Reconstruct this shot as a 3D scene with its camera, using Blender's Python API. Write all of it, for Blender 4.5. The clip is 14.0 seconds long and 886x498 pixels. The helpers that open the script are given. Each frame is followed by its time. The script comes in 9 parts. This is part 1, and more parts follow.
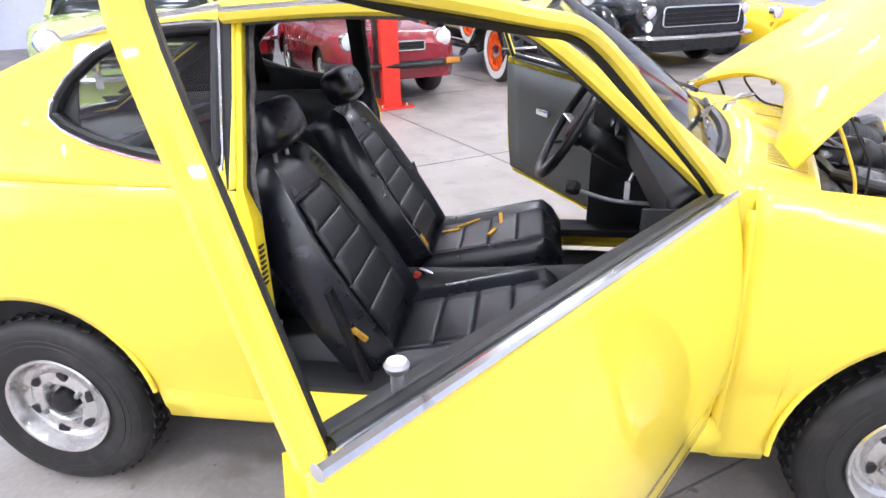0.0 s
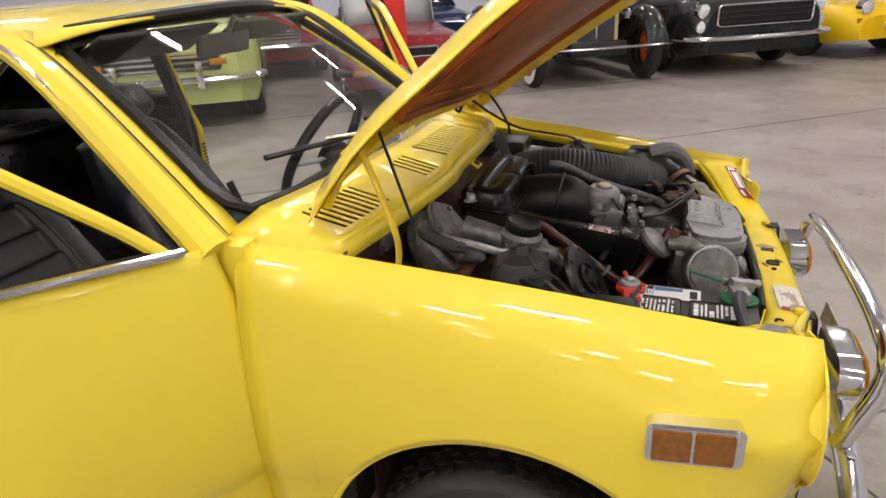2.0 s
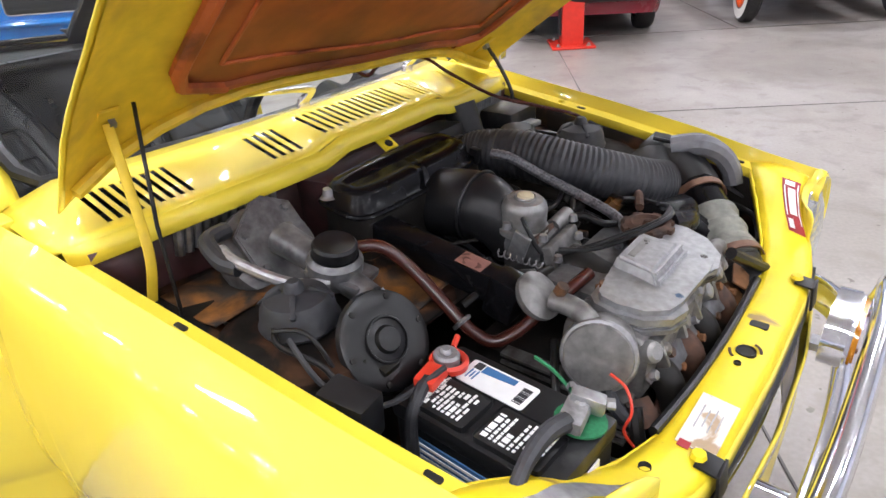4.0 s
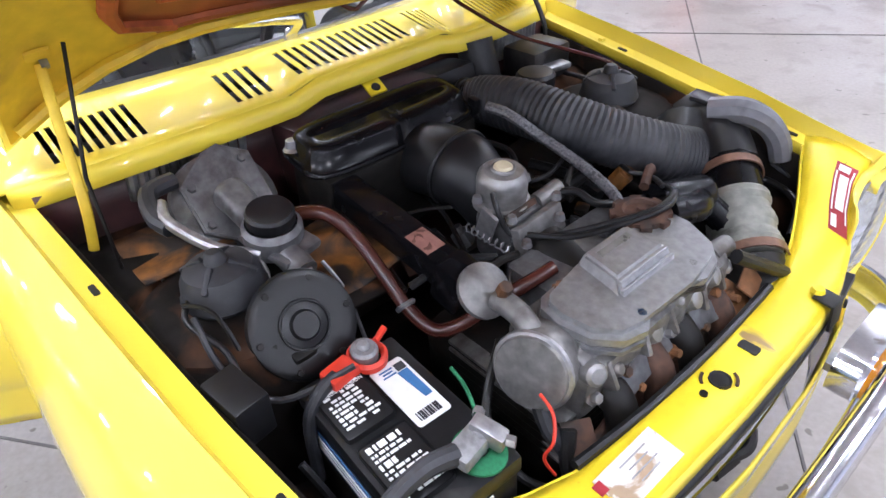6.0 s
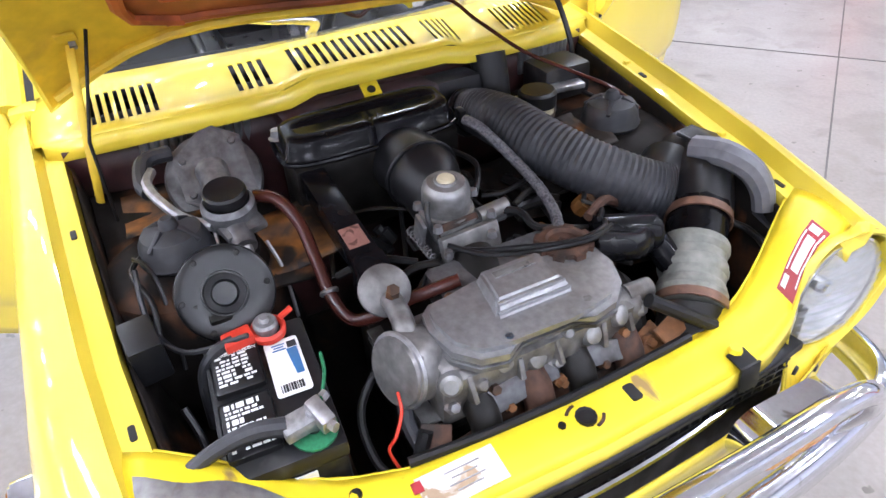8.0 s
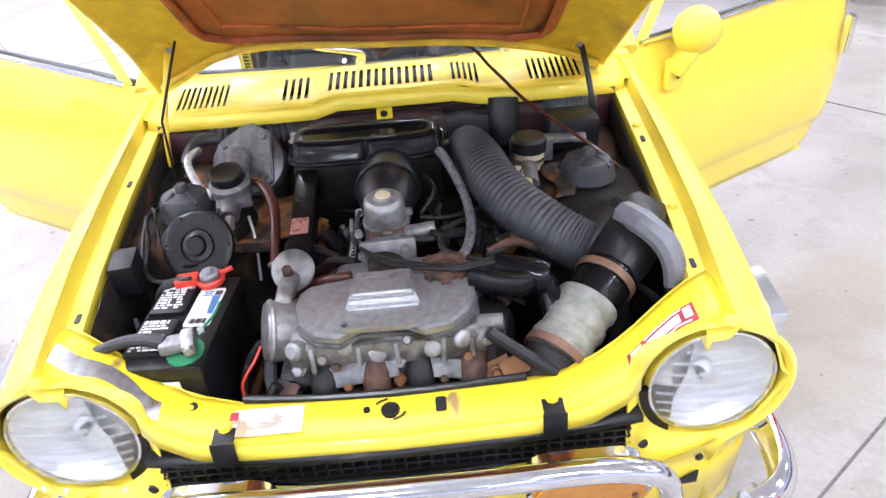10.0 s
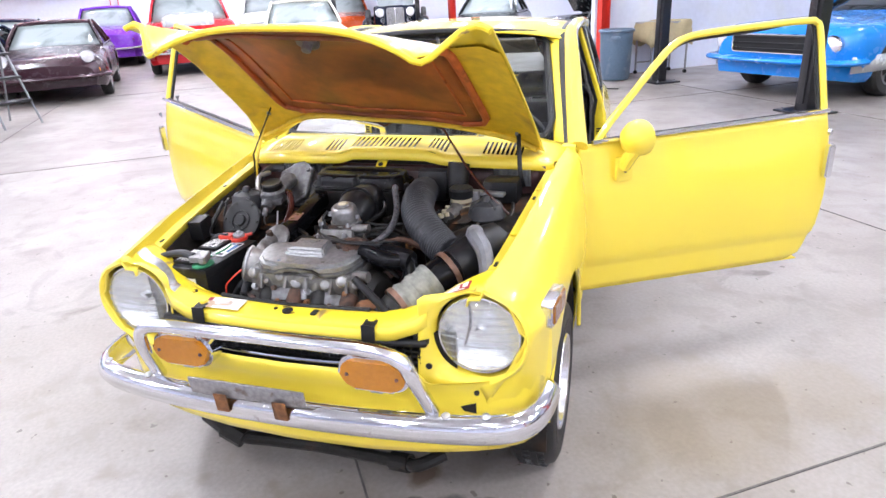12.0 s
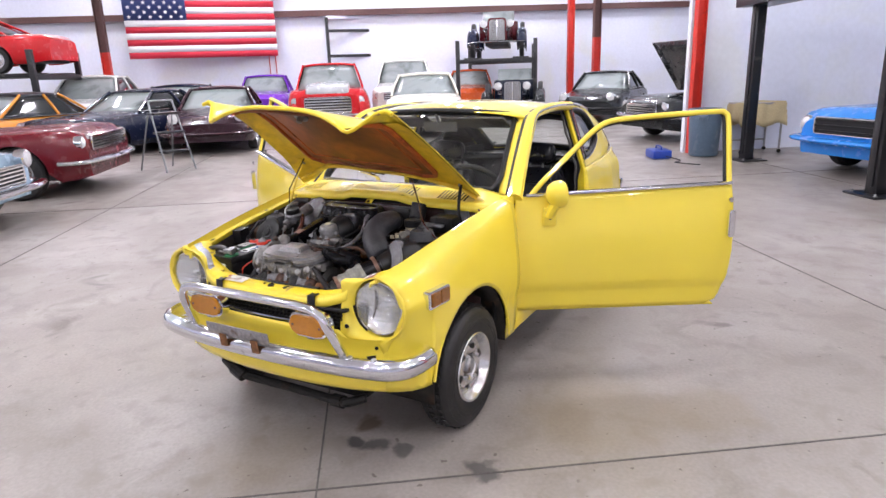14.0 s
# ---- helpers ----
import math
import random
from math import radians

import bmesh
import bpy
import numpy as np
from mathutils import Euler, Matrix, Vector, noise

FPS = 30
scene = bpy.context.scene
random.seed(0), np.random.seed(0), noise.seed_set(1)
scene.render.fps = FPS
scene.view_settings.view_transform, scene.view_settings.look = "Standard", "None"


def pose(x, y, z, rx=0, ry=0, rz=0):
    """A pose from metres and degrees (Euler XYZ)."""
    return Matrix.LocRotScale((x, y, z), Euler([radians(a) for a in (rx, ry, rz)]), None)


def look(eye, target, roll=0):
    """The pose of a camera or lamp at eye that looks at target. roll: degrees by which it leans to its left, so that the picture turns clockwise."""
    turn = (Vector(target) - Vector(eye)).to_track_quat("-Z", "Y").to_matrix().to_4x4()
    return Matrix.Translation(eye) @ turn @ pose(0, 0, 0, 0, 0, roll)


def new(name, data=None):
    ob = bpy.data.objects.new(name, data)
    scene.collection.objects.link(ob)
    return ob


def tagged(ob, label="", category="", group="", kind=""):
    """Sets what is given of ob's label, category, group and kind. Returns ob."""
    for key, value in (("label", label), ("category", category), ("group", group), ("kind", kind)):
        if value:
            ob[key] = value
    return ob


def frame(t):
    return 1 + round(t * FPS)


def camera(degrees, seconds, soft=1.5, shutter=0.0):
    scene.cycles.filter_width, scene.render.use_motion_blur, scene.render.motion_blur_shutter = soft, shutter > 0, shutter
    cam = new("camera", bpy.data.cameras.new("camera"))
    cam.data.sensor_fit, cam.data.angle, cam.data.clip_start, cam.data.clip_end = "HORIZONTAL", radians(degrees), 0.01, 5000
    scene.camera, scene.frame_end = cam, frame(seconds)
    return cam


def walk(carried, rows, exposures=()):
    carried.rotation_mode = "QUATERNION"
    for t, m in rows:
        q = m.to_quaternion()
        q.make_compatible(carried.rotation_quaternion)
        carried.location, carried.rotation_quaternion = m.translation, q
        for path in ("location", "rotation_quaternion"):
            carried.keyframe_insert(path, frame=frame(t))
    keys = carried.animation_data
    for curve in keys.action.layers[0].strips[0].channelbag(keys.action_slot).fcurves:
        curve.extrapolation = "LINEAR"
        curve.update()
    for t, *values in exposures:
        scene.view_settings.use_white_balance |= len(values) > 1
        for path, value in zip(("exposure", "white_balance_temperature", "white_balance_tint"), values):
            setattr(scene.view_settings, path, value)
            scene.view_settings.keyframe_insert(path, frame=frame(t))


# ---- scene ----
cam = camera(69.9, 14.0)
PATH = [
    (0, (-0.87, -1.835, 1.277), (-1.132, -0.018, 0.482), -1.4),
    (0.5, (-0.615, -1.816, 1.281), (-0.935, -0.006, 0.491), -1.1),
    (1, (-0.317, -1.736, 1.311), (-0.736, 0.04, 0.492), -1.4),
    (1.5, (-0.009, -1.552, 1.29), (-0.52, 0.21, 0.494), -2.5),
    (2, (0.207, -1.395, 1.268), (-0.405, 0.341, 0.487), -3.2),
    (2.5, (0.368, -1.254, 1.272), (-0.401, 0.42, 0.493), -3.7),
    (3, (0.465, -1.078, 1.267), (-0.445, 0.514, 0.467), -3.5),
    (3.5, (0.554, -0.924, 1.245), (-0.484, 0.549, 0.377), -3.8),
    (5.8, (0.647, -0.578, 1.266), (-0.601, 0.445, 0.084), -4.4),
    (6, (0.656, -0.569, 1.273), (-0.594, 0.443, 0.084), -4.5),
    (6.5, (0.72, -0.545, 1.28), (-0.558, 0.445, 0.102), -4.9),
    (7, (0.795, -0.499, 1.297), (-0.53, 0.427, 0.12), -4.9),
    (7.2, (0.813, -0.476, 1.3), (-0.549, 0.404, 0.128), -4.7),
    (9.3, (0.968, -0.076, 1.34), (-0.628, 0.176, 0.161), -5.1),
    (9.5, (1.006, -0.035, 1.348), (-0.617, 0.158, 0.195), -4.9),
    (10, (1.108, 0.087, 1.353), (-0.571, 0.102, 0.266), -4.9),
    (10.5, (1.24, 0.243, 1.349), (-0.478, 0.082, 0.338), -4.4),
    (11, (1.399, 0.413, 1.348), (-0.343, 0.099, 0.417), -4.0),
    (11.5, (1.543, 0.585, 1.364), (-0.219, 0.14, 0.53), -3.7),
    (12, (1.672, 0.801, 1.373), (-0.092, 0.226, 0.626), -3.2),
    (12.5, (1.796, 1.02, 1.378), (0.061, 0.306, 0.686), -2.9),
    (13, (1.918, 1.247, 1.398), (0.2, 0.442, 0.764), -2.5),
    (13.5, (2.019, 1.473, 1.416), (0.317, 0.601, 0.833), -2.3),
    (14, (2.128, 1.699, 1.428), (0.453, 0.747, 0.89), -2.0),
]
EXPOSURE = [(0.0, 0.58, 5950, 12), (0.5, 0.38, 6150, 11), (1.0, 0.06, 6500, 11), (1.5, -0.25, 6900, 12), (2.0, -0.52, 7200, 13), (2.5, -0.58, 7250, 13), (3.0, -0.50, 7050, 13), (3.5, -0.02, 6500, 12), (4.5, 0.2, 6200, 12), (6.0, 0.28, 5800, 14), (9.5, 0.60, 5800, 14), (10.5, 0.72, 5850, 14), (11.0, 0.68, 5850, 14), (12.0, 0.50, 6000, 14), (12.5, 0.40, 6050, 14), (13.0, 0.20, 6150, 15), (14.0, -0.12, 6350, 17)]
walk(cam, [(t, look(eye, target, roll)) for t, eye, target, roll in PATH], EXPOSURE)

# ---- building frame: u runs along the slab joints, turned against the parked car ----
BA = radians(35.4)


def bld(u, v, z=0.0):
    return Vector((math.cos(BA) * u - math.sin(BA) * v, math.sin(BA) * u + math.cos(BA) * v, z))


# ---- light: even rows of fluorescent strips under the hall's ceiling, a little daylight grey ----
world = bpy.data.worlds.new("hall_air")
scene.world = world
world.use_nodes = True
world.node_tree.nodes["Background"].inputs[0].default_value = (0.86, 0.92, 1.0, 1)
world.node_tree.nodes["Background"].inputs[1].default_value = 0.12
CEIL = 5.6
LAMP_WATTS = 70.0
STRIPS = [(u, v) for v in (-14.0, -9.0, -4.5, -1.0, 2.5, 6.0, 10.0) for u in (-19.6, -16.0, -12.0, -8.0, -4.0, 0.0, 4.5, 9.0)]
for u, v in STRIPS:
    lamp = bpy.data.lights.new("strip_light", "AREA")
    lamp.shape, lamp.size, lamp.size_y = "RECTANGLE", 0.95, 0.13
    lamp.energy, lamp.color = LAMP_WATTS, (0.97, 0.97, 1.0)
    new("strip_light", lamp).matrix_world = Matrix.Translation(bld(u, v, CEIL - 0.36)) @ Matrix.Rotation(BA, 4, "Z")

# ---- materials ----
def material(name, colour, rough=0.5, metal=0.0, grain=0.0, scale=60.0, stain=None, stain_scale=4.0, stain_at=0.55, stain_width=0.12,
             bump=0.0, coat=0.0, transmission=0.0, spec=0.5, emission=0.0, vary=0.0, rough_vary=0.0, alpha=1.0):
    """A surface with fine grain, larger stains in a second colour, fine relief and a varying gloss."""
    m = bpy.data.materials.new(name)
    m.use_nodes = True
    n, l = m.node_tree.nodes, m.node_tree.links
    b = n["Principled BSDF"]
    b.inputs["Base Color"].default_value = (*colour, 1)
    b.inputs["Roughness"].default_value = rough
    b.inputs["Metallic"].default_value = metal
    b.inputs["Coat Weight"].default_value = coat
    b.inputs["Coat Roughness"].default_value = 0.04
    b.inputs["Transmission Weight"].default_value = transmission
    b.inputs["Specular IOR Level"].default_value = spec
    b.inputs["Alpha"].default_value = alpha
    if emission:
        b.inputs["Emission Color"].default_value = (*colour, 1)
        b.inputs["Emission Strength"].default_value = emission
    co = n.new("ShaderNodeTexCoord")
    src = None

    def tex(sc, detail=6.0, dist=0.0):
        t = n.new("ShaderNodeTexNoise")
        t.inputs["Scale"].default_value, t.inputs["Detail"].default_value = sc, detail
        t.inputs["Distortion"].default_value = dist
        l.new(co.outputs["Object"], t.inputs["Vector"])
        return t

    def mix(kind, fac, a, c):
        x = n.new("ShaderNodeMix")
        x.data_type, x.blend_type = "RGBA", kind
        for sock, val in ((x.inputs[0], fac), (x.inputs[6], a), (x.inputs[7], c)):
            if isinstance(val, bpy.types.NodeSocket):
                l.new(val, sock)
            else:
                sock.default_value = val
        return x.outputs[2]

    out = (*colour, 1)
    if stain:
        t = tex(stain_scale, 8.0, 0.6)
        r = n.new("ShaderNodeValToRGB")
        r.color_ramp.elements[0].position, r.color_ramp.elements[1].position = stain_at, stain_at + stain_width
        l.new(t.outputs["Fac"], r.inputs[0])
        out = mix("MIX", r.outputs["Color"], out, (*stain, 1))
    if grain:
        t = tex(scale, 4.0)
        r = n.new("ShaderNodeMapRange")
        r.inputs[1].default_value, r.inputs[2].default_value = 0.3, 0.7
        r.inputs[3].default_value, r.inputs[4].default_value = 1.0 - grain, 1.0 + grain
        l.new(t.outputs["Fac"], r.inputs[0])
        x = n.new("ShaderNodeCombineColor")
        for i in range(3):
            l.new(r.outputs[0], x.inputs[i])
        out = mix("MULTIPLY", 1.0, out, x.outputs[0])
    if vary:
        o = n.new("ShaderNodeObjectInfo")
        r = n.new("ShaderNodeMapRange")
        r.inputs[3].default_value, r.inputs[4].default_value = 1.0 - vary, 1.0 + vary
        l.new(o.outputs["Random"], r.inputs[0])
        x = n.new("ShaderNodeCombineColor")
        for i in range(3):
            l.new(r.outputs[0], x.inputs[i])
        out = mix("MULTIPLY", 1.0, out, x.outputs[0])
    if isinstance(out, bpy.types.NodeSocket):
        l.new(out, b.inputs["Base Color"])
    if rough_vary:
        t = tex(stain_scale * 2.3, 6.0)
        r = n.new("ShaderNodeMapRange")
        r.inputs[1].default_value, r.inputs[2].default_value = 0.3, 0.7
        r.inputs[3].default_value, r.inputs[4].default_value = max(0.02, rough - rough_vary), min(1.0, rough + rough_vary)
        l.new(t.outputs["Fac"], r.inputs[0])
        l.new(r.outputs[0], b.inputs["Roughness"])
    if bump:
        t = tex(scale, 5.0)
        p = n.new("ShaderNodeBump")
        p.inputs["Strength"].default_value, p.inputs["Distance"].default_value = bump, 0.002
        l.new(t.outputs["Fac"], p.inputs["Height"])
        l.new(p.outputs[0], b.inputs["Normal"])
    return m


YELLOW = material("yellow_paint", (0.86, 0.675, 0.045), 0.50, coat=1.0, grain=0.015, scale=3.0, bump=0.015, rough_vary=0.05)
YELLOW_WORN = material("worn_yellow_paint", (0.80, 0.61, 0.015), 0.42, grain=0.08, scale=30, stain=(0.30, 0.19, 0.07), stain_scale=14, stain_at=0.66, stain_width=0.05, bump=0.04)
YELLOW_DIRTY = material("dusty_yellow_paint", (0.80, 0.56, 0.03), 0.55, grain=0.12, scale=26, stain=(0.52, 0.32, 0.05), stain_scale=7, stain_at=0.52, stain_width=0.2, bump=0.06)
PRIMER = material("rust_red_primer", (0.42, 0.105, 0.024), 0.5, grain=0.16, scale=22, stain=(0.060, 0.026, 0.016), stain_scale=2.4, stain_at=0.41, stain_width=0.2, bump=0.05)
PRIMER_RED = material("bright_red_primer", (0.50, 0.115, 0.030), 0.55, grain=0.18, scale=25, stain=(0.14, 0.035, 0.012), stain_scale=9, bump=0.05)
BLACK_RUBBER = material("black_rubber", (0.009, 0.009, 0.0095), 0.36, spec=0.35, grain=0.2, scale=90, bump=0.06)
TYRE = material("tyre_rubber", (0.012, 0.0115, 0.0115), 0.55, grain=0.25, scale=40, stain=(0.026, 0.023, 0.021), stain_scale=9, stain_at=0.55, bump=0.12)
BLACK_VINYL = material("black_vinyl", (0.009, 0.0095, 0.014), 0.30, grain=0.12, scale=160, bump=0.03, rough_vary=0.04, stain_scale=9)
BLACK_MESH = material("perforated_black_vinyl", (0.014, 0.0145, 0.018), 0.42, grain=0.15, scale=160, bump=0.04)
BLACK_TRIM = material("black_trim", (0.007, 0.007, 0.008), 0.55, grain=0.2, scale=70, bump=0.05)
CHROME = material("pitted_chrome", (0.78, 0.79, 0.82), 0.10, 1.0, grain=0.05, scale=160, stain=(0.40, 0.36, 0.33), stain_scale=26, stain_at=0.66, stain_width=0.1, bump=0.02, rough_vary=0.06)
ALLOY = material("cast_aluminium", (0.27, 0.268, 0.265), 0.40, 0.6, grain=0.22, scale=70, stain=(0.16, 0.145, 0.13), stain_scale=13, stain_at=0.50, stain_width=0.2, bump=0.22, rough_vary=0.12)
ALLOY_DULL = material("oily_aluminium", (0.19, 0.185, 0.18), 0.42, 0.5, grain=0.3, scale=60, stain=(0.06, 0.046, 0.035), stain_scale=12, stain_at=0.5, stain_width=0.2, bump=0.3, rough_vary=0.15)
GREASE = material("greasy_black_metal", (0.011, 0.010, 0.009), 0.45, spec=0.25, grain=0.3, scale=45, stain=(0.06, 0.032, 0.018), stain_scale=10, stain_at=0.60, stain_width=0.2, bump=0.2, rough_vary=0.15)
BLACK_GLOSS = material("glossy_black_enamel", (0.005, 0.005, 0.006), 0.20, spec=0.15, grain=0.2, scale=24, stain=(0.016, 0.012, 0.010), stain_scale=12, stain_at=0.66, bump=0.05, rough_vary=0.1)
HORN_BLACK = material("black_horn_enamel", (0.005, 0.005, 0.0055), 0.28, spec=0.35, grain=0.3, scale=60, stain=(0.020, 0.017, 0.015), stain_scale=14, stain_at=0.6, bump=0.08)
BLACK_PLASTIC = material("black_plastic", (0.010, 0.010, 0.011), 0.38, spec=0.3, grain=0.15, scale=80, stain=(0.035, 0.034, 0.034), stain_scale=13, stain_at=0.6, bump=0.05)
GREY_RUBBER = material("dusty_black_rubber", (0.021, 0.022, 0.026), 0.55, grain=0.2, scale=60, stain=(0.055, 0.055, 0.06), stain_scale=12, stain_at=0.5, stain_width=0.25, bump=0.08)
RUSTY = material("rusty_steel", (0.20, 0.085, 0.030), 0.75, 0.15, grain=0.35, scale=50, stain=(0.055, 0.032, 0.02), stain_scale=16, stain_at=0.5, bump=0.3)
RUST_BAY = material("rusted_black_sheet", (0.012, 0.010, 0.009), 0.65, spec=0.10, grain=0.3, scale=30, stain=(0.075, 0.034, 0.017), stain_scale=9, stain_at=0.54, stain_width=0.12, bump=0.35, rough_vary=0.12)
RUST_ORANGE = material("orange_rust_sheet", (0.22, 0.085, 0.014), 0.7, 0.0, grain=0.4, scale=40, stain=(0.020, 0.014, 0.011), stain_scale=15, stain_at=0.40, stain_width=0.16, bump=0.2)
FIREWALL = material("oxblood_firewall", (0.052, 0.017, 0.018), 0.5, grain=0.25, scale=40, stain=(0.025, 0.017, 0.015), stain_scale=7, stain_at=0.5, stain_width=0.2, bump=0.1)
FOIL = material("foil_insulation", (0.40, 0.41, 0.43), 0.36, 0.7, grain=0.3, scale=50, stain=(0.12, 0.11, 0.10), stain_scale=9, bump=0.3)
HOSE_RED = material("red_brown_hose", (0.055, 0.014, 0.010), 0.26, grain=0.15, scale=60, bump=0.05)
RED_PLASTIC = material("red_plastic", (0.62, 0.045, 0.022), 0.4, grain=0.08, scale=60)
GREEN_FELT = material("green_felt", (0.02, 0.16, 0.065), 0.9, grain=0.2, scale=200)
GREY_CAST = material("dirty_grey_casting", (0.15, 0.15, 0.155), 0.42, 0.5, grain=0.3, scale=70, stain=(0.05, 0.045, 0.04), stain_scale=16, stain_at=0.55, stain_width=0.15, bump=0.25, rough_vary=0.12)
COVER_ALLOY = material("rocker_cover_alloy", (0.30, 0.30, 0.305), 0.40, 0.75, grain=0.16, scale=90, stain=(0.20, 0.185, 0.165), stain_scale=22, stain_at=0.60, stain_width=0.25, bump=0.12, rough_vary=0.1)
DULL_FOIL = material("dull_foil_sleeve", (0.20, 0.20, 0.175), 0.6, 0.15, grain=0.25, scale=60, stain=(0.09, 0.085, 0.075), stain_scale=14, stain_at=0.55, bump=0.4)
BROWN_LABEL = material("browned_label", (0.24, 0.12, 0.10), 0.22, coat=0.6, grain=0.15, scale=90, stain=(0.10, 0.05, 0.04), stain_scale=60, stain_at=0.55, stain_width=0.06)
DARK_RUST = material("dark_rust", (0.075, 0.036, 0.022), 0.7, 0.3, grain=0.35, scale=70, stain=(0.03, 0.02, 0.015), stain_scale=20, stain_at=0.5, bump=0.3)
CLAMP_BROWN = material("brown_clamp_band", (0.16, 0.085, 0.055), 0.5, 0.3, grain=0.25, scale=60, stain=(0.07, 0.04, 0.03), stain_scale=20, bump=0.1)
LEAD = material("lead_clamp", (0.30, 0.30, 0.31), 0.5, 0.6, grain=0.25, scale=90, bump=0.2)
WHITE_LABEL = material("white_label", (0.80, 0.80, 0.80), 0.5, grain=0.03, scale=60, stain=(0.55, 0.53, 0.50), stain_scale=10, stain_at=0.62)
OLD_LABEL = material("worn_paper_label", (0.66, 0.63, 0.58), 0.6, grain=0.1, scale=60, stain=(0.38, 0.27, 0.17), stain_scale=22, stain_at=0.56, stain_width=0.06)
BLUE_PRINT = material("blue_print", (0.045, 0.15, 0.34), 0.5, grain=0.05, scale=90)
RED_PRINT = material("red_print", (0.32, 0.02, 0.03), 0.45, grain=0.06, scale=80)
DARK_PRINT = material("dark_print", (0.03, 0.03, 0.035), 0.6)
AMBER = material("amber_lens", (0.46, 0.18, 0.007), 0.14, coat=0.6, grain=0.06, scale=90, bump=0.06)
AMBER_DARK = material("dark_amber_lens", (0.24, 0.085, 0.008), 0.2, coat=0.6, grain=0.2, scale=90, bump=0.2)
CLEAR_RES = material("yellowed_plastic", (0.52, 0.46, 0.31), 0.35, grain=0.1, scale=50)
STEEL = material("dull_steel", (0.36, 0.36, 0.37), 0.42, 0.85, grain=0.2, scale=80, stain=(0.16, 0.10, 0.06), stain_scale=18, stain_at=0.6, bump=0.1)
RIM = material("silver_rim", (0.66, 0.655, 0.65), 0.26, 0.9, grain=0.1, scale=80, stain=(0.24, 0.20, 0.17), stain_scale=24, stain_at=0.60, bump=0.05)
TAPE = material("mustard_foam", (0.50, 0.26, 0.02), 0.8, grain=0.3, scale=60)
PADDING = material("frayed_grey_trim", (0.10, 0.095, 0.09), 0.9, grain=0.3, scale=90, bump=0.3)
BRAID = material("braided_sleeve", (0.13, 0.13, 0.14), 0.45, 0.3, grain=0.5, scale=260, stain=(0.05, 0.05, 0.055), stain_scale=120, stain_at=0.5, bump=0.5)
DUCT_GREY = material("grey_moulded_plastic", (0.15, 0.15, 0.165), 0.40, grain=0.15, scale=60, stain=(0.07, 0.07, 0.075), stain_scale=12, stain_at=0.58, bump=0.08)
DOOR_CARD = material("charcoal_door_card", (0.045, 0.047, 0.047), 0.55, grain=0.12, scale=90, bump=0.05)


def glass(name, tint, rough=0.0, dirt_haze=0.0, haze_scale=6.0):
    """Thin pane: mostly clear with a mirror-like sheen that grows to the edge of view."""
    m = bpy.data.materials.new(name)
    m.use_nodes = True
    n, l = m.node_tree.nodes, m.node_tree.links
    n.clear()
    out, mx = n.new("ShaderNodeOutputMaterial"), n.new("ShaderNodeMixShader")
    tr, gl, lw = n.new("ShaderNodeBsdfTransparent"), n.new("ShaderNodeBsdfGlossy"), n.new("ShaderNodeLayerWeight")
    lw.inputs["Blend"].default_value = 0.5
    steep, sheen = n.new("ShaderNodeMath"), n.new("ShaderNodeMapRange")
    steep.operation = "POWER"
    steep.inputs[1].default_value = 4.0
    l.new(lw.outputs["Facing"], steep.inputs[0])
    sheen.inputs[3].default_value, sheen.inputs[4].default_value = 0.05, 0.85
    l.new(steep.outputs[0], sheen.inputs[0])
    tr.inputs[0].default_value = (*tint, 1)
    gl.inputs[0].default_value, gl.inputs["Roughness"].default_value = (1, 1, 1, 1), rough
    l.new(sheen.outputs[0], mx.inputs[0])
    l.new(tr.outputs[0], mx.inputs[1])
    l.new(gl.outputs[0], mx.inputs[2])
    last = mx
    if dirt_haze:
        df, m2, tx, rp = n.new("ShaderNodeBsdfDiffuse"), n.new("ShaderNodeMixShader"), n.new("ShaderNodeTexNoise"), n.new("ShaderNodeMapRange")
        df.inputs[0].default_value = (0.52, 0.52, 0.51, 1)
        tx.inputs["Scale"].default_value = haze_scale
        rp.inputs[1].default_value, rp.inputs[2].default_value, rp.inputs[3].default_value, rp.inputs[4].default_value = 0.35, 0.75, dirt_haze * 0.4, dirt_haze
        l.new(tx.outputs["Fac"], rp.inputs[0])
        l.new(rp.outputs[0], m2.inputs[0])
        l.new(mx.outputs[0], m2.inputs[1])
        l.new(df.outputs[0], m2.inputs[2])
        last = m2
    l.new(last.outputs[0], out.inputs[0])
    return m


GLASS = glass("window_glass", (0.88, 0.92, 0.90), dirt_haze=0.008)
# a pale haze put into the lens keeps the headlamp evenly bright
LENS = glass("headlamp_glass", (0.96, 0.97, 0.97), 0.05, dirt_haze=0.34, haze_scale=14.0)
DARK_GLASS = material("dark_car_glass", (0.02, 0.024, 0.026), 0.06, coat=0.3)
# opaque windscreen glass with pale and dark reflections put into its colour
PALE_GLASS = material("bright_windscreen", (0.30, 0.34, 0.34), 0.08, coat=0.3, stain=(0.08, 0.09, 0.09), stain_scale=1.5, stain_at=0.5, stain_width=0.2)
REFLECTOR = material("lamp_reflector", (0.86, 0.86, 0.86), 0.24, 0.85, stain=(0.60, 0.59, 0.56), stain_scale=18, stain_at=0.58, bump=0.04, scale=40)


def bld_inverse(x, y):
    return (math.cos(BA) * x + math.sin(BA) * y, -math.sin(BA) * x + math.cos(BA) * y)


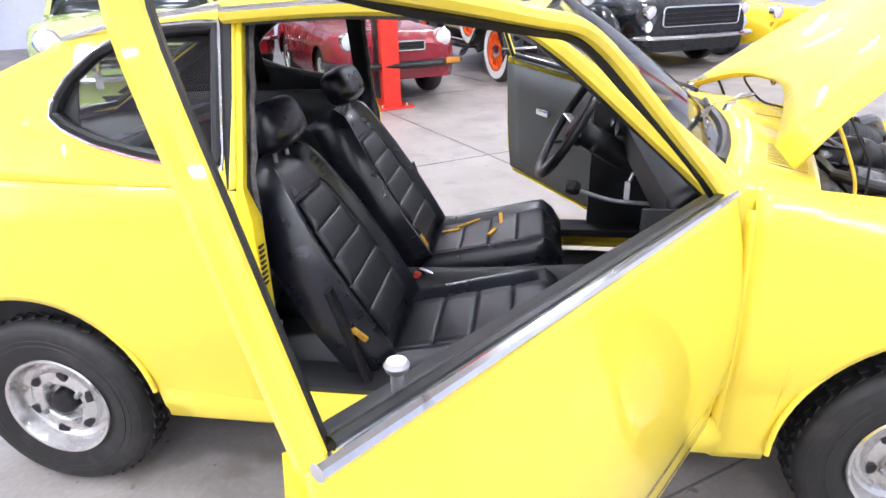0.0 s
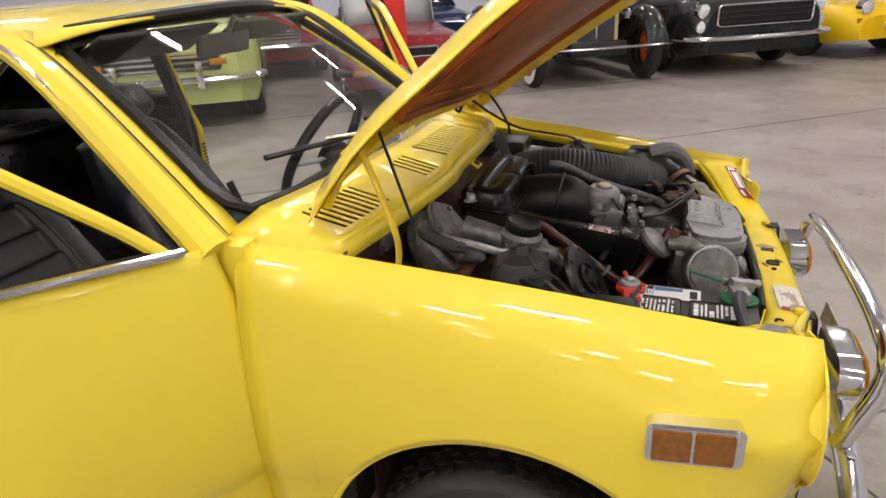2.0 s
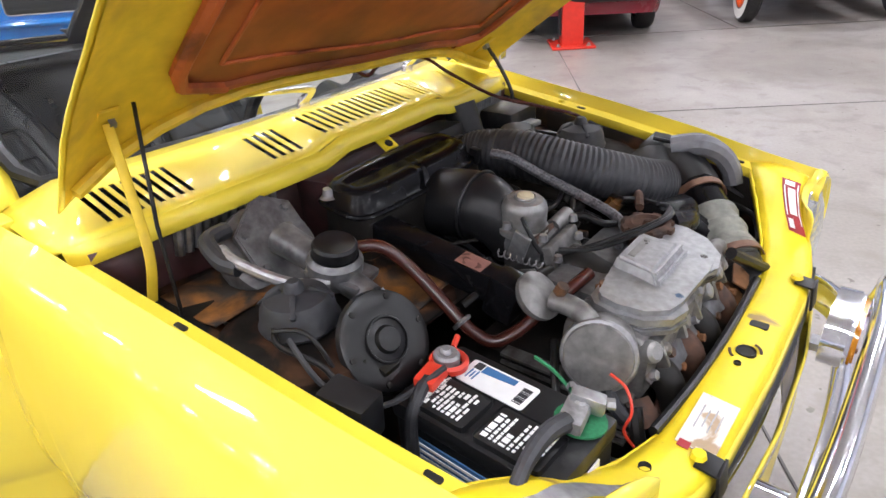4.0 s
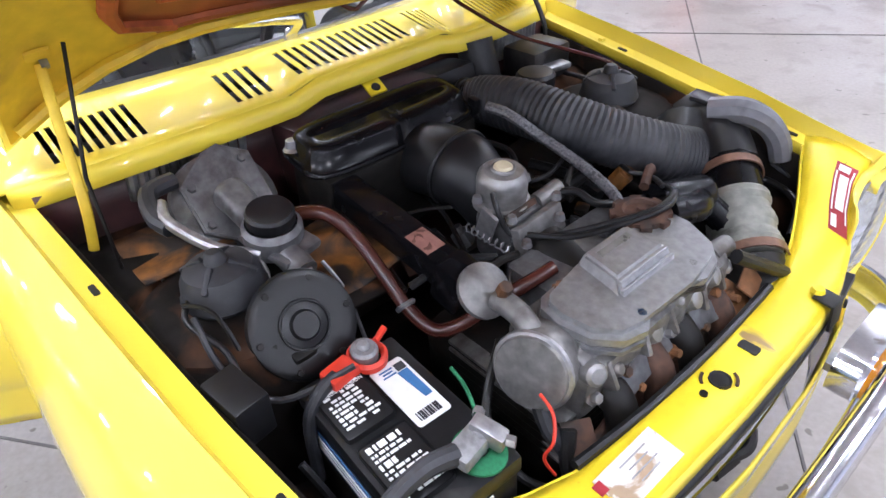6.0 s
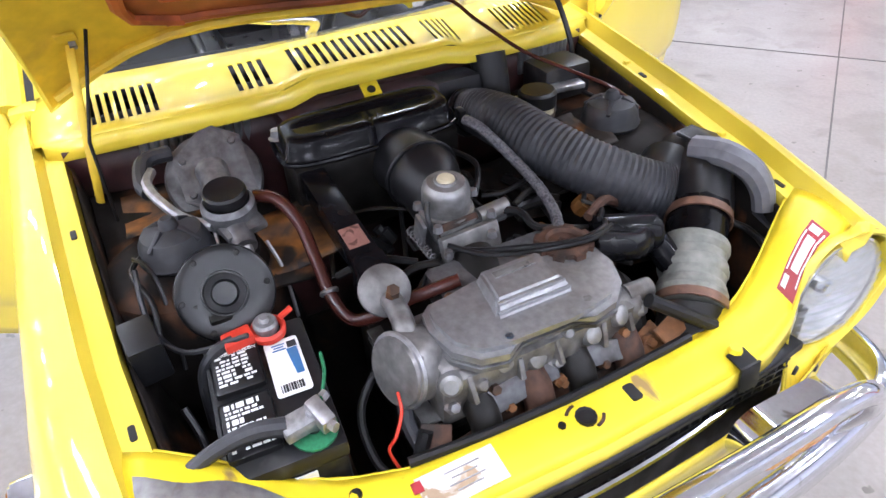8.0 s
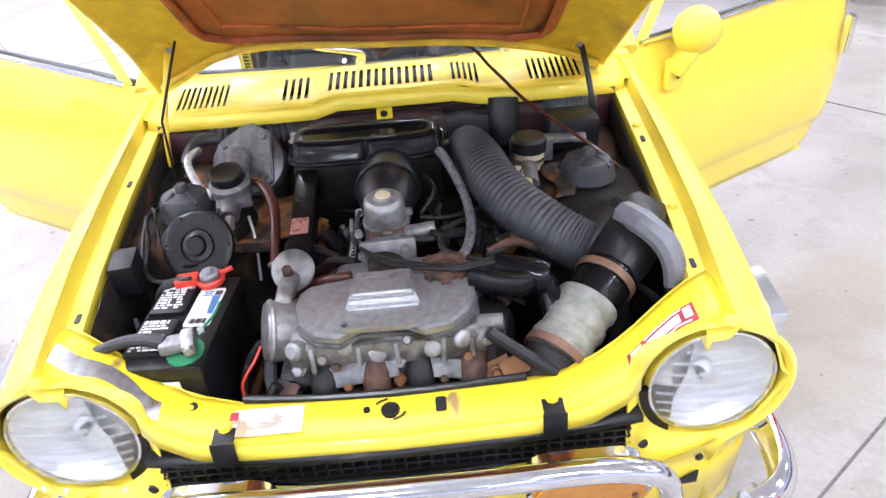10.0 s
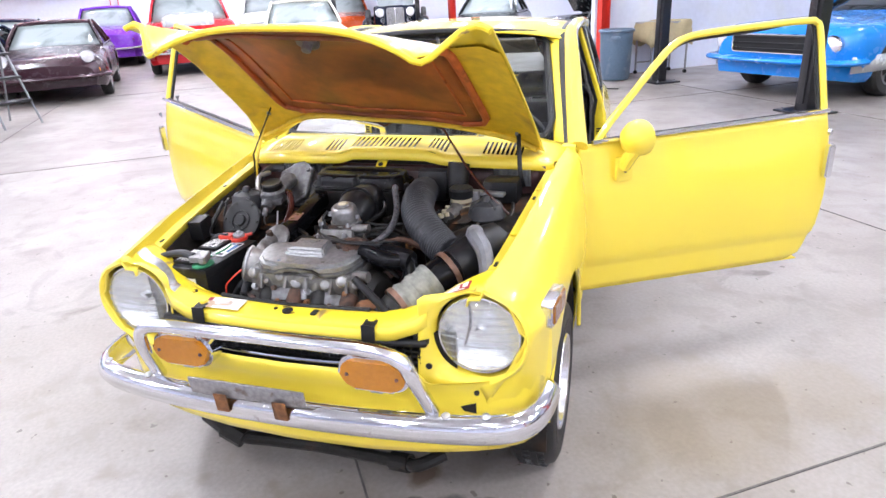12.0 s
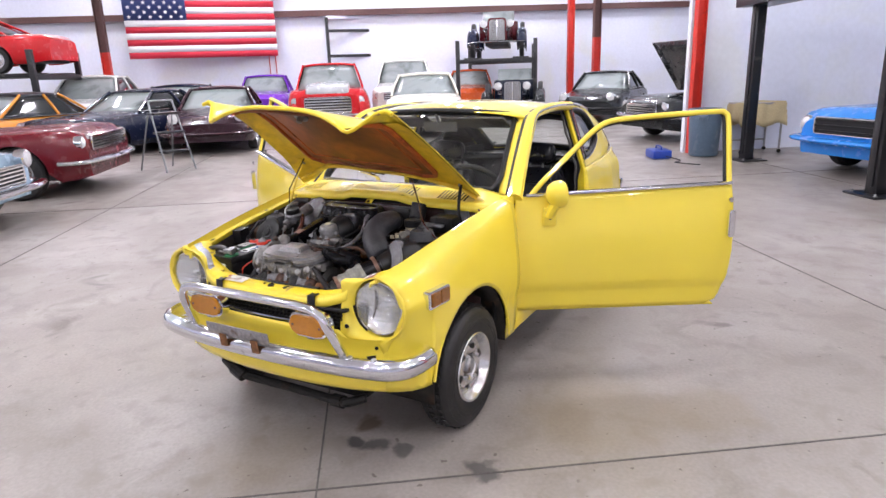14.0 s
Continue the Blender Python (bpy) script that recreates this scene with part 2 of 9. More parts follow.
OIL, STAIN_AND_SHADE = (0.035, 0.034, 0.036), (0.20, 0.15, 0.085)
SPOTS = [(0.34, 0.26, 0.05, 0.8, OIL), (0.33, 0.34, 0.055, 0.7, OIL), (0.32, 0.44, 0.045, 0.6, OIL), (0.30, 0.77, 0.06, 0.75, OIL), (0.24, 0.80, 0.04, 0.5, OIL), (0.20, 0.22, 0.07, 0.8, (0.10, 0.06, 0.035)),
         # the first two here paint the open door's shade on the floor
         (-0.30, 1.05, 0.38, 0.35, STAIN_AND_SHADE), (-0.5, 1.45, 0.25, 0.30, STAIN_AND_SHADE), (0.55, -0.05, 0.30, 0.25, STAIN_AND_SHADE), (-3.4, -2.2, 0.3, 0.25, STAIN_AND_SHADE), (-2.2, 4.4, 0.08, 0.5, OIL), (1.2, 3.0, 0.10, 0.3, STAIN_AND_SHADE), (0.6, 4.6, 0.06, 0.5, OIL)]


def concrete_material():
    m = bpy.data.materials.new("polished_concrete")
    m.use_nodes = True
    n, l = m.node_tree.nodes, m.node_tree.links
    b = n["Principled BSDF"]
    co = n.new("ShaderNodeTexCoord")

    def ramp(sc, detail, lo, hi, dist=0.0):
        t, r = n.new("ShaderNodeTexNoise"), n.new("ShaderNodeMapRange")
        t.inputs["Scale"].default_value, t.inputs["Detail"].default_value, t.inputs["Distortion"].default_value = sc, detail, dist
        r.inputs[1].default_value, r.inputs[2].default_value = lo, hi
        l.new(co.outputs["Object"], t.inputs["Vector"])
        l.new(t.outputs["Fac"], r.inputs[0])
        return r.outputs[0]

    def mix(kind, fac, a, c):
        x = n.new("ShaderNodeMix")
        x.data_type, x.blend_type = "RGBA", kind
        for sock, val in ((x.inputs[0], fac), (x.inputs[6], a), (x.inputs[7], c)):
            if isinstance(val, bpy.types.NodeSocket):
                l.new(val, sock)
            else:
                sock.default_value = val
        return x.outputs[2]

    c = mix("MIX", ramp(0.55, 8, 0.35, 0.7, 0.4), (0.300, 0.268, 0.244, 1), (0.240, 0.210, 0.186, 1))
    c = mix("MIX", ramp(0.9, 10, 0.48, 0.64, 0.55), c, (0.330, 0.300, 0.280, 1))
    c = mix("MIX", ramp(3.5, 8, 0.52, 0.80, 0.8), c, (0.190, 0.165, 0.143, 1))
    c = mix("MIX", ramp(1.6, 10, 0.66, 0.74, 1.5), c, (0.15, 0.13, 0.115, 1))
    c = mix("MULTIPLY", 0.8, c, mix("MIX", ramp(60, 4, 0.3, 0.7), (0.80, 0.80, 0.80, 1), (1, 1, 1, 1)))
    c = mix("MIX", ramp(19, 2, 0.70, 0.73), c, (0.13, 0.11, 0.095, 1))
    c = mix("MIX", ramp(6.5, 9, 0.56, 0.70, 0.2), c, (0.215, 0.190, 0.168, 1))
    # old drips and scuffs and the door's painted shade, each with a ragged outline
    wob = n.new("ShaderNodeTexNoise")
    wob.inputs["Scale"].default_value, wob.inputs["Detail"].default_value = 7.0, 6.0
    l.new(co.outputs["Object"], wob.inputs["Vector"])
    shift = n.new("ShaderNodeVectorMath")
    shift.operation = "MULTIPLY_ADD"
    shift.inputs[1].default_value, shift.inputs[2].default_value = (0.22, 0.22, 0), (-0.11, -0.11, 0)
    l.new(wob.outputs["Color"], shift.inputs[0])
    moved = n.new("ShaderNodeVectorMath")
    l.new(co.outputs["Object"], moved.inputs[0])
    l.new(shift.outputs[0], moved.inputs[1])
    for x, y, rad, amount, col in SPOTS:
        q = bld_inverse(x, y)
        dist, fade = n.new("ShaderNodeVectorMath"), n.new("ShaderNodeMapRange")
        dist.operation = "DISTANCE"
        dist.inputs[1].default_value = (q[0], q[1], 0)
        l.new(moved.outputs[0], dist.inputs[0])
        fade.inputs[1].default_value, fade.inputs[2].default_value = rad, rad * 0.55
        fade.inputs[3].default_value, fade.inputs[4].default_value = 0.0, amount
        l.new(dist.outputs["Value"], fade.inputs[0])
        c = mix("MIX", fade.outputs[0], c, (*col, 1))
    l.new(c, b.inputs["Base Color"])
    rr = n.new("ShaderNodeMapRange")
    rr.inputs[3].default_value, rr.inputs[4].default_value = 0.30, 0.52
    l.new(ramp(2.2, 6, 0.3, 0.7), rr.inputs[0])
    l.new(rr.outputs[0], b.inputs["Roughness"])
    p = n.new("ShaderNodeBump")
    p.inputs["Strength"].default_value, p.inputs["Distance"].default_value = 0.08, 0.004
    l.new(ramp(9, 8, 0.2, 0.8), p.inputs["Height"])
    l.new(p.outputs[0], b.inputs["Normal"])
    return m


CONCRETE = concrete_material()
JOINT = material("joint_filler", (0.11, 0.10, 0.095), 0.8, grain=0.3, scale=40)
WHITE_STEEL = material("white_steel_siding", (0.77, 0.80, 0.92), 0.45, grain=0.03, scale=12, stain=(0.76, 0.78, 0.81), stain_scale=0.8, stain_at=0.5, stain_width=0.2)
CEILING = material("white_ceiling_sheet", (0.62, 0.62, 0.63), 0.6, grain=0.05, scale=8)
TUBE_GLOW = material("lit_tube", (0.97, 0.97, 1.0), 0.5, emission=95.0)
RED_STEEL = material("red_painted_steel", (0.60, 0.030, 0.015), 0.4, grain=0.08, scale=20, stain=(0.36, 0.02, 0.012), stain_scale=5, stain_at=0.6)
PRIMER_STEEL = material("oxide_steel", (0.10, 0.045, 0.040), 0.6, grain=0.12, scale=14)
BLACK_STEEL = material("black_painted_steel", (0.010, 0.010, 0.012), 0.35, grain=0.15, scale=20, stain=(0.07, 0.065, 0.06), stain_scale=6, stain_at=0.62)

# ---- building helpers ----
def mesh_of(bm, smooth=True, sharp=35.0):
    bmesh.ops.recalc_face_normals(bm, faces=bm.faces)
    me = bpy.data.meshes.new("m")
    if smooth:
        lim = radians(sharp)
        for f in bm.faces:
            f.smooth = True
        for e in bm.edges:
            e.smooth = not (len(e.link_faces) == 2 and e.calc_face_angle(0.0) > lim)
    bm.to_mesh(me)
    bm.free()
    return me


def part(name, bm, mat, parent, label="", thick=0.0, smooth=True, sharp=35.0):
    me = mesh_of(bm, smooth, sharp)
    me.materials.append(mat)
    ob = new(name, me)
    ob.parent = parent
    if label:
        tagged(ob, label)
    if thick:
        s = ob.modifiers.new("thickness", "SOLIDIFY")
        s.thickness, s.offset = thick, -1.0
    return ob


def thing(name, label, category, m=None, group="", kind=""):
    ob = tagged(new(name), label, category, group, kind)
    if m is not None:
        ob.matrix_world = m
    return ob


def solo(name, bm, mat, label, category, m=None, group="", kind="", smooth=True, thick=0.0):
    ob = part(name, bm, mat, None, "", thick, smooth)
    tagged(ob, label, category, group, kind)
    if m is not None:
        ob.matrix_world = m
    return ob


def box(size, at=(0, 0, 0), rot=(0, 0, 0), bevel=0.0, bm=None, taper=1.0):
    bm = bm or bmesh.new()
    r = bmesh.ops.create_cube(bm, size=1.0)
    vs = r["verts"]
    for v in vs:
        k = taper if v.co.z > 0 else 1.0
        v.co = Vector((v.co.x * size[0] * k, v.co.y * size[1] * k, v.co.z * size[2]))
    if bevel:
        es = list({e for v in vs for e in v.link_edges})
        r = bmesh.ops.bevel(bm, geom=es, offset=bevel, segments=2, affect="EDGES", profile=0.6)
        vs = list({v for f in r["faces"] for v in f.verts} | {v for v in vs if v.is_valid})
    bmesh.ops.transform(bm, matrix=pose(*at, *rot), verts=vs)
    return bm


def smooth_line(pts, step=6):
    """A Catmull-Rom line through points."""
    p = [Vector(q) for q in pts]
    if len(p) < 3:
        return p
    out = []
    for i in range(len(p) - 1):
        a, b, c, d = p[max(i - 1, 0)], p[i], p[i + 1], p[min(i + 2, len(p) - 1)]
        for k in range(step):
            t = k / step
            out.append(0.5 * ((2 * b) + (c - a) * t + (2 * a - 5 * b + 4 * c - d) * t * t + (3 * b - a - 3 * c + d) * t ** 3))
    return out + [p[-1]]


def tube(pts, r, seg=10, bm=None, ring=None, caps=True, flat=1.0, closed=False):
    """A pipe along a line. r: a radius, or one for each point, or a function of 0..1; ring: amount and number of corrugations."""
    bm = bm or bmesh.new()
    pts = [Vector(q) for q in pts]
    n = len(pts)
    rings, up = [], None
    for i, p in enumerate(pts):
        if closed:
            d = (pts[(i + 1) % n] - pts[i - 1]).normalized()
        else:
            d = (pts[min(i + 1, n - 1)] - pts[max(i - 1, 0)]).normalized()
        if up is None:
            up = Vector((0, 0, 1)) if abs(d.z) < 0.9 else Vector((1, 0, 0))
        side = d.cross(up).normalized()
        up = side.cross(d).normalized()
        t = i / max(n - 1, 1)
        rad = r(t) if callable(r) else (r[i] if isinstance(r, (list, tuple)) else r)
        if ring:
            rad *= 1.0 + ring * (1 if i % 2 else -1)
        rings.append([bm.verts.new(p + (side * math.cos(2 * math.pi * k / seg) + up * flat * math.sin(2 * math.pi * k / seg)) * rad) for k in range(seg)])
    span = n if closed else n - 1
    for i in range(span):
        a, b = rings[i], rings[(i + 1) % n]
        for k in range(seg):
            bm.faces.new((a[k], a[(k + 1) % seg], b[(k + 1) % seg], b[k]))
    if caps and not closed:
        bm.faces.new(rings[0])
        bm.faces.new(rings[-1][::-1])
    return bm


def lathe(profile, seg=32, m=None, bm=None):
    """Turns (radius, height) pairs round local z."""
    bm = bm or bmesh.new()
    made = []
    for r, h in profile:
        if r < 1e-5:
            made.append([bm.verts.new((0, 0, h))])
        else:
            made.append([bm.verts.new((r * math.cos(2 * math.pi * k / seg), r * math.sin(2 * math.pi * k / seg), h)) for k in range(seg)])
    for a, b in zip(made, made[1:]):
        for k in range(seg):
            j = (k + 1) % seg
            if len(a) == 1 and len(b) == 1:
                continue
            if len(a) == 1:
                bm.faces.new((a[0], b[j], b[k]))
            elif len(b) == 1:
                bm.faces.new((a[k], a[j], b[0]))
            else:
                bm.faces.new((a[k], a[j], b[j], b[k]))
    if m is not None:
        bmesh.ops.transform(bm, matrix=m, verts=[v for r in made for v in r])
    return bm


def axis(at, d, roll=0.0):
    """A pose at a point with local z along d."""
    return Matrix.Translation(at) @ Vector(d).to_track_quat("Z", "Y").to_matrix().to_4x4() @ Matrix.Rotation(radians(roll), 4, "Z")


def sheet(fn, us, vs, bm=None, skip=None):
    """A grid of points fn(u, v); skip(i, j) leaves a cell open."""
    bm = bm or bmesh.new()
    g = [[bm.verts.new(fn(u, v)) for v in vs] for u in us]
    for i in range(len(us) - 1):
        for j in range(len(vs) - 1):
            if skip and skip(i, j):
                continue
            bm.faces.new((g[i][j], g[i + 1][j], g[i + 1][j + 1], g[i][j + 1]))
    return bm


def prism(pts, depth, m=None, bevel=0.0, bm=None):
    """A flat outline (x, y) made depth thick along local z, from 0 up."""
    bm = bm or bmesh.new()
    a = [bm.verts.new((x, y, 0)) for x, y in pts]
    b = [bm.verts.new((x, y, depth)) for x, y in pts]
    n = len(pts)
    bm.faces.new(a[::-1])
    top = bm.faces.new(b)
    for k in range(n):
        bm.faces.new((a[k], a[(k + 1) % n], b[(k + 1) % n], b[k]))
    vs = a + b
    if bevel:
        r = bmesh.ops.bevel(bm, geom=list(top.edges), offset=bevel, segments=2, affect="EDGES")
        vs = list({v for f in r["faces"] for v in f.verts} | {v for v in vs if v.is_valid})
    if m is not None:
        bmesh.ops.transform(bm, matrix=m, verts=vs)
    return bm


def lin(a, b, n):
    return [a + (b - a) * i / (n - 1) for i in range(n)]


def curve(x, table):
    """Smooth reading of a table of (x, y) pairs in rising x."""
    if x <= table[0][0]:
        return table[0][1]
    for (a, p), (b, q) in zip(table, table[1:]):
        if x <= b:
            t = (x - a) / (b - a)
            return p + (q - p) * t
    return table[-1][1]


def rounded(w, h, r, n=5):
    """Outline of a rectangle with round corners, centred."""
    out = []
    for cx, cy, a in ((w / 2 - r, h / 2 - r, 0), (-w / 2 + r, h / 2 - r, 90), (-w / 2 + r, -h / 2 + r, 180), (w / 2 - r, -h / 2 + r, 270)):
        for k in range(n):
            t = radians(a + 90 * k / (n - 1))
            out.append((cx + r * math.cos(t), cy + r * math.sin(t)))
    return out

# ---- the hall ----
def slab():
    bm = bmesh.new()
    bmesh.ops.create_grid(bm, x_segments=2, y_segments=2, size=32)
    ob = solo("floor", bm, CONCRETE, "worn polished concrete floor with oil stains", "floor", kind="structure", smooth=False)
    ob.matrix_world = Matrix.Rotation(BA, 4, "Z")
    return ob


floor = slab()


def joint(a, b):
    d = b - a
    bm = box((d.length, 0.007, 0.003), (0, 0, 0.0018))
    ob = solo("floor_joint", bm, JOINT, "dark sawn control joint in the concrete", "joint", kind="structure", smooth=False)
    ob.matrix_world = Matrix.Translation((a + b) / 2) @ Matrix.Rotation(math.atan2(d.y, d.x), 4, "Z")


def wall(name, a, b, top=CEIL, label="white ribbed steel wall siding"):
    """Ribbed siding from a to b (plan u, v); its ribbed face looks to the left of the way."""
    pa, pb = bld(*a), bld(*b)
    n = int((pb - pa).length / 0.30)
    out = []
    for i in range(n):
        for k, o in ((0.0, 0.0), (0.72, 0.0), (0.80, 0.03), (0.92, 0.03)):
            out.append(((i + k) / n, o))
    out.append((1.0, 0.0))
    d = (pb - pa)
    nn = Vector((-d.y, d.x, 0)).normalized()
    bm = bmesh.new()
    rows = []
    for z in (0.0, top):
        rows.append([bm.verts.new(pa + d * t + nn * o + Vector((0, 0, z))) for t, o in out])
    for i in range(len(out) - 1):
        bm.faces.new((rows[0][i], rows[0][i + 1], rows[1][i + 1], rows[1][i]))
    return solo(name, bm, WHITE_STEEL, label, "wall", kind="structure", smooth=False, thick=0.1)


wall("wall_west", (-21.5, -20), (-21.5, 16.0))
wall("wall_partition", (-7.5, 5.25), (-7.5, 16.0))
wall("wall_return", (-21.5, 16.0), (-7.6, 16.0))
wall("wall_north", (-7.5, 16.0), (14.0, 16.0))
wall("wall_east", (14.0, 16.0), (14.0, -20))
wall("wall_south", (14.0, -20), (-21.5, -20))
bm = box((37, 38, 0.12), (0, 0, 0.06))
ceil = solo("ceiling", bm, CEILING, "white sheeted hall ceiling", "ceiling", kind="structure", smooth=False)
ceil.matrix_world = Matrix.Translation(bld(-3.5, -2, CEIL)) @ Matrix.Rotation(BA, 4, "Z")
for u, v in STRIPS:
    fx = box((1.1, 0.15, 0.08), bevel=0.015)
    fx = solo("strip_fixture", fx, CEILING, "white fluorescent strip fixture under the ceiling", "light fixture", group="ceiling lights")
    fx.matrix_world = Matrix.Translation(bld(u, v, CEIL - 0.25)) @ Matrix.Rotation(BA, 4, "Z")
    rod = box((0.02, 0.02, 0.2), (0, 0, 0.15))
    part("hanger", rod, STEEL, fx)
    for y in (-0.035, 0.035):
        part("lamp_tube", tube([(-0.5, y, -0.085), (0.5, y, -0.085)], 0.016, 6), TUBE_GLOW, fx, "lit fluorescent tube")

# ---- the yellow coupe: nose towards +x, front axle over the origin ----
coupe = thing("coupe_car", "yellow two-door coupe with open doors and raised hood", "car")
WIDTH = [(-2.56, 0.48), (-2.50, 0.55), (-2.40, 0.595), (-2.08, 0.628), (-1.4, 0.642), (-0.43, 0.640), (0.0, 0.636), (0.20, 0.630), (0.32, 0.622), (0.38, 0.614), (0.42, 0.604), (0.45, 0.592), (0.462, 0.582)]
LOW_WIDTH = [(0.32, 0.614), (0.335, 0.606), (0.372, 0.594), (0.412, 0.566), (0.446, 0.516), (0.47, 0.46)]
ARCH, REAR_ARCH = 0.325, 0.305


def edge_y(x):
    return curve(x, [(-0.50, 0.575), (-0.31, 0.560), (0.0, 0.538), (0.20, 0.522), (0.34, 0.505), (0.44, 0.49)])


def edge_z(x):
    return curve(x, [(-0.50, 0.885), (-0.31, 0.872), (0.0, 0.834), (0.20, 0.806), (0.34, 0.782), (0.42, 0.772), (0.45, 0.768)])


def low_z(x, ax):
    """Lower edge of the body side: sill, or the wheel arch round the axle at ax."""
    d, ar = abs(x - ax), ARCH if ax > -1 else REAR_ARCH
    base = 0.245 if x < 0.2 else 0.335
    return max(base, 0.275 + math.sqrt(ar * ar - d * d)) if d < ar else base


def fender_section(x):
    w, yt, zt = curve(x, WIDTH), edge_y(x), edge_z(x)
    p = [(w * 0.950, 0.20), (w * 0.972, 0.30), (w * 0.982, 0.40), (w * 0.985, 0.435), (w * 1.0, 0.475), (w * 1.004, 0.56), (w * 0.996, 0.65),
         (w * 0.975, zt - 0.10), ((w * 0.97 + yt) / 2 + 0.016, zt - 0.035), (yt + 0.014, zt - 0.006), (yt, zt)]
    if x > 0.32:
        # below the headlamp the side sweeps round into the lower front panel
        wl = curve(x, LOW_WIDTH)
        p = [(a + (min(a, wl) - a) * min(1.0, max(0.0, (0.60 - b) / 0.08)), b) for a, b in p]
    return smooth_line([Vector((x, a, b)) for a, b in p], 5)


def clip_low(line, z0, n):
    """The part of a section above z0, as n even points."""
    out = []
    for a, b in zip(line, line[1:]):
        if b.z <= z0 and not out:
            continue
        if not out:
            t = (z0 - a.z) / (b.z - a.z) if b.z != a.z and a.z < z0 else 0.0
            out.append(a.lerp(b, max(0.0, min(1.0, t))))
        out.append(b)
    lens = [0.0]
    for a, b in zip(out, out[1:]):
        lens.append(lens[-1] + (b - a).length)
    res, k = [], 0
    for i in range(n):
        s = lens[-1] * i / (n - 1)
        while k < len(lens) - 2 and lens[k + 1] < s:
            k += 1
        t = (s - lens[k]) / max(1e-9, lens[k + 1] - lens[k])
        res.append(out[k].lerp(out[k + 1], t))
    return res


def columns(a, b, ax):
    xs = set(lin(a, b, 26))
    ar = ARCH if ax > -1 else REAR_ARCH
    for k in range(25):
        x = ax + ar * math.cos(math.pi * k / 24)
        if a <= x <= b:
            xs.add(x)
    return sorted(xs)


def mirror(bm, side):
    if side < 0:
        for v in bm.verts:
            v.co.y = -v.co.y
    return bm


def arch_lip(ax, w):
    ar = ARCH if ax > -1 else REAR_ARCH
    pts = [Vector((ax + ar * math.cos(t), w(ax + ar * math.cos(t)), 0.275 + ar * math.sin(t))) for t in lin(0.19, math.pi, 28)]
    return pts


for side in (1, -1):
    # front fender with the folded gutter beside the engine bay
    bm = bmesh.new()
    cols = []
    for x in columns(-0.432, 0.4555, 0.0):
        line = clip_low(fender_section(x), low_z(x, 0.0), 30)
        yt, zt = edge_y(x), edge_z(x)
        line += [Vector((x, yt - 0.003, zt - 0.012)), Vector((x, yt - 0.009, zt - 0.027)), Vector((x, yt - 0.036, zt - 0.029)), Vector((x, yt - 0.040, zt - 0.046))]
        cols.append([bm.verts.new(p) for p in line])
    for a, b in zip(cols, cols[1:]):
        for i in range(len(a) - 1):
            bm.faces.new((a[i], b[i], b[i + 1], a[i + 1]))
    fender = part("front_fender", mirror(bm, side), YELLOW, coupe, thick=0.004, sharp=50)
    # rear flange of the fender, turned in beside the door
    sec = clip_low(fender_section(-0.432), 0.245, 24)
    bm = sheet(lambda i, k: sec[i] + (Vector((0, 0, 0)), Vector((-0.010, -0.010, -0.002)), Vector((-0.018, -0.034, -0.006)), Vector((-0.045, -0.050, -0.008)))[k], range(22), range(4))
    part("fender_flange", mirror(bm, side), YELLOW, fender, thick=0.003)
    part("pillar_foot", mirror(box((0.060, 0.050, 0.12), (-0.452, 0.572, 0.825), bevel=0.012), side), YELLOW, fender)
    # rolled lip of the arch and the dark wheel house
    part("arch_lip", mirror(tube(arch_lip(0.0, lambda x: curve(x, WIDTH) * 1.0 - 0.006), 0.007, 8), side), YELLOW, fender)
    bm = sheet(lambda t, y: Vector(((ARCH + 0.002) * math.cos(t), y, 0.275 + (ARCH + 0.002) * math.sin(t))), lin(-0.1, math.pi + 0.1, 22), [0.40, 0.615])
    part("wheel_house", mirror(bm, side), GREASE, coupe, thick=0.004)
    # rear wheel house
    bm = sheet(lambda t, y: Vector((-2.08 + (REAR_ARCH + 0.002) * math.cos(t), y, 0.275 + (REAR_ARCH + 0.002) * math.sin(t))), lin(-0.1, math.pi + 0.1, 22), [0.36, 0.605])
    part("wheel_house", mirror(bm, side), GREASE, coupe, thick=0.004)


def side_y(x, z):
    """Half width of the greenhouse above the belt."""
    k = curve(x, [(-2.5, 0.80), (-2.2, 0.90), (-1.9, 0.955), (-1.5, 0.99), (-1.0, 1.0), (-0.4, 1.0)])
    return k * (0.622 - max(0.0, z - 0.86) * 0.33)


def roof_z(x):
    return curve(x, [(-2.20, 1.06), (-2.05, 1.135), (-1.85, 1.198), (-1.6, 1.243), (-1.3, 1.266), (-1.05, 1.262), (-0.88, 1.245), (-0.76, 1.226)])


WIN = [(-1.530, 0.920), (-1.62, 0.922), (-1.72, 0.936), (-1.82, 0.958), (-1.89, 0.985), (-1.922, 1.010), (-1.912, 1.040), (-1.875, 1.085), (-1.81, 1.134), (-1.74, 1.164), (-1.66, 1.180), (-1.58, 1.186), (-1.530, 1.186)]


def outline_ring(pts, n):
    p = [Vector((a, b, 0)) for a, b in pts]
    p.append(p[0])
    lens = [0.0]
    for a, b in zip(p, p[1:]):
        lens.append(lens[-1] + (b - a).length)
    res, k = [], 0
    for i in range(n):
        s = lens[-1] * i / n
        while lens[k + 1] < s:
            k += 1
        t = (s - lens[k]) / (lens[k + 1] - lens[k])
        q = p[k].lerp(p[k + 1], t)
        res.append((q.x, q.y))
    return res


def rear_top(x):
    return curve(x, [(-2.52, 0.86), (-2.30, 0.985), (-2.10, 1.085), (-1.85, 1.175), (-1.6, 1.215), (-1.40, 1.222)])


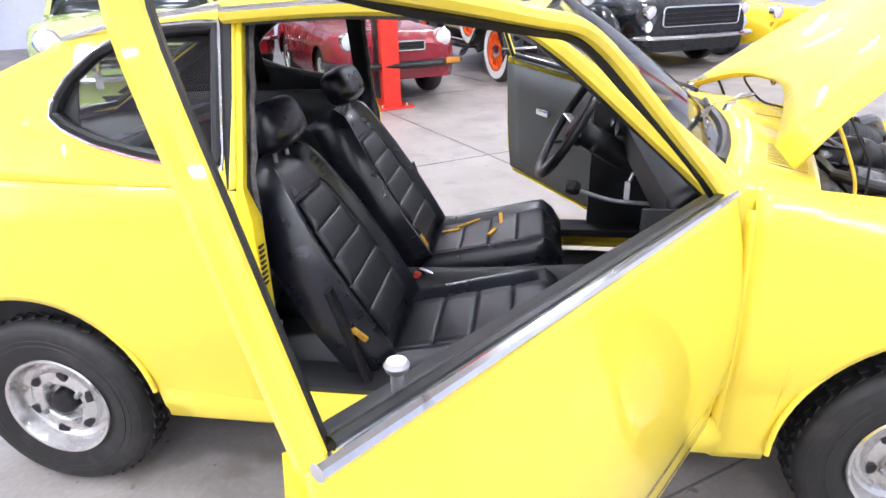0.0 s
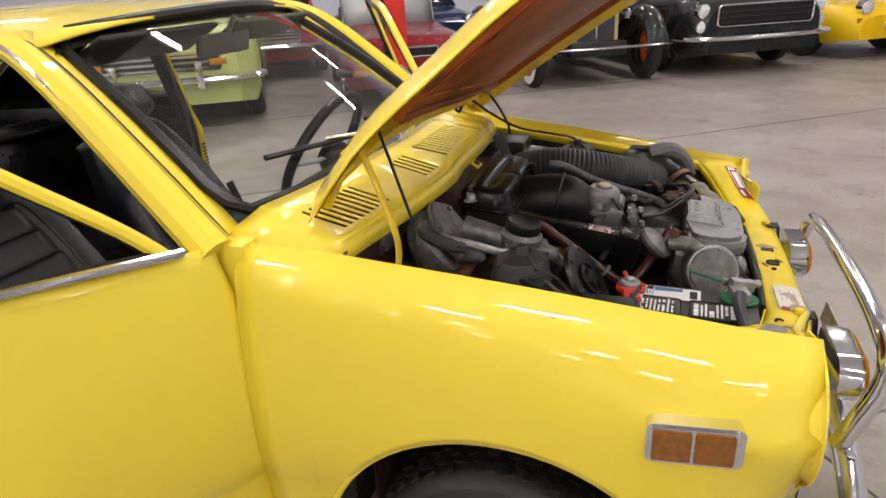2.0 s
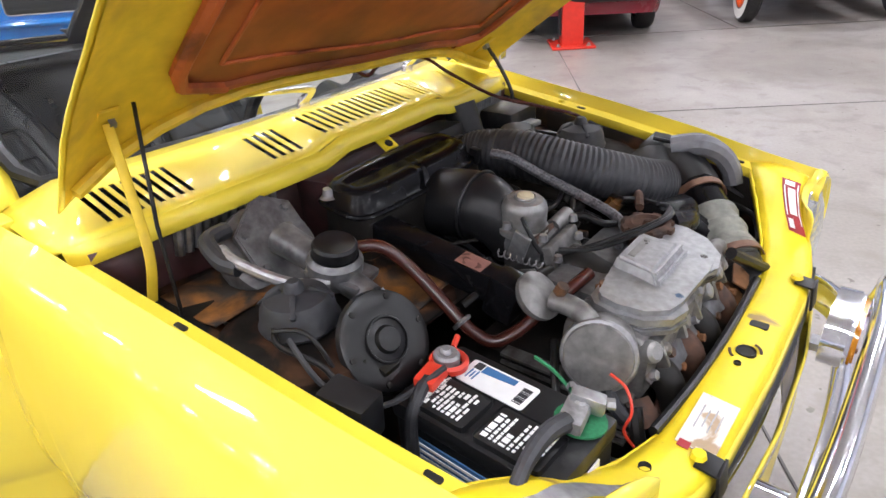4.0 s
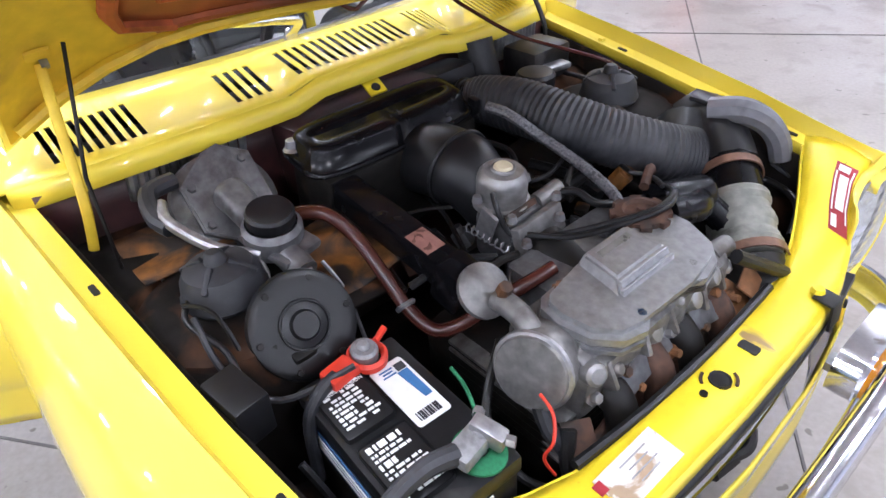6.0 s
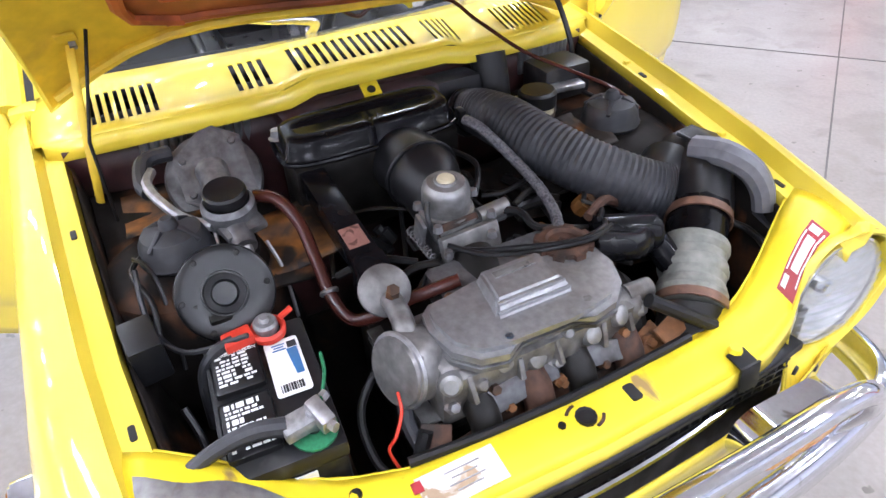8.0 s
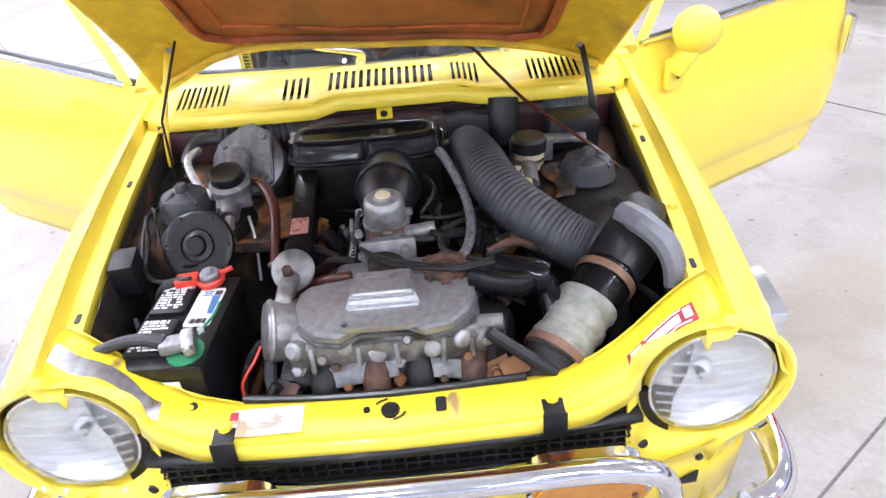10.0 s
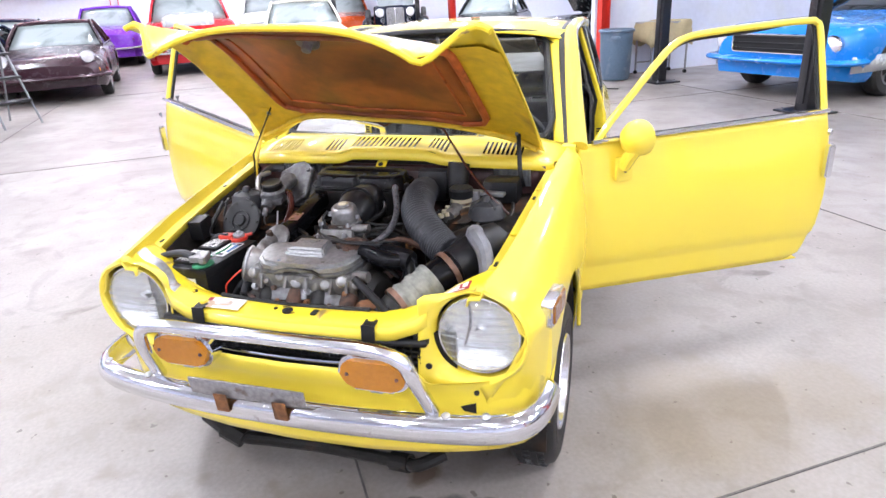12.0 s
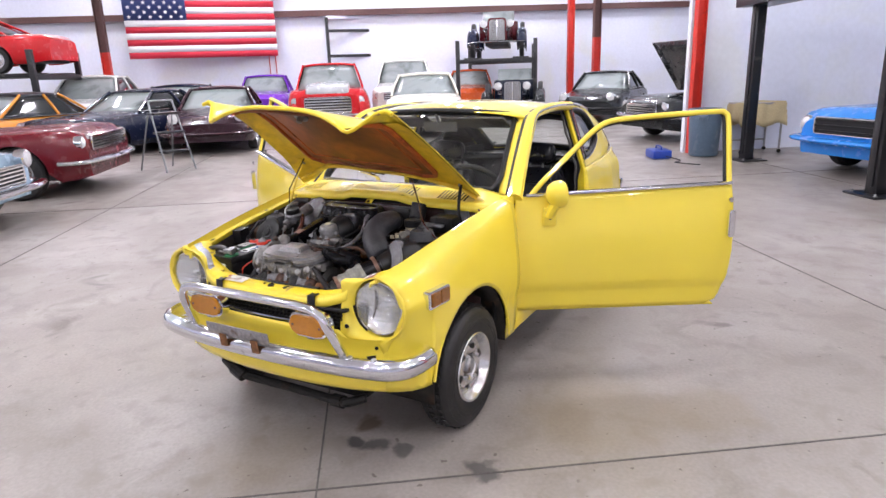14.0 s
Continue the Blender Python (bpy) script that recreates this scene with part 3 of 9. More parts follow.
# windscreen, wrapped back towards the pillars
def screen_point(s, k):
    """s: 0 at the cowl, 1 at the roof; k across."""
    bottom = Vector((-0.385 - 0.108 * k * k, 0.515 * k, 0.912 - 0.014 * k * k))
    top = Vector((-0.800 - 0.118 * k * k, 0.424 * k, 1.232 - 0.028 * k * k))
    p = bottom.lerp(top, s)
    p.z += 0.016 * math.sin(math.pi * s)
    return p


for side in (1, -1):
    # rear quarter below the belt
    bm = bmesh.new()
    cols = []
    for x in columns(-2.54, -1.490, -2.08):
        w = curve(x, WIDTH)
        yb = side_y(x, 0.86)
        p = [(w * 0.94, 0.20), (w * 0.97, 0.30), (w * 0.985, 0.42), (w, 0.50), (w * 1.004, 0.58), (w * 0.998, 0.68), (max(yb, w * 0.975), 0.79), (yb, 0.862)]
        line = clip_low(smooth_line([Vector((x, a, b)) for a, b in p], 5), low_z(x, -2.08), 24)
        cols.append([bm.verts.new(q) for q in line])
    for a, b in zip(cols, cols[1:]):
        for i in range(len(a) - 1):
            bm.faces.new((a[i], b[i], b[i + 1], a[i + 1]))
    # above the belt, round the window
    outer = [(-1.490, 0.862)] + [(x, 0.862) for x in lin(-1.56, -2.50, 9)] + [(x, rear_top(x)) for x in lin(-2.44, -1.490, 12)]
    rings = []
    win = outline_ring(WIN, 64)
    cx, cz = -1.70, 1.06
    outr = []
    for a, b in win:
        d = Vector((a - cx, b - cz))
        best = None
        for (p0, q0), (p1, q1) in zip(outer, outer[1:] + outer[:1]):
            ex, ez = p1 - p0, q1 - q0
            den = d.x * ez - d.y * ex
            if abs(den) < 1e-9:
                continue
            t = ((p0 - cx) * ez - (q0 - cz) * ex) / den
            s = ((p0 - cx) * d.y - (q0 - cz) * d.x) / den
            if t > 0 and -1e-6 <= s <= 1 + 1e-6 and (best is None or t < best):
                best = t
        outr.append((cx + d.x * best, cz + d.y * best))
    for k in lin(0.0, 1.0, 6):
        rings.append([bm.verts.new((a + (c - a) * k, side_y(a + (c - a) * k, b + (e - b) * k), b + (e - b) * k)) for (a, b), (c, e) in zip(win, outr)])
    n = len(win)
    for r0, r1 in zip(rings, rings[1:]):
        for i in range(n):
            bm.faces.new((r0[i], r0[(i + 1) % n], r1[(i + 1) % n], r1[i]))
    bm2 = bmesh.new()
    lined = [[bm2.verts.new(v.co - Vector((0, 0.014, 0))) for v in row] for row in rings]
    for r0, r1 in zip(lined, lined[1:]):
        for i in range(n):
            bm2.faces.new((r0[i], r0[(i + 1) % n], r1[(i + 1) % n], r1[i]))
    part("quarter_lining", mirror(bm2, side), BLACK_TRIM, coupe, thick=0.003)
    quarter = part("rear_quarter_panel", mirror(bm, side), YELLOW, coupe, thick=0.004, sharp=50)
    part("arch_lip", mirror(tube(arch_lip(-2.08, lambda x: curve(x, WIDTH) - 0.006), 0.007, 8), side), YELLOW, quarter)
    ring = [Vector((a, side_y(a, b) + 0.002, b)) for a, b in win]
    part("quarter_window_seal", mirror(tube(ring, 0.013, 8, closed=True), side), BLACK_RUBBER, quarter)
    ring = [Vector((cx + (a - cx) * 1.06, side_y(a, b) + 0.007, cz + (b - cz) * 1.10)) for a, b in win]
    part("quarter_window_trim", mirror(tube(ring, 0.005, 6, closed=True), side), CHROME, quarter)
    bm = bmesh.new()
    bm.faces.new([bm.verts.new((a, side_y(a, b) - 0.008, b)) for a, b in win])
    pane = part("pane", mirror(bm, side), GLASS, quarter, smooth=False)
    pane.visible_shadow = False
    # door jamb behind the door, with the striker and vent slots
    jamb = [Vector((-1.490, side_y(-1.490, z) - 0.002 if z > 0.86 else curve(-1.490, WIDTH) * (0.965 if z < 0.4 else 0.995) - 0.003, z)) for z in lin(0.30, 1.215, 14)]
    bm = bmesh.new()
    rows = [[bm.verts.new(q + Vector((dx, dy, 0)) * (1.0 if q.z < 0.84 else 0.42)) for q in jamb] for dx, dy in ((0, 0), (0.030, -0.012), (0.036, -0.050))]
    for a, b in zip(rows, rows[1:]):
        for i in range(len(a) - 1):
            bm.faces.new((a[i], b[i], b[i + 1], a[i + 1]))
    j = part("door_jamb", mirror(bm, side), YELLOW_WORN, coupe, thick=0.003)
    for k in range(8):
        part("vent_slot", mirror(box((0.006, 0.022, 0.006), (-1.457, 0.604, 0.64 + 0.013 * k), (0, 20, 0)), side), BLACK_TRIM, j)
    part("striker", mirror(lathe([(0.0, 0.0), (0.02, 0.0), (0.02, 0.006), (0.008, 0.008), (0.008, 0.02), (0.0, 0.02)], 14, axis((-1.458, 0.596, 0.53), (1, 0, 0))), side), STEEL, j)
    line = [Vector((-1.473 + 0.003 * (i % 2), curve(-1.490, WIDTH) - 0.075 + 0.004 * math.sin(i * 1.7) - max(0, z - 0.86) * 0.30, z)) for i, z in enumerate(lin(0.33, 1.20, 26))]
    part("door_seal", mirror(tube(line, 0.008, 6), side), PADDING, j, "frayed grey door seal")
    bm = sheet(lambda i, k: jamb[i] + (Vector((0.033, -0.050, 0)), Vector((0.012, -0.075, 0)), Vector((-0.10, -0.070, 0)))[k] * (1.0 if jamb[i].z < 0.84 else 0.45) , range(14), range(3))
    part("jamb_lining", mirror(bm, side), BLACK_TRIM, coupe, thick=0.003)
    bm = sheet(lambda s, k: screen_point(s, 1.0).lerp(Vector((-0.50, 0.592, 0.868)).lerp(Vector((-0.905, 0.515, 1.206)), s), k) + Vector((-0.012, -0.016, -0.010)), lin(0.0, 1.0, 10), lin(0.0, 1.1, 5))
    part("pillar_lining", mirror(bm, side), BLACK_TRIM, coupe, thick=0.003)
    # sill and roof rail
    bm = sheet(lambda x, k: Vector((x, (0.600, 0.618, 0.628, 0.618, 0.56)[k], (0.245, 0.255, 0.30, 0.345, 0.352)[k])), lin(-1.76, -0.425, 14), range(5))
    part("sill", mirror(bm, side), YELLOW, coupe, thick=0.004)
    part("sill_plate", mirror(box((1.05, 0.115, 0.03), (-0.965, 0.548, 0.345), bevel=0.004), side), BLACK_TRIM, coupe)
    rail = smooth_line([(-0.475, 0.598, 0.866), (-0.64, 0.565, 1.008), (-0.80, 0.537, 1.142), (-0.905, 0.520, 1.200), (-1.03, 0.516, 1.220), (-1.25, 0.515, 1.228), (-1.51, 0.510, 1.216)], 6)
    pillar = part("roof_pillar", mirror(tube(rail, lambda t: 0.036 - 0.012 * min(1.0, t * 1.8), 10), side), YELLOW, coupe)
    drip = [q + Vector((0.004, 0.022, 0.006)) for q in rail[3:]] + smooth_line([(-1.5, 0.530, 1.228), (-1.7, 0.515, 1.205), (-1.9, 0.497, 1.165)], 5)
    part("drip_rail", mirror(tube(drip, 0.006, 6), side), CHROME, pillar, "dull bright drip moulding")
    inner = [q + Vector((-0.018, -0.020, -0.022)) for q in rail]
    part("rail_lining", mirror(tube([q + Vector((-0.012, -0.026, -0.006)) for q in rail], lambda t: 0.030 - 0.008 * min(1.0, t * 1.8), 8), side), BLACK_TRIM, coupe)
    part("pillar_seal", mirror(tube(inner, 0.010, 6), side), PADDING, pillar, "grey door opening seal")
    # B post
    part("rear_post", mirror(tube([(-1.508, side_y(-1.50, 0.88) - 0.012, 0.86), (-1.510, side_y(-1.50, 1.2) - 0.012, 1.21)], 0.018, 8), side), BLACK_TRIM, coupe)


def roof_point(x, k):
    y = k * (side_y(x, 1.22) - 0.004)
    return Vector((x - 0.07 * k * k * max(0.0, (x + 1.25) / 0.5) , y, roof_z(x) - 0.040 * abs(k) ** 3.0))


part("roof", sheet(roof_point, lin(-0.805, -1.98, 22), lin(-1, 1, 21)), YELLOW, coupe, thick=0.006)
part("headliner", sheet(lambda x, k: roof_point(x, k * 0.97) - Vector((0, 0, 0.022)), lin(-0.80, -1.95, 14), lin(-1, 1, 13)), BLACK_TRIM, coupe, "dark sagging headlining")


def hatch_point(s, k):
    """s: 0 at the roof, 1 at the rear edge."""
    x = -1.98 - 0.54 * s
    y = k * (side_y(x, rear_top(x)) + 0.0)
    return Vector((x + 0.04 * k * k * s, y, roof_z(-1.98) - 0.045 + (0.045) * (1 - abs(k) ** 3) - 0.30 * s - 0.03 * s * s))


hs, hk = [0, 0.07, 0.14, 0.86, 0.93, 1.0], [-1, -0.9, -0.8, -0.4, 0, 0.4, 0.8, 0.9, 1]
hatch = part("hatch", sheet(hatch_point, hs, hk, skip=lambda i, j: i == 2 and 2 <= j <= 5), YELLOW, coupe, thick=0.01)
part("hatch_lining", sheet(lambda s, k: hatch_point(s, k * 0.98) - Vector((0, 0, 0.016)), hs, hk, skip=lambda i, j: i == 2 and 2 <= j <= 5), BLACK_TRIM, hatch, thick=0.004)
pane = part("rear_window", sheet(lambda s, k: hatch_point(s, k) - Vector((0, 0, 0.004)), [0.14, 0.5, 0.86], [-0.8, -0.4, 0, 0.4, 0.8]), GLASS, hatch)
pane.visible_shadow = False
part("rear_window_seal", tube([hatch_point(s, k) + Vector((0, 0, 0.004)) for s, k in ((0.14, -0.8), (0.14, 0), (0.14, 0.8), (0.5, 0.8), (0.86, 0.8), (0.86, 0), (0.86, -0.8), (0.5, -0.8))], 0.012, 6, closed=True), BLACK_RUBBER, hatch)
part("tail_panel", sheet(lambda z, k: Vector((-2.545 + 0.08 * k * k - 0.02 * math.sin((z - 0.3) * 4), k * (0.50 if z < 0.8 else 0.47), z)), lin(0.30, 0.80, 7), lin(-1, 1, 11)), YELLOW, coupe, thick=0.006)
part("rear_bumper", tube(smooth_line([(-2.30, 0.645, 0.42), (-2.52, 0.60, 0.42), (-2.60, 0.40, 0.42), (-2.62, 0, 0.42), (-2.60, -0.40, 0.42), (-2.52, -0.60, 0.42), (-2.30, -0.645, 0.42)], 5), 0.04, 10), CHROME, coupe)
for side in (1, -1):
    part("rear_marker", mirror(box((0.05, 0.02, 0.07), (-2.42, 0.598, 0.62), bevel=0.008), side), CHROME, coupe)

screen = part("windscreen", sheet(screen_point, lin(0, 1, 9), lin(-1, 1, 17)), GLASS, coupe)
screen.visible_shadow = False
loop = [screen_point(0.0, k) for k in lin(-0.94, 0.94, 15)] + [screen_point(s, 0.98) for s in (0.06,)] + [screen_point(s, 1.0) for s in lin(0.14, 0.86, 7)] + [screen_point(0.95, 0.97)] + [screen_point(1.0, k) for k in lin(0.92, -0.92, 15)] + [screen_point(0.95, -0.97)] + [screen_point(s, -1.0) for s in lin(0.86, 0.14, 7)] + [screen_point(0.06, -0.98)]
part("windscreen_seal", tube([p + Vector((0.004, 0, 0.004)) for p in loop], 0.013, 8, closed=True), BLACK_RUBBER, coupe, "black rubber windscreen seal")
for side in (1, -1):
    bm = sheet(lambda s, k: screen_point(s, 1.0).lerp(Vector((-0.50, 0.592, 0.868)).lerp(Vector((-0.905, 0.515, 1.206)), s), k) + Vector((0.006, 0, 0.010)) * math.sin(math.pi * min(1, max(0, k))), lin(-0.03, 1.03, 10), lin(0.0, 1.0, 5))
    part("screen_pillar", mirror(bm, side), YELLOW, coupe, thick=0.004)

# cowl with rows of louvre slots cut through
SLOTS = [(-0.475, -0.345, 9), (-0.221, -0.155, 4), (-0.118, 0.116, 14), (0.150, 0.214, 5), (0.322, 0.450, 9)]
ys, slot_cells = [-0.56], set()
for a, b, n in SLOTS:
    pitch = (b - a) / n
    for k in range(n):
        ys += [a + pitch * k, a + pitch * (k + 0.52)]
        slot_cells.add(len(ys) - 2)
ys.append(0.56)
ks = [0.0, 0.05, 0.12, 0.58, 0.8, 1.0]


def cowl_point(k, y):
    q = y / 0.56
    swell = min(1.0, max(0.0, (0.185 - abs(y - 0.03)) / 0.05))
    swell = swell * swell * (3 - 2 * swell)
    front = Vector((-0.197 - 0.105 * q * q, y, 0.900 - 0.038 * q * q + 0.015 * swell))
    back = Vector((-0.372 - 0.122 * q * q, y, 0.927 - 0.023 * q * q - 0.028 * max(0.0, abs(q) - 0.86) / 0.14))
    p = front.lerp(back, k)
    p.z += 0.014 * math.sin(math.pi * k) * (1 - q * q * 0.6)
    return p


cowl = part("cowl", sheet(cowl_point, ks, ys, skip=lambda i, j: i == 2 and j in slot_cells), YELLOW, coupe, "yellow louvred cowl panel", thick=0.003)
part("cowl_lip", sheet(lambda k, y: cowl_point(0, y) + Vector((0.012 * k, 0, -0.030 * k)), [0, 0.4, 1.0], lin(-0.545, 0.545, 23)), YELLOW, cowl, thick=0.003)
part("cowl_plenum", box((0.10, 1.0, 0.05), (-0.345, 0, 0.835), bevel=0.01), BLACK_TRIM, coupe)
part("cowl_clip", box((0.005, 0.034, 0.046), (-0.200, -0.001, 0.872), (0, -58, 0), 0.002), YELLOW_WORN, cowl)
part("clip_hole", lathe([(0.0, 0), (0.008, 0), (0.008, 0.002), (0, 0.002)], 10, axis((-0.188, -0.002, 0.869), (0.53, 0, 0.85))), BLACK_TRIM, cowl)
for k0 in (-0.10, 0.55):
    a = screen_point(0.0, k0) + Vector((0.034, 0, 0.020))
    wiper = part("wiper_arm", tube(smooth_line([a + Vector((0, 0, 0.006)), a + Vector((0.026, 0.004, 0.030)), a + Vector((0.034, -0.034, 0.042)), a + Vector((0.026, -0.085, 0.048)), screen_point(0.13, k0 - 0.36) + Vector((0.014, 0, 0.018))], 6), lambda t: 0.0125 - 0.007 * min(1.0, 1.6 * t), 10, flat=0.6), RIM, coupe, "pale alloy wiper arm")
    part("wiper_blade", tube([screen_point(0.09, k0 - 0.02) + Vector((0.010, 0, 0.014)), screen_point(0.12, k0 - 0.36) + Vector((0.010, 0, 0.014)), screen_point(0.15, k0 - 0.66) + Vector((0.010, 0, 0.014))], 0.006, 6), BLACK_RUBBER, wiper)
    part("wiper_boss", lathe([(0.0, 0.016), (0.010, 0.014), (0.013, 0.0), (0.015, -0.03)], 12, axis(a, (0.2, 0, 1))), RIM, wiper)

# hood, standing open on its rear hinges
HOOD_A = radians(33.3)
HX, HZ = -0.358, 0.908
HOOD_LIFT = [(0.0, 0.018), (0.10, 0.062), (0.18, 0.076), (0.28, 0.083), (0.42, 0.098), (0.52, 0.094), (0.70, 0.052)]


def hood_point(s, k, sink=0.0):
    """s metres from the hinge edge, k across from -1 to 1."""
    # the rear edge is arched, clear of the windscreen's foot in the middle
    s += 0.118 * (1.0 - min(1.0, abs(k) / 0.86) ** 2.2) * max(0.0, 1.0 - s / 0.26)
    y = k * (0.514 - 0.016 * s / 0.7)
    h = 0.022 * (1 - k * k) - 0.030 * max(0.0, abs(k) - 0.86) / 0.14 - sink + 0.012 * math.sin(math.pi * min(1.0, s / 0.75))
    q = abs(k)
    mid = 1.0 - min(1.0, max(0.0, (q - 0.70) / 0.18))
    g = min(1.0, max(0.0, (0.1 - k) / 1.1))
    g = g * g * (3 - 2 * g)
    s2 = s * 1.115 * (1.0 + 0.050 * mid) * (1.0 - 0.105 * g)
    if s > 0.50:
        # the lip rolls down in the middle, lowest in a fold beside each lamp, and rises again to the outer tip
        t = (s - 0.50) / 0.205
        fold = (q / 0.74) ** 3.0 if q < 0.74 else max(0.0, 1.0 - (q - 0.74) / 0.20)
        h -= (0.062 * mid + 0.080 * fold) * t ** 1.6
    return Vector((HX + math.cos(HOOD_A) * s2 - math.sin(HOOD_A) * h, y - 0.004, HZ + math.sin(HOOD_A) * s2 + math.cos(HOOD_A) * h + 0.020 * (-k) * s + g * curve(s, HOOD_LIFT)))


hood = part("hood", sheet(hood_point, lin(0.0, 0.50, 10) + lin(0.53, 0.705, 9), lin(-1, -0.8, 8) + lin(-0.76, 0.76, 25) + lin(0.8, 1, 8)), YELLOW, coupe, "raised yellow hood with primer showing underneath", thick=0.003)
under = part("hood_inner", sheet(lambda s, k: hood_point(s, k, 0.008), lin(0.012, 0.60, 12), lin(-0.985, 0.985, 21)), YELLOW_DIRTY, hood, "dusty yellow underside")


def panel_k(s):
    """Half width of the primed field, drawn in at its rounded corners."""
    e = max(0.0, 1.0 - min(s - 0.07, 0.665 - s) / 0.09)
    return 0.70 - 0.17 * (1 - math.sqrt(max(0.0, 1 - e * e)))


part("primer_panel", sheet(lambda s, k: hood_point(s, k * panel_k(s), 0.0125), [0.07, 0.075, 0.085, 0.10, 0.13] + lin(0.17, 0.58, 8) + [0.62, 0.64, 0.655, 0.663], lin(-1, 1, 21)), PRIMER, hood, "rust red primer on the hood's underside", thick=0.002)


def rib(path, r, mat, nm):
    return part(nm, tube([hood_point(s, k, 0.016) for s, k in path], r, 8, flat=0.8), mat, hood)


rib([(s, -panel_k(s)) for s in lin(0.07, 0.66, 16)], 0.012, PRIMER_RED, "hood_rib")
rib([(s, panel_k(s)) for s in lin(0.07, 0.66, 16)], 0.012, PRIMER_RED, "hood_rib")
rib([(0.075, k) for k in lin(-0.58, 0.58, 12)], 0.010, PRIMER, "hood_rib")
rib([(0.03, k) for k in lin(-0.96, 0.96, 16)], 0.012, YELLOW_DIRTY, "hood_rib")
rib([(0.62, k) for k in lin(-0.60, 0.60, 12)], 0.011, PRIMER, "hood_rib")
rib([(s, -0.58) for s in lin(0.15, 0.60, 10)] , 0.004, PRIMER_RED, "hood_crease")
rib([(s, 0.58) for s in lin(0.15, 0.60, 10)] , 0.004, PRIMER_RED, "hood_crease")
rib([(0.15, k) for k in lin(-0.58, 0.58, 10)], 0.004, PRIMER_RED, "hood_crease")
part("hood_lip", tube([hood_point(0.703, k, 0.010) for k in lin(-0.99, 0.99, 61)], 0.0075, 8), YELLOW_WORN, hood, "folded yellow front lip with chipped edge")
part("hood_latch", lathe([(0.0, 0.03), (0.012, 0.028), (0.012, 0.01), (0.03, 0.008), (0.03, 0.0), (0, 0)], 12, axis(hood_point(0.60, 0.05, 0.02), (0.6, 0, -0.8))), STEEL, hood)
for side, s0, foot, mat in ((1, 0.09, (-0.225, 0.458, 0.80), BLACK_TRIM), (-1, 0.10, (-0.205, -0.486, 0.785), YELLOW_DIRTY)):
    a, b = hood_point(s0, 0.86 * side, 0.018), Vector(foot)
    hinge = part("hood_hinge", tube(smooth_line([a, a.lerp(b, 0.35) + Vector((0.016, 0, 0.006)), a.lerp(b, 0.7) + Vector((0.026, 0, 0)), b], 6), 0.0070, 10, flat=0.55), mat, coupe, "curved hood hinge arm")
    part("hinge_plate", box((0.060, 0.030, 0.005), tuple(hood_point(s0, 0.86 * side, 0.012)), (0, -36, 0), 0.002), YELLOW_DIRTY, hinge)
    part("hinge_bolt", lathe([(0.0, 0.010), (0.007, 0.010), (0.008, 0.0)], 6, axis(a, (0, -side, 0))), STEEL, hinge)
part("hood_stay", tube([hood_point(0.12, -0.80, 0.016), (-0.175, -0.462, 0.90), (-0.165, -0.470, 0.75)], 0.0028, 8), GREASE, coupe, "thin dark hood stay")
part("release_cable", tube(smooth_line([hood_point(0.03, -0.04, 0.02), hood_point(0.02, 0.02, 0.034), hood_point(0.03, 0.10, 0.022), hood_point(0.02, 0.36, 0.022), (-0.215, 0.232, 0.940), (-0.150, 0.292, 0.888), (-0.075, 0.345, 0.862), (-0.012, 0.40, 0.835), (0.0, 0.458, 0.785)], 8), 0.0036, 8), HOSE_RED, coupe, "thin dark hood cable")

# nose: upper crossmember running round the headlamps, lower panel, lamps
FRONT_EDGE = [(0.0, 0.504, 0.658), (0.20, 0.500, 0.662), (0.28, 0.492, 0.670), (0.34, 0.474, 0.688), (0.38, 0.450, 0.714), (0.42, 0.435, 0.738), (0.475, 0.428, 0.755), (0.53, 0.420, 0.752)]
BACK_EDGE = [(0.0, 0.430, 0.666), (0.22, 0.426, 0.670), (0.30, 0.408, 0.680), (0.36, 0.384, 0.702), (0.42, 0.354, 0.736), (0.467, 0.330, 0.754), (0.53, 0.300, 0.762)]


def cross_point(k, y):
    """The painted crossmember between bay and grille, k from the bay to the front lip."""
    q = abs(y)
    a = Vector((curve(q, [(p, x) for p, x, z in BACK_EDGE]), y, curve(q, [(p, z) for p, x, z in BACK_EDGE])))
    b = Vector((curve(q, [(p, x) for p, x, z in FRONT_EDGE]), y, curve(q, [(p, z) for p, x, z in FRONT_EDGE])))
    p = a.lerp(b, k)
    p.z += 0.009 * math.sin(math.pi * min(1.0, k))
    return p


cross = part("front_crossmember", sheet(cross_point, lin(0, 1, 7), lin(-0.50, 0.50, 41)), YELLOW_WORN, coupe, "scuffed yellow radiator crossmember", thick=0.004)
part("crossmember_lip", sheet(lambda k, y: cross_point(0, y) + Vector((0.004 * k, 0, -0.032 * k)), [0, 1], lin(-0.47, 0.47, 31)), YELLOW_WORN, cross, thick=0.003)
part("crossmember_front", sheet(lambda k, y: cross_point(1, y) + Vector((0.005 * k, 0, -0.034 * k)), [0, 0.5, 1], lin(-0.36, 0.36, 31)), YELLOW, cross, thick=0.003)
for at, r in (((0.465, -0.002, 0.6705), 0.011), ((0.463, -0.036, 0.6715), 0.004), ((0.437, -0.290, 0.6835), 0.006)):
    part("crossmember_hole", lathe([(0.0, 0.001), (r, 0.001), (r * 1.25, 0.003), (r * 1.3, -0.002)], 12, Matrix.Translation(at)), GREASE, cross)
part("latch_hole", prism(rounded(0.026, 0.016, 0.004), 0.003, pose(0.463, 0.071, 0.6705)), BLACK_TRIM, cross)
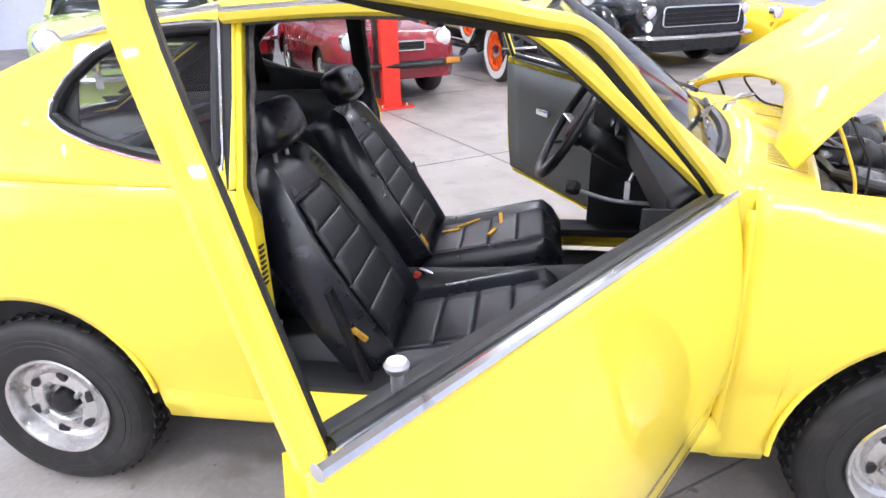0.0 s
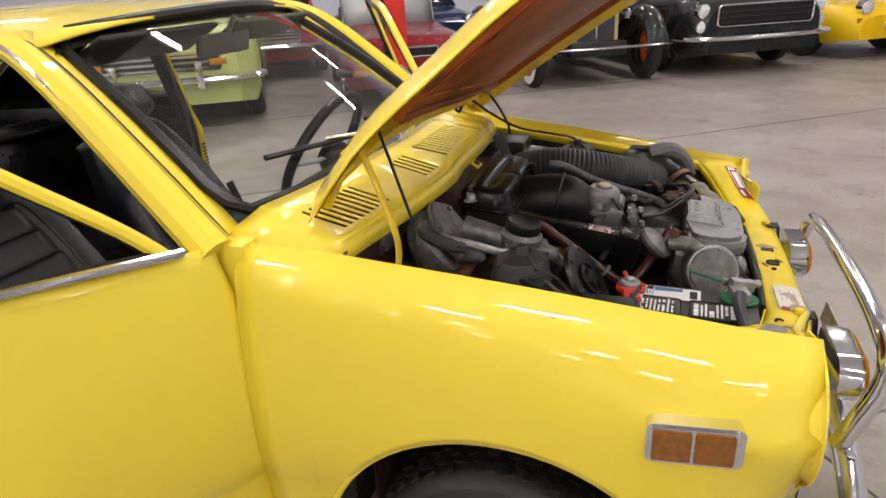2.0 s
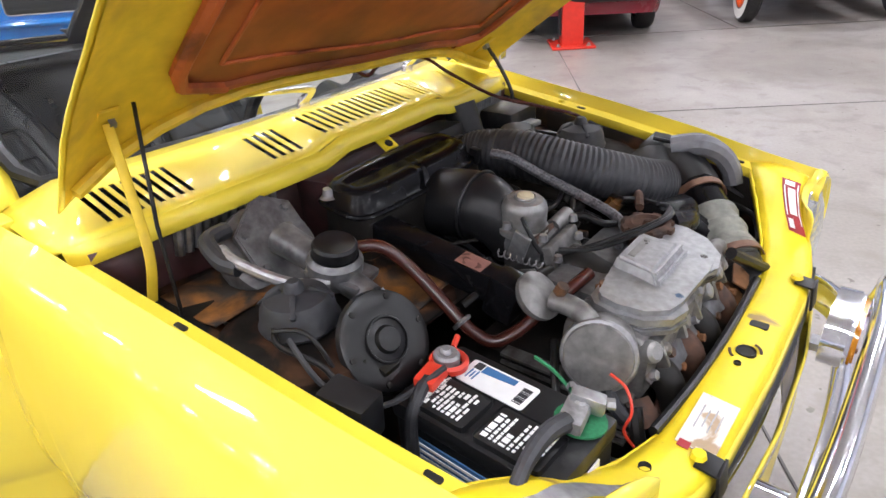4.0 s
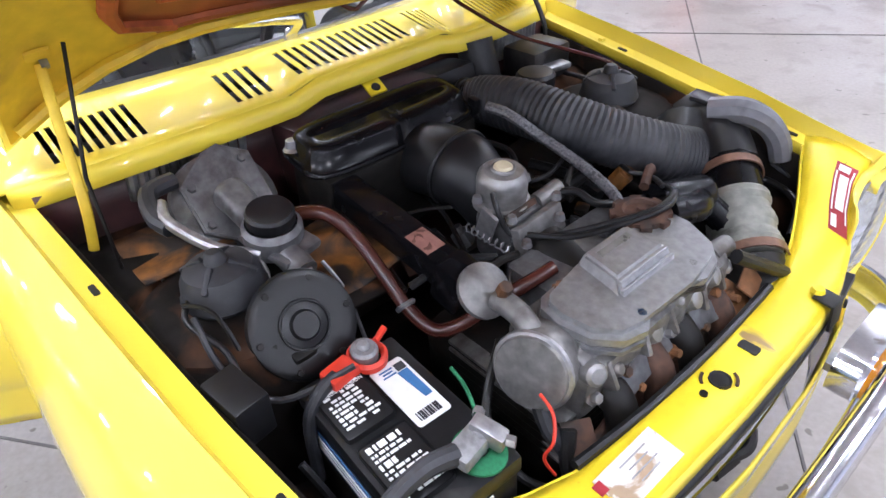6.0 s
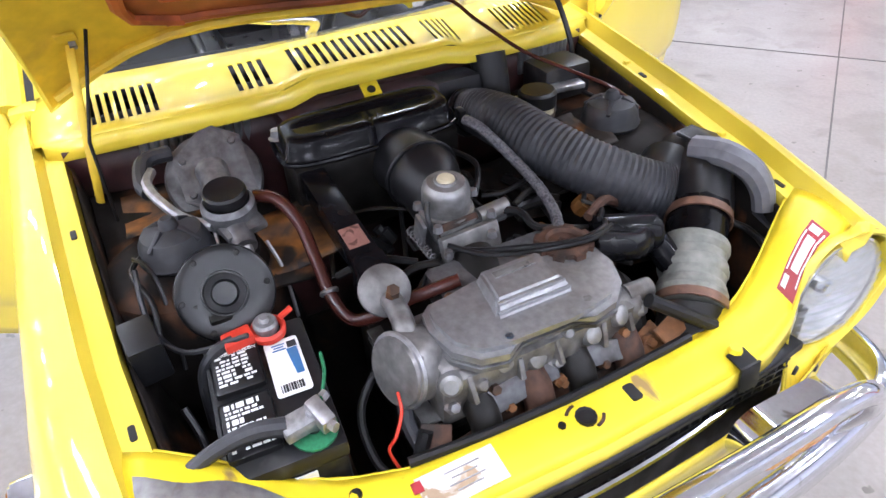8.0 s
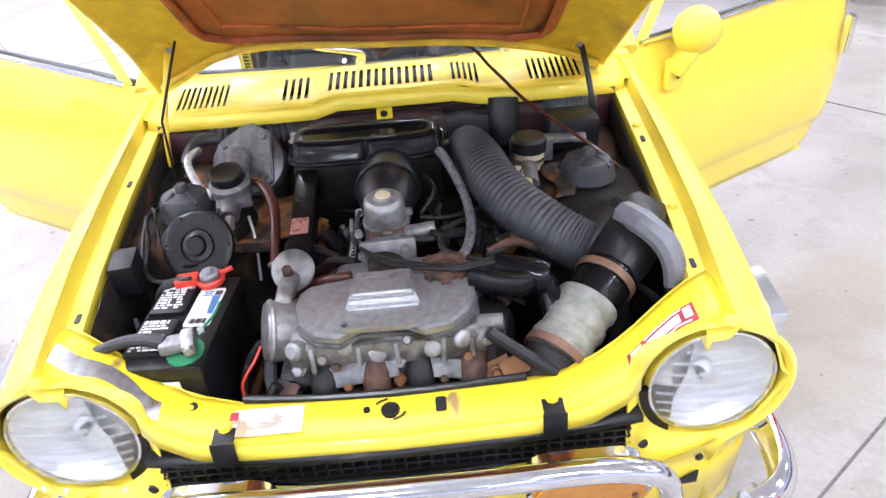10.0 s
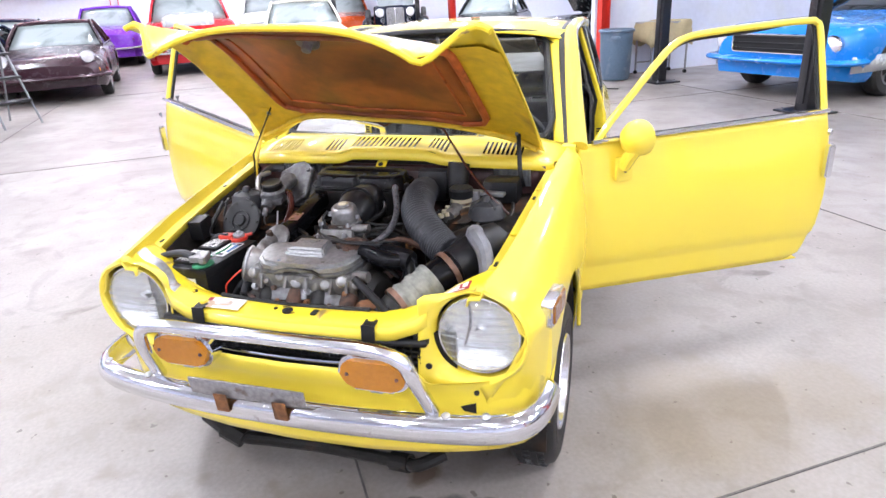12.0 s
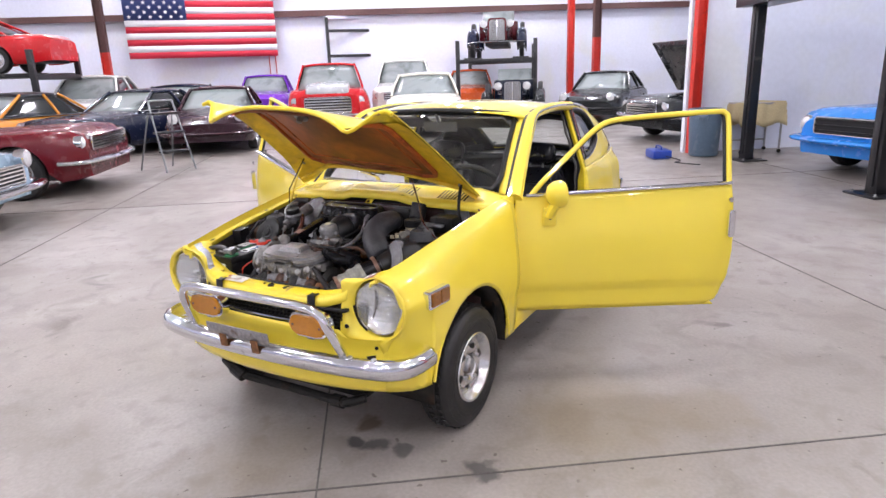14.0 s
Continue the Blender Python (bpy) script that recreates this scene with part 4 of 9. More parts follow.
for a0, a1, r in ((10, 70, 0.019), (190, 235, 0.021)):
    part("latch_scuff", tube([(0.465 + r * math.cos(radians(t)), -0.002 + r * 1.2 * math.sin(radians(t)), 0.672) for t in lin(a0, a1, 8)], 0.0022, 6, flat=0.4), DARK_RUST, cross, "bare worn metal round the hood latch")
NOSE_PLAN = [(0.0, 0.530), (0.20, 0.522), (0.35, 0.500), (0.45, 0.474), (0.52, 0.446), (0.57, 0.412), (0.598, 0.372), (0.610, 0.335)]


def nose_point(z, y):
    x = curve(abs(y), NOSE_PLAN)
    zz = z if abs(y) < 0.36 else min(z, 0.532 + 0.03 * max(0.0, (abs(y) - 0.52) / 0.09))
    x -= 0.10 * max(0.0, 0.42 - zz) + (0.006 if 0.47 < zz < 0.52 else 0.0)
    return Vector((x, y, zz))


part("lower_front_panel", sheet(nose_point, [0.328, 0.345, 0.39, 0.43, 0.465, 0.475, 0.515, 0.525, 0.545, 0.562], sorted(set(lin(-0.52, 0.52, 35)) | {s * y for y, x in NOSE_PLAN[4:] for s in (1, -1)})), YELLOW, coupe, thick=0.004)
HEAD = (0.430, 0.4755, 0.643)


def end_radius(t):
    """Distance from the lamp's centre to the outline of the fender's front end."""
    c, s = math.cos(t), math.sin(t)
    line, best = fender_section(0.453), 0.130
    for a, b in zip(line, line[1:]):
        ey, ez = b.y - a.y, b.z - a.z
        den = c * ez - s * ey
        if abs(den) > 1e-9:
            r = ((a.y - HEAD[1]) * ez - (a.z - HEAD[2]) * ey) / den
            u = ((a.y - HEAD[1]) * s - (a.z - HEAD[2]) * c) / den
            if r > 0.06 and -1e-6 <= u <= 1 + 1e-6:
                best = min(max(r, 0.119), 0.165)
    return best


for side in (1, -1):
    # headlamp panel: from the lamp's round opening out to the fender's end, the crossmember and the lower panel
    bm = bmesh.new()
    rings = [[], [], [], []]
    for i in range(64):
        t = 2 * math.pi * i / 64
        c, w = math.cos(t), math.sin(t)
        if c >= 0:
            r = end_radius(t) + 0.001
        else:
            r = (HEAD[1] - 0.340) / -c if c < -0.05 else 9.0
            r = min(r, 0.100 / w if w > 0.05 else 9.0, 0.124 / -w if w < -0.05 else 9.0, 0.185)
            k = min(1.0, -c / 0.25)
            r = r * k + (end_radius(math.pi / 2 if w > 0 else -math.pi / 2) + 0.001) * (1 - k) if k < 1 and w < 0 else r
        r = max(r, 0.112)
        y, z = HEAD[1] + r * c, min(HEAD[2] + r * w, 0.772)
        u = min(1.0, max(0.0, (z - 0.535) / 0.15))
        inner = (curve(y, NOSE_PLAN) - 0.003) * (1 - u) + (curve(y, [(p, q) for p, q, v in FRONT_EDGE]) - 0.004) * u
        o = min(1.0, max(0.0, (c + 0.25) / 0.5))
        x = inner * (1 - o) + 0.4545 * o
        rings[0].append(bm.verts.new((0.392, HEAD[1] + 0.1045 * c, HEAD[2] + 0.1045 * w)))
        rings[1].append(bm.verts.new((0.440 + 0.010 * o, HEAD[1] + 0.106 * c, HEAD[2] + 0.106 * w)))
        rings[2].append(bm.verts.new((0.4 * x + 0.6 * (0.446 + 0.010 * o) + 0.003, HEAD[1] + (0.110 * 0.7 + r * 0.3) * c, HEAD[2] + (0.110 * 0.7 + r * 0.3) * w)))
        rings[3].append(bm.verts.new((x, y, z)))
    for p, q in zip(rings, rings[1:]):
        for i in range(64):
            j = (i + 1) % 64
            bm.faces.new((p[i], p[j], q[j], q[i]))
    part("headlamp_panel", mirror(bm, side), YELLOW, coupe, thick=0.003)
    part("lamp_bowl", lathe([(0.116, 0.0), (0.10, -0.02), (0.0, -0.03)], 32, axis((HEAD[0] - 0.028, HEAD[1] * side, HEAD[2]), (1, 0, 0))), BLACK_TRIM, coupe)
    ax = axis((HEAD[0] - 0.004, HEAD[1] * side, HEAD[2]), (1, 0.02 * side, 0.03))
    lamp = part("headlamp", lathe([(0.098, -0.03), (0.0995, 0.012), (0.0965, 0.020), (0.092, 0.020)], 40, ax), CHROME, coupe, "round sealed-beam headlamp with chrome rim")
    part("reflector", lathe([(0.093, 0.014), (0.082, 0.004), (0.062, -0.010), (0.034, -0.018), (0.0, -0.0215)], 40, ax), REFLECTOR, lamp)
    bm = bmesh.new()
    lathe([(0.094, 0.019), (0.085, 0.027), (0.062, 0.037), (0.034, 0.042), (0.0, 0.043)], 40, ax, bm)
    part("bulb_shield", lathe([(0.0, 0.012), (0.012, 0.010), (0.015, 0.0), (0.015, -0.018)], 18, ax), CHROME, lamp)
    for k in range(9):
        y = -0.072 + 0.018 * k
        h = math.sqrt(max(0.0, 0.088 ** 2 - y * y))
        part("lens_flute", tube([ax @ Vector((v, y, 0.041 - 1.9 * (y * y + v * v))) for v in lin(-h, h, 9)], 0.0022, 6), LENS, lamp).visible_shadow = False
    part("lens", bm, LENS, lamp, "ribbed clear headlamp glass").visible_shadow = False
    part("panel_slot", mirror(box((0.020, 0.014, 0.036), (0.466, 0.332, 0.640), (0, 0, 10), 0.003), side), BLACK_TRIM, coupe)
    for y, z, r in ((0.470, 0.500, 0.006), (0.365, 0.575, 0.007)):
        part("panel_bolt", mirror(lathe([(0.0, 0.004), (r, 0.004), (r * 1.2, 0.0)], 10, axis((curve(y, NOSE_PLAN) - 0.004 if y > 0.4 else 0.487, y, z), (1, 0.3, 0))), side), BLACK_TRIM, coupe)
    part("panel_hole", mirror(prism(((-0.014, -0.018), (0.014, -0.018), (0.006, 0.018), (-0.006, 0.010)), 0.003, axis((curve(0.45, NOSE_PLAN) - 0.001, 0.452, 0.462), (1, 0.28, 0), 90)), side), BLACK_TRIM, coupe)
    # side marker
    mk = part("side_marker", mirror(prism(rounded(0.130, 0.066, 0.012), 0.028, pose(0.287, 0.609, 0.658, 90, 0, 174), 0.004), side), CHROME, coupe, "chrome-framed amber side marker")
    for dx in (-0.028, 0.028):
        part("marker_lens", mirror(prism(rounded(0.052, 0.050, 0.004), 0.006, pose(0.287 + dx, 0.6355 - dx * 0.1, 0.658, 90, 0, 174), 0.002), side), AMBER_DARK, mk)
# grille
grille = part("grille", box((0.012, 0.70, 0.080), (0.466, 0, 0.594)), BLACK_TRIM, coupe, "black slatted plastic grille")
for r in range(5):
    part("grille_bar", box((0.010, 0.69, 0.004), (0.482, 0, 0.565 + 0.0145 * r)), BLACK_PLASTIC, grille)
for k in range(36):
    part("grille_bar", box((0.010, 0.004, 0.070), (0.481, -0.341 + 0.0195 * k, 0.595)), BLACK_PLASTIC, grille)
part("grille_moulding", tube([(0.500 - 0.05 * (y / 0.40) ** 2, y, 0.560) for y in lin(-0.33, 0.33, 13)], 0.006, 8), CHROME, grille)
part("grille_shroud", sheet(lambda k, y: Vector((0.512 - 0.03 * k - 0.03 * (y / 0.4) ** 2, y, 0.636 - 0.004 * k)), [0, 1], lin(-0.36, 0.36, 13)), BLACK_PLASTIC, grille, thick=0.012)
for y in (-0.235, 0.228):
    br = part("grille_bracket", box((0.030, 0.030, 0.004), (0.492, y, 0.674), (0, 8, 0), 0.001), BLACK_PLASTIC, grille)
    part("bracket_leg", box((0.004, 0.034, 0.042), (0.507, y, 0.655), (0, -6, 0), 0.001), BLACK_PLASTIC, br)
    part("bracket_bolt", lathe([(0.0, 0.006), (0.008, 0.006), (0.010, 0.0)], 8, Matrix.Translation((0.478, y, 0.678))), YELLOW_WORN, br)

# bumper with its bow, fog lamps and plate bracket
BUMP = smooth_line([(0.350, -0.614, 0.448), (0.425, -0.607, 0.448), (0.486, -0.580, 0.450), (0.526, -0.510, 0.452), (0.552, -0.35, 0.452), (0.566, -0.15, 0.452), (0.568, 0.0, 0.452), (0.566, 0.15, 0.452), (0.552, 0.35, 0.452), (0.526, 0.510, 0.452), (0.486, 0.580, 0.450), (0.425, 0.607, 0.448), (0.350, 0.614, 0.448)], 5)


def bump_path(y):
    return min(BUMP, key=lambda p: abs(p.y - y) - p.x * 0.02).copy()


def bump_point(i, t):
    d = (BUMP[min(i + 1, len(BUMP) - 1)] - BUMP[max(i - 1, 0)]).normalized()
    n = Vector((d.y, -d.x, 0))
    return BUMP[i] + n * (0.032 * math.cos(t) * (1.0 if math.cos(t) > 0 else 0.3) + 0.006) + Vector((0, 0, 0.004 + 0.038 * math.sin(t)))


bumper = part("front_bumper", sheet(bump_point, range(len(BUMP)), lin(-1.9, 1.9, 15)), CHROME, coupe, "pitted chrome front bumper", thick=0.003)
bow = smooth_line([(0.545, -0.360, 0.490), (0.590, -0.346, 0.60), (0.598, -0.33, 0.652), (0.600, -0.27, 0.672), (0.606, -0.12, 0.676), (0.606, 0.12, 0.676), (0.600, 0.27, 0.672), (0.598, 0.34, 0.652), (0.590, 0.366, 0.60), (0.545, 0.388, 0.492)], 6)
part("bumper_bow", tube(bow, 0.0165, 12), CHROME, bumper, "chrome tubular bow over the bumper")
for y in (-0.247, 0.262):
    at = Vector((0.560, y, 0.592))
    fog = part("fog_lamp", prism(rounded(0.172, 0.086, 0.040, 8), 0.040, pose(at.x - 0.025, at.y, at.z, 90, 0, 90), 0.006), CHROME, coupe, "chrome-rimmed amber lamp")
    part("fog_lens", prism(rounded(0.156, 0.070, 0.033, 8), 0.010, pose(at.x + 0.013, at.y, at.z, 90, 0, 90), 0.004), AMBER, fog)
    for d in (-0.06, 0.06):
        part("lens_screw", lathe([(0.0, 0.003), (0.004, 0.003), (0.005, 0.0)], 8, axis((at.x + 0.023, y + d, 0.592), (1, 0, 0))), RUSTY, fog)
    part("fog_bracket", box((0.05, 0.03, 0.015), (0.540, y, 0.545)), STEEL, fog)
plate = part("plate_bracket", box((0.006, 0.315, 0.048), (0.606, -0.058, 0.520), (0, 8, 0), 0.003), STEEL, bumper, "bare steel plate bracket with rusty tabs")
for y in (-0.13, 0.03):
    part("bracket_tab", box((0.005, 0.036, 0.052), (0.611, y, 0.482), (0, 5, 0), 0.003), RUSTY, plate)
for y in (-0.55, -0.40, 0.42, 0.52):
    part("bumper_bolt", lathe([(0.0, 0.004), (0.008, 0.003), (0.011, 0.0)], 10, axis(bump_path(y) + Vector((0.012, 0, 0.043)), (0.3, 0, 1))), STEEL, bumper)
bar = part("front_pipe", tube(smooth_line([(0.44, -0.34, 0.285), (0.47, -0.23, 0.262), (0.43, -0.14, 0.228), (0.405, 0.0, 0.212), (0.41, 0.14, 0.212), (0.42, 0.25, 0.218), (0.44, 0.30, 0.235), (0.40, 0.36, 0.25)], 6), 0.018, 10), GREASE, coupe, "greasy black bar under the nose")
part("pipe_joint", tube([(0.465, -0.265, 0.275), (0.468, -0.205, 0.250)], 0.027, 10), GREASE, bar)
part("pipe_joint", tube([(0.415, 0.215, 0.214), (0.425, 0.270, 0.222)], 0.026, 10), GREASE, bar)
part("skid_bar", box((0.06, 0.70, 0.03), (0.36, 0, 0.25), bevel=0.008), GREASE, coupe)
part("front_subframe", box((0.36, 0.86, 0.05), (0.10, 0, 0.26), bevel=0.01), GREASE, coupe)
part("floor_pan", box((1.9, 1.10, 0.03), (-1.35, 0, 0.235), bevel=0.01), BLACK_TRIM, coupe)

# wheels
def wheel(x, y, side):
    w = part("wheel", lathe([(0.150, -0.060), (0.175, -0.068), (0.220, -0.070), (0.240, -0.060), (0.2515, -0.040), (0.2535, 0.0), (0.2515, 0.040), (0.240, 0.060), (0.220, 0.070), (0.175, 0.068), (0.150, 0.060), (0.135, 0.055)], 48, axis((x, y, 0.254), (0, side, 0))), TYRE, coupe, "black radial tyre on a silver steel wheel")
    m = axis((x, y, 0.254), (0, side, 0))
    bm = bmesh.new()
    for ring, h in ((0, -0.030), (1, -0.010), (0, 0.012), (1, 0.032)):
        for k in range(44):
            t = 2 * math.pi * (k + 0.5 * ring) / 44
            b2 = box((0.024, 0.006, 0.016), (0.2518 * math.cos(t), 0.2518 * math.sin(t), h), (0, 0, 0), bm=None)
            me = bpy.data.meshes.new("t")
            bmesh.ops.rotate(b2, cent=(0.2525 * math.cos(t), 0.2525 * math.sin(t), h), matrix=Matrix.Rotation(t + math.pi / 2 + (0.3 if ring else -0.3), 3, "Z"), verts=b2.verts)
            b2.to_mesh(me)
            bm.from_mesh(me)
            b2.free()
    bmesh.ops.transform(bm, matrix=m, verts=bm.verts)
    part("tread", bm, TYRE, w, smooth=False)
    for rr in (0.232, 0.205, 0.190):
        part("sidewall_ring", tube([m @ Vector((rr * math.cos(t), rr * math.sin(t), 0.0685 if rr < 0.23 else 0.063)) for t in lin(0, 2 * math.pi * 47 / 48, 48)], 0.002, 6, closed=True), TYRE, w)
    rim = part("rim", lathe([(0.140, 0.040), (0.146, 0.064), (0.143, 0.069), (0.136, 0.066), (0.130, 0.050), (0.122, 0.030), (0.108, 0.022), (0.100, 0.024), (0.092, 0.040), (0.075, 0.046), (0.058, 0.044), (0.048, 0.030), (0.046, 0.016), (0.0, 0.012)], 48, m), RIM, w, "silver steel wheel with oblong slots")
    for k in range(6):
        t = 2 * math.pi * k / 6 + 0.3
        s = part("slot", prism(rounded(0.030, 0.022, 0.006), 0.004, pose(0, 0, 0), 0.0), BLACK_TRIM, rim)
        s.matrix_basis = m @ Matrix.Rotation(t, 4, "Z") @ pose(0.085, 0, 0.0425, 0, 12, 90)
    for k in range(4):
        t = 2 * math.pi * k / 4 + 0.5
        s = part("lug_nut", lathe([(0.0, 0.014), (0.006, 0.013), (0.009, 0.008), (0.009, 0.0)], 6), STEEL, rim)
        s.matrix_basis = m @ Matrix.Rotation(t, 4, "Z") @ pose(0.062, 0, 0.044)
    part("hub", lathe([(0.036, 0.014), (0.036, 0.040), (0.030, 0.050), (0.018, 0.053), (0.0, 0.053)], 24, m), BLACK_PLASTIC if x < -1 else STEEL, rim)


for wx in (0.0, -2.08):
    for side in (1, -1):
        wheel(wx, 0.555 * side, side)

# doors, swung wide open
DOOR_EDGE = [(0.0, 0.335), (0.10, 0.333), (0.45, 0.335), (0.86, 0.342), (0.905, 0.355), (0.925, 0.40), (0.945, 0.48), (0.958, 0.60), (0.960, 0.72), (0.958, 0.82), (0.952, 0.895)]
BELT = 0.898


def door_bulge(s, z):
    return -0.010 + curve(z, [(0.32, -0.022), (0.40, -0.012), (0.43, -0.012), (0.455, 0.004), (0.55, 0.010), (0.68, 0.004), (0.80, -0.014), (0.90, -0.036), (1.21, -0.146)])


def door(side, angle, hinge, stretch, rise):
    a = radians(angle)
    d = Vector((-math.cos(a), math.sin(a) * side, 0))
    n = Vector((math.sin(a), math.cos(a) * side, 0))
    h = Vector(hinge)

    def P(s, o, z):
        # the belt line climbs from the hinge to the lock
        lift = (rise[0] + (rise[1] - rise[0]) * s / 0.95) * min(1.0, max(0.0, (z - 0.45) / 0.40))
        return h + d * s * stretch + n * o + Vector((0, 0, z + lift))

    root = tagged(new("door"), "yellow door swung wide open" if side < 0 else "yellow door swung wide open with a round mirror")
    root.parent = coupe

    def right(z):
        pts = DOOR_EDGE[3:]
        return curve(z, [(q, p) for p, q in pts])

    zs = [0.337, 0.36, 0.39, 0.42, 0.435, 0.45, 0.48, 0.54, 0.60, 0.66, 0.72, 0.78, 0.83, 0.87, BELT]

    def outer(k, z):
        s0 = curve(z, [(0.3, -0.034), (0.78, -0.034), (0.88, -0.018), (1.0, -0.010)])
        s = s0 + (right(z) - s0) * k
        roll = 0.006 * max(0.0, (abs(k - 0.5) - 0.47) / 0.03)
        return P(s, door_bulge(s, z) - roll, z)

    part("door_skin", sheet(outer, [0, 0.008, 0.03] + lin(0.1, 0.9, 9) + [0.97, 0.992, 1.0], zs), YELLOW, root, thick=0.004)
    part("door_card", sheet(lambda k, z: P(0.02 + (right(z) - 0.04) * k, -0.085 + 0.3 * min(0.0, door_bulge(0, z)), z), lin(0, 1, 8), [0.36, 0.45, 0.6, 0.75, 0.87]), DOOR_CARD, root, "plain charcoal door card", thick=0.012)
    part("door_edge", sheet(lambda z, k: P(right(z) - 0.002, door_bulge(0, z) - 0.006 + (-0.075 - door_bulge(0, z)) * k, z), zs, [0, 0.5, 1]), YELLOW_WORN, root, thick=0.003)
    part("door_edge", sheet(lambda z, k: P(-0.004, door_bulge(0, z) - 0.006 + (-0.075 - door_bulge(0, z)) * k, z), zs, [0, 0.5, 1]), YELLOW_WORN, root, thick=0.003)
    part("door_bottom", sheet(lambda s, k: P(s, -0.03 - 0.05 * k, 0.338), lin(0, 0.90, 6), [0, 1]), YELLOW_WORN, root, thick=0.003)
    part("door_top", sheet(lambda s, k: P(s, -0.05 - 0.042 * k, BELT - 0.004), lin(0.02, 0.925, 6), [0, 1]), BLACK_TRIM, root, thick=0.004)
    part("belt_moulding", tube([P(s, -0.040, BELT + 0.004) for s in lin(0.03, 0.950, 9)], 0.0085, 8, flat=0.9), CHROME, root, "bright belt moulding")
    part("belt_seal", tube([P(s, -0.056, BELT + 0.004) for s in lin(0.06, 0.925, 9)], 0.008, 8), BLACK_RUBBER, root)
    fr = [(0.045, BELT - 0.01), (0.10, 0.948), (0.20, 1.035), (0.30, 1.122), (0.365, 1.172), (0.42, 1.196), (0.50, 1.205), (0.70, 1.210), (0.91, 1.210), (0.945, 1.202), (0.958, 1.175), (0.952, 1.05), (0.942, BELT)]
    top = 0.035 if side < 0 else 0.0
    fr = [(s, z + top * max(0.0, (z - BELT) / 0.31) * max(0.0, (s - 0.5) / 0.45)) for s, z in fr]
    part("window_frame", tube(smooth_line([P(s, door_bulge(s, z) - 0.012, z) for s, z in fr], 4), 0.0138, 8, flat=0.9), YELLOW, root, "yellow window frame with the glass wound down")
    part("frame_channel", tube(smooth_line([P(s + (0.012 if s < 0.3 else (-0.016 if s > 0.86 else 0)), door_bulge(s, z) - 0.022, z - (0.014 if 0.2 < s < 0.9 else 0)) for s, z in fr], 4), 0.008, 6), BLACK_RUBBER, root)
    hd = part("door_handle", prism(rounded(0.030, 0.125, 0.012), 0.022, axis(P(0.938, 0.006, 0.728), n) @ Matrix.Rotation(0, 4, "Z"), 0.005), CHROME, root, "upright chrome door handle")
    m3 = Matrix((( d.x, 0, n.x, 0), (d.y, 0, n.y, 0), (0, 1, 0, 0), (0, 0, 0, 1)))
    hd.data.transform(axis(P(0.938, 0.006, 0.728), n).inverted())
    hd.matrix_basis = Matrix.Translation(P(0.940, -0.004, 0.728)) @ m3
    part("door_lock", lathe([(0.0, 0.008), (0.009, 0.007), (0.012, 0.0)], 14, axis(P(0.935, -0.005, 0.832), n)), CHROME, root)
    if side < 0:
        part("lock_knob", lathe([(0.0, 0.040), (0.009, 0.039), (0.0115, 0.035), (0.010, 0.030), (0.006, 0.026), (0.006, 0.0)], 18, axis(P(0.845, -0.068, BELT - 0.004), (0, 0, 1))), STEEL, root, "bright lock knob on the door sill")
    part("inner_handle", box((0.10, 0.02, 0.03), tuple(P(0.55, -0.11, 0.70)), (0, 0, math.degrees(math.atan2(d.y, d.x))), 0.006), CHROME, root)
    part("window_crank", tube([P(0.40, -0.10, 0.60), P(0.40, -0.13, 0.60), P(0.46, -0.135, 0.57), P(0.46, -0.16, 0.57)], 0.007, 8), BLACK_PLASTIC, root)
    for z in (0.44, 0.74):
        part("door_hinge", box((0.06, 0.03, 0.05), tuple(P(-0.01, -0.06, z)), (0, 0, math.degrees(a) * side), 0.006), YELLOW_WORN, root)
    part("door_strap", box((0.16, 0.03, 0.006), tuple(P(0.03, -0.10, 0.55)), (0, 0, 20 * side), 0.002), STEEL, root)
    if side > 0:
        c = P(0.158, 0.022, 0.914)
        mb = part("mirror", lathe([(0.0, 0.050), (0.022, 0.047), (0.045, 0.034), (0.058, 0.010), (0.061, -0.012), (0.060, -0.020)], 28, axis(c, (n * 0.35 - d * 0.94).normalized())), YELLOW, root, "round yellow bullet mirror")
        part("mirror_glass", lathe([(0.0, -0.018), (0.058, -0.018), (0.058, -0.020), (0.0, -0.020)], 24, axis(c, (n * 0.35 - d * 0.94).normalized())), CHROME, mb)
        part("mirror_stem", tube(smooth_line([c + Vector((0, 0, -0.03)), P(0.148, 0.018, 0.865), P(0.137, 0.008, 0.84), P(0.13, -0.004, 0.815)], 5), lambda t: 0.034 - 0.002 * t, 10, flat=0.7), YELLOW, mb)
        part("mirror_foot", box((0.062, 0.022, 0.085), tuple(P(0.13, -0.006, 0.805)), (0, 0, math.degrees(math.atan2(d.y, d.x))), 0.010), YELLOW, mb)
        part("mirror_screw", lathe([(0.0, 0.004), (0.006, 0.004), (0.007, 0.0)], 8, axis(P(0.13, 0.008, 0.80), n)), BLACK_TRIM, mb)
    return root


door(1, 60.4, (-0.448, 0.640, 0.0), 1.005, (-0.024, 0.004))
door(-1, 58.3, (-0.438, -0.648, 0.0), 1.082, (-0.012, 0.052))

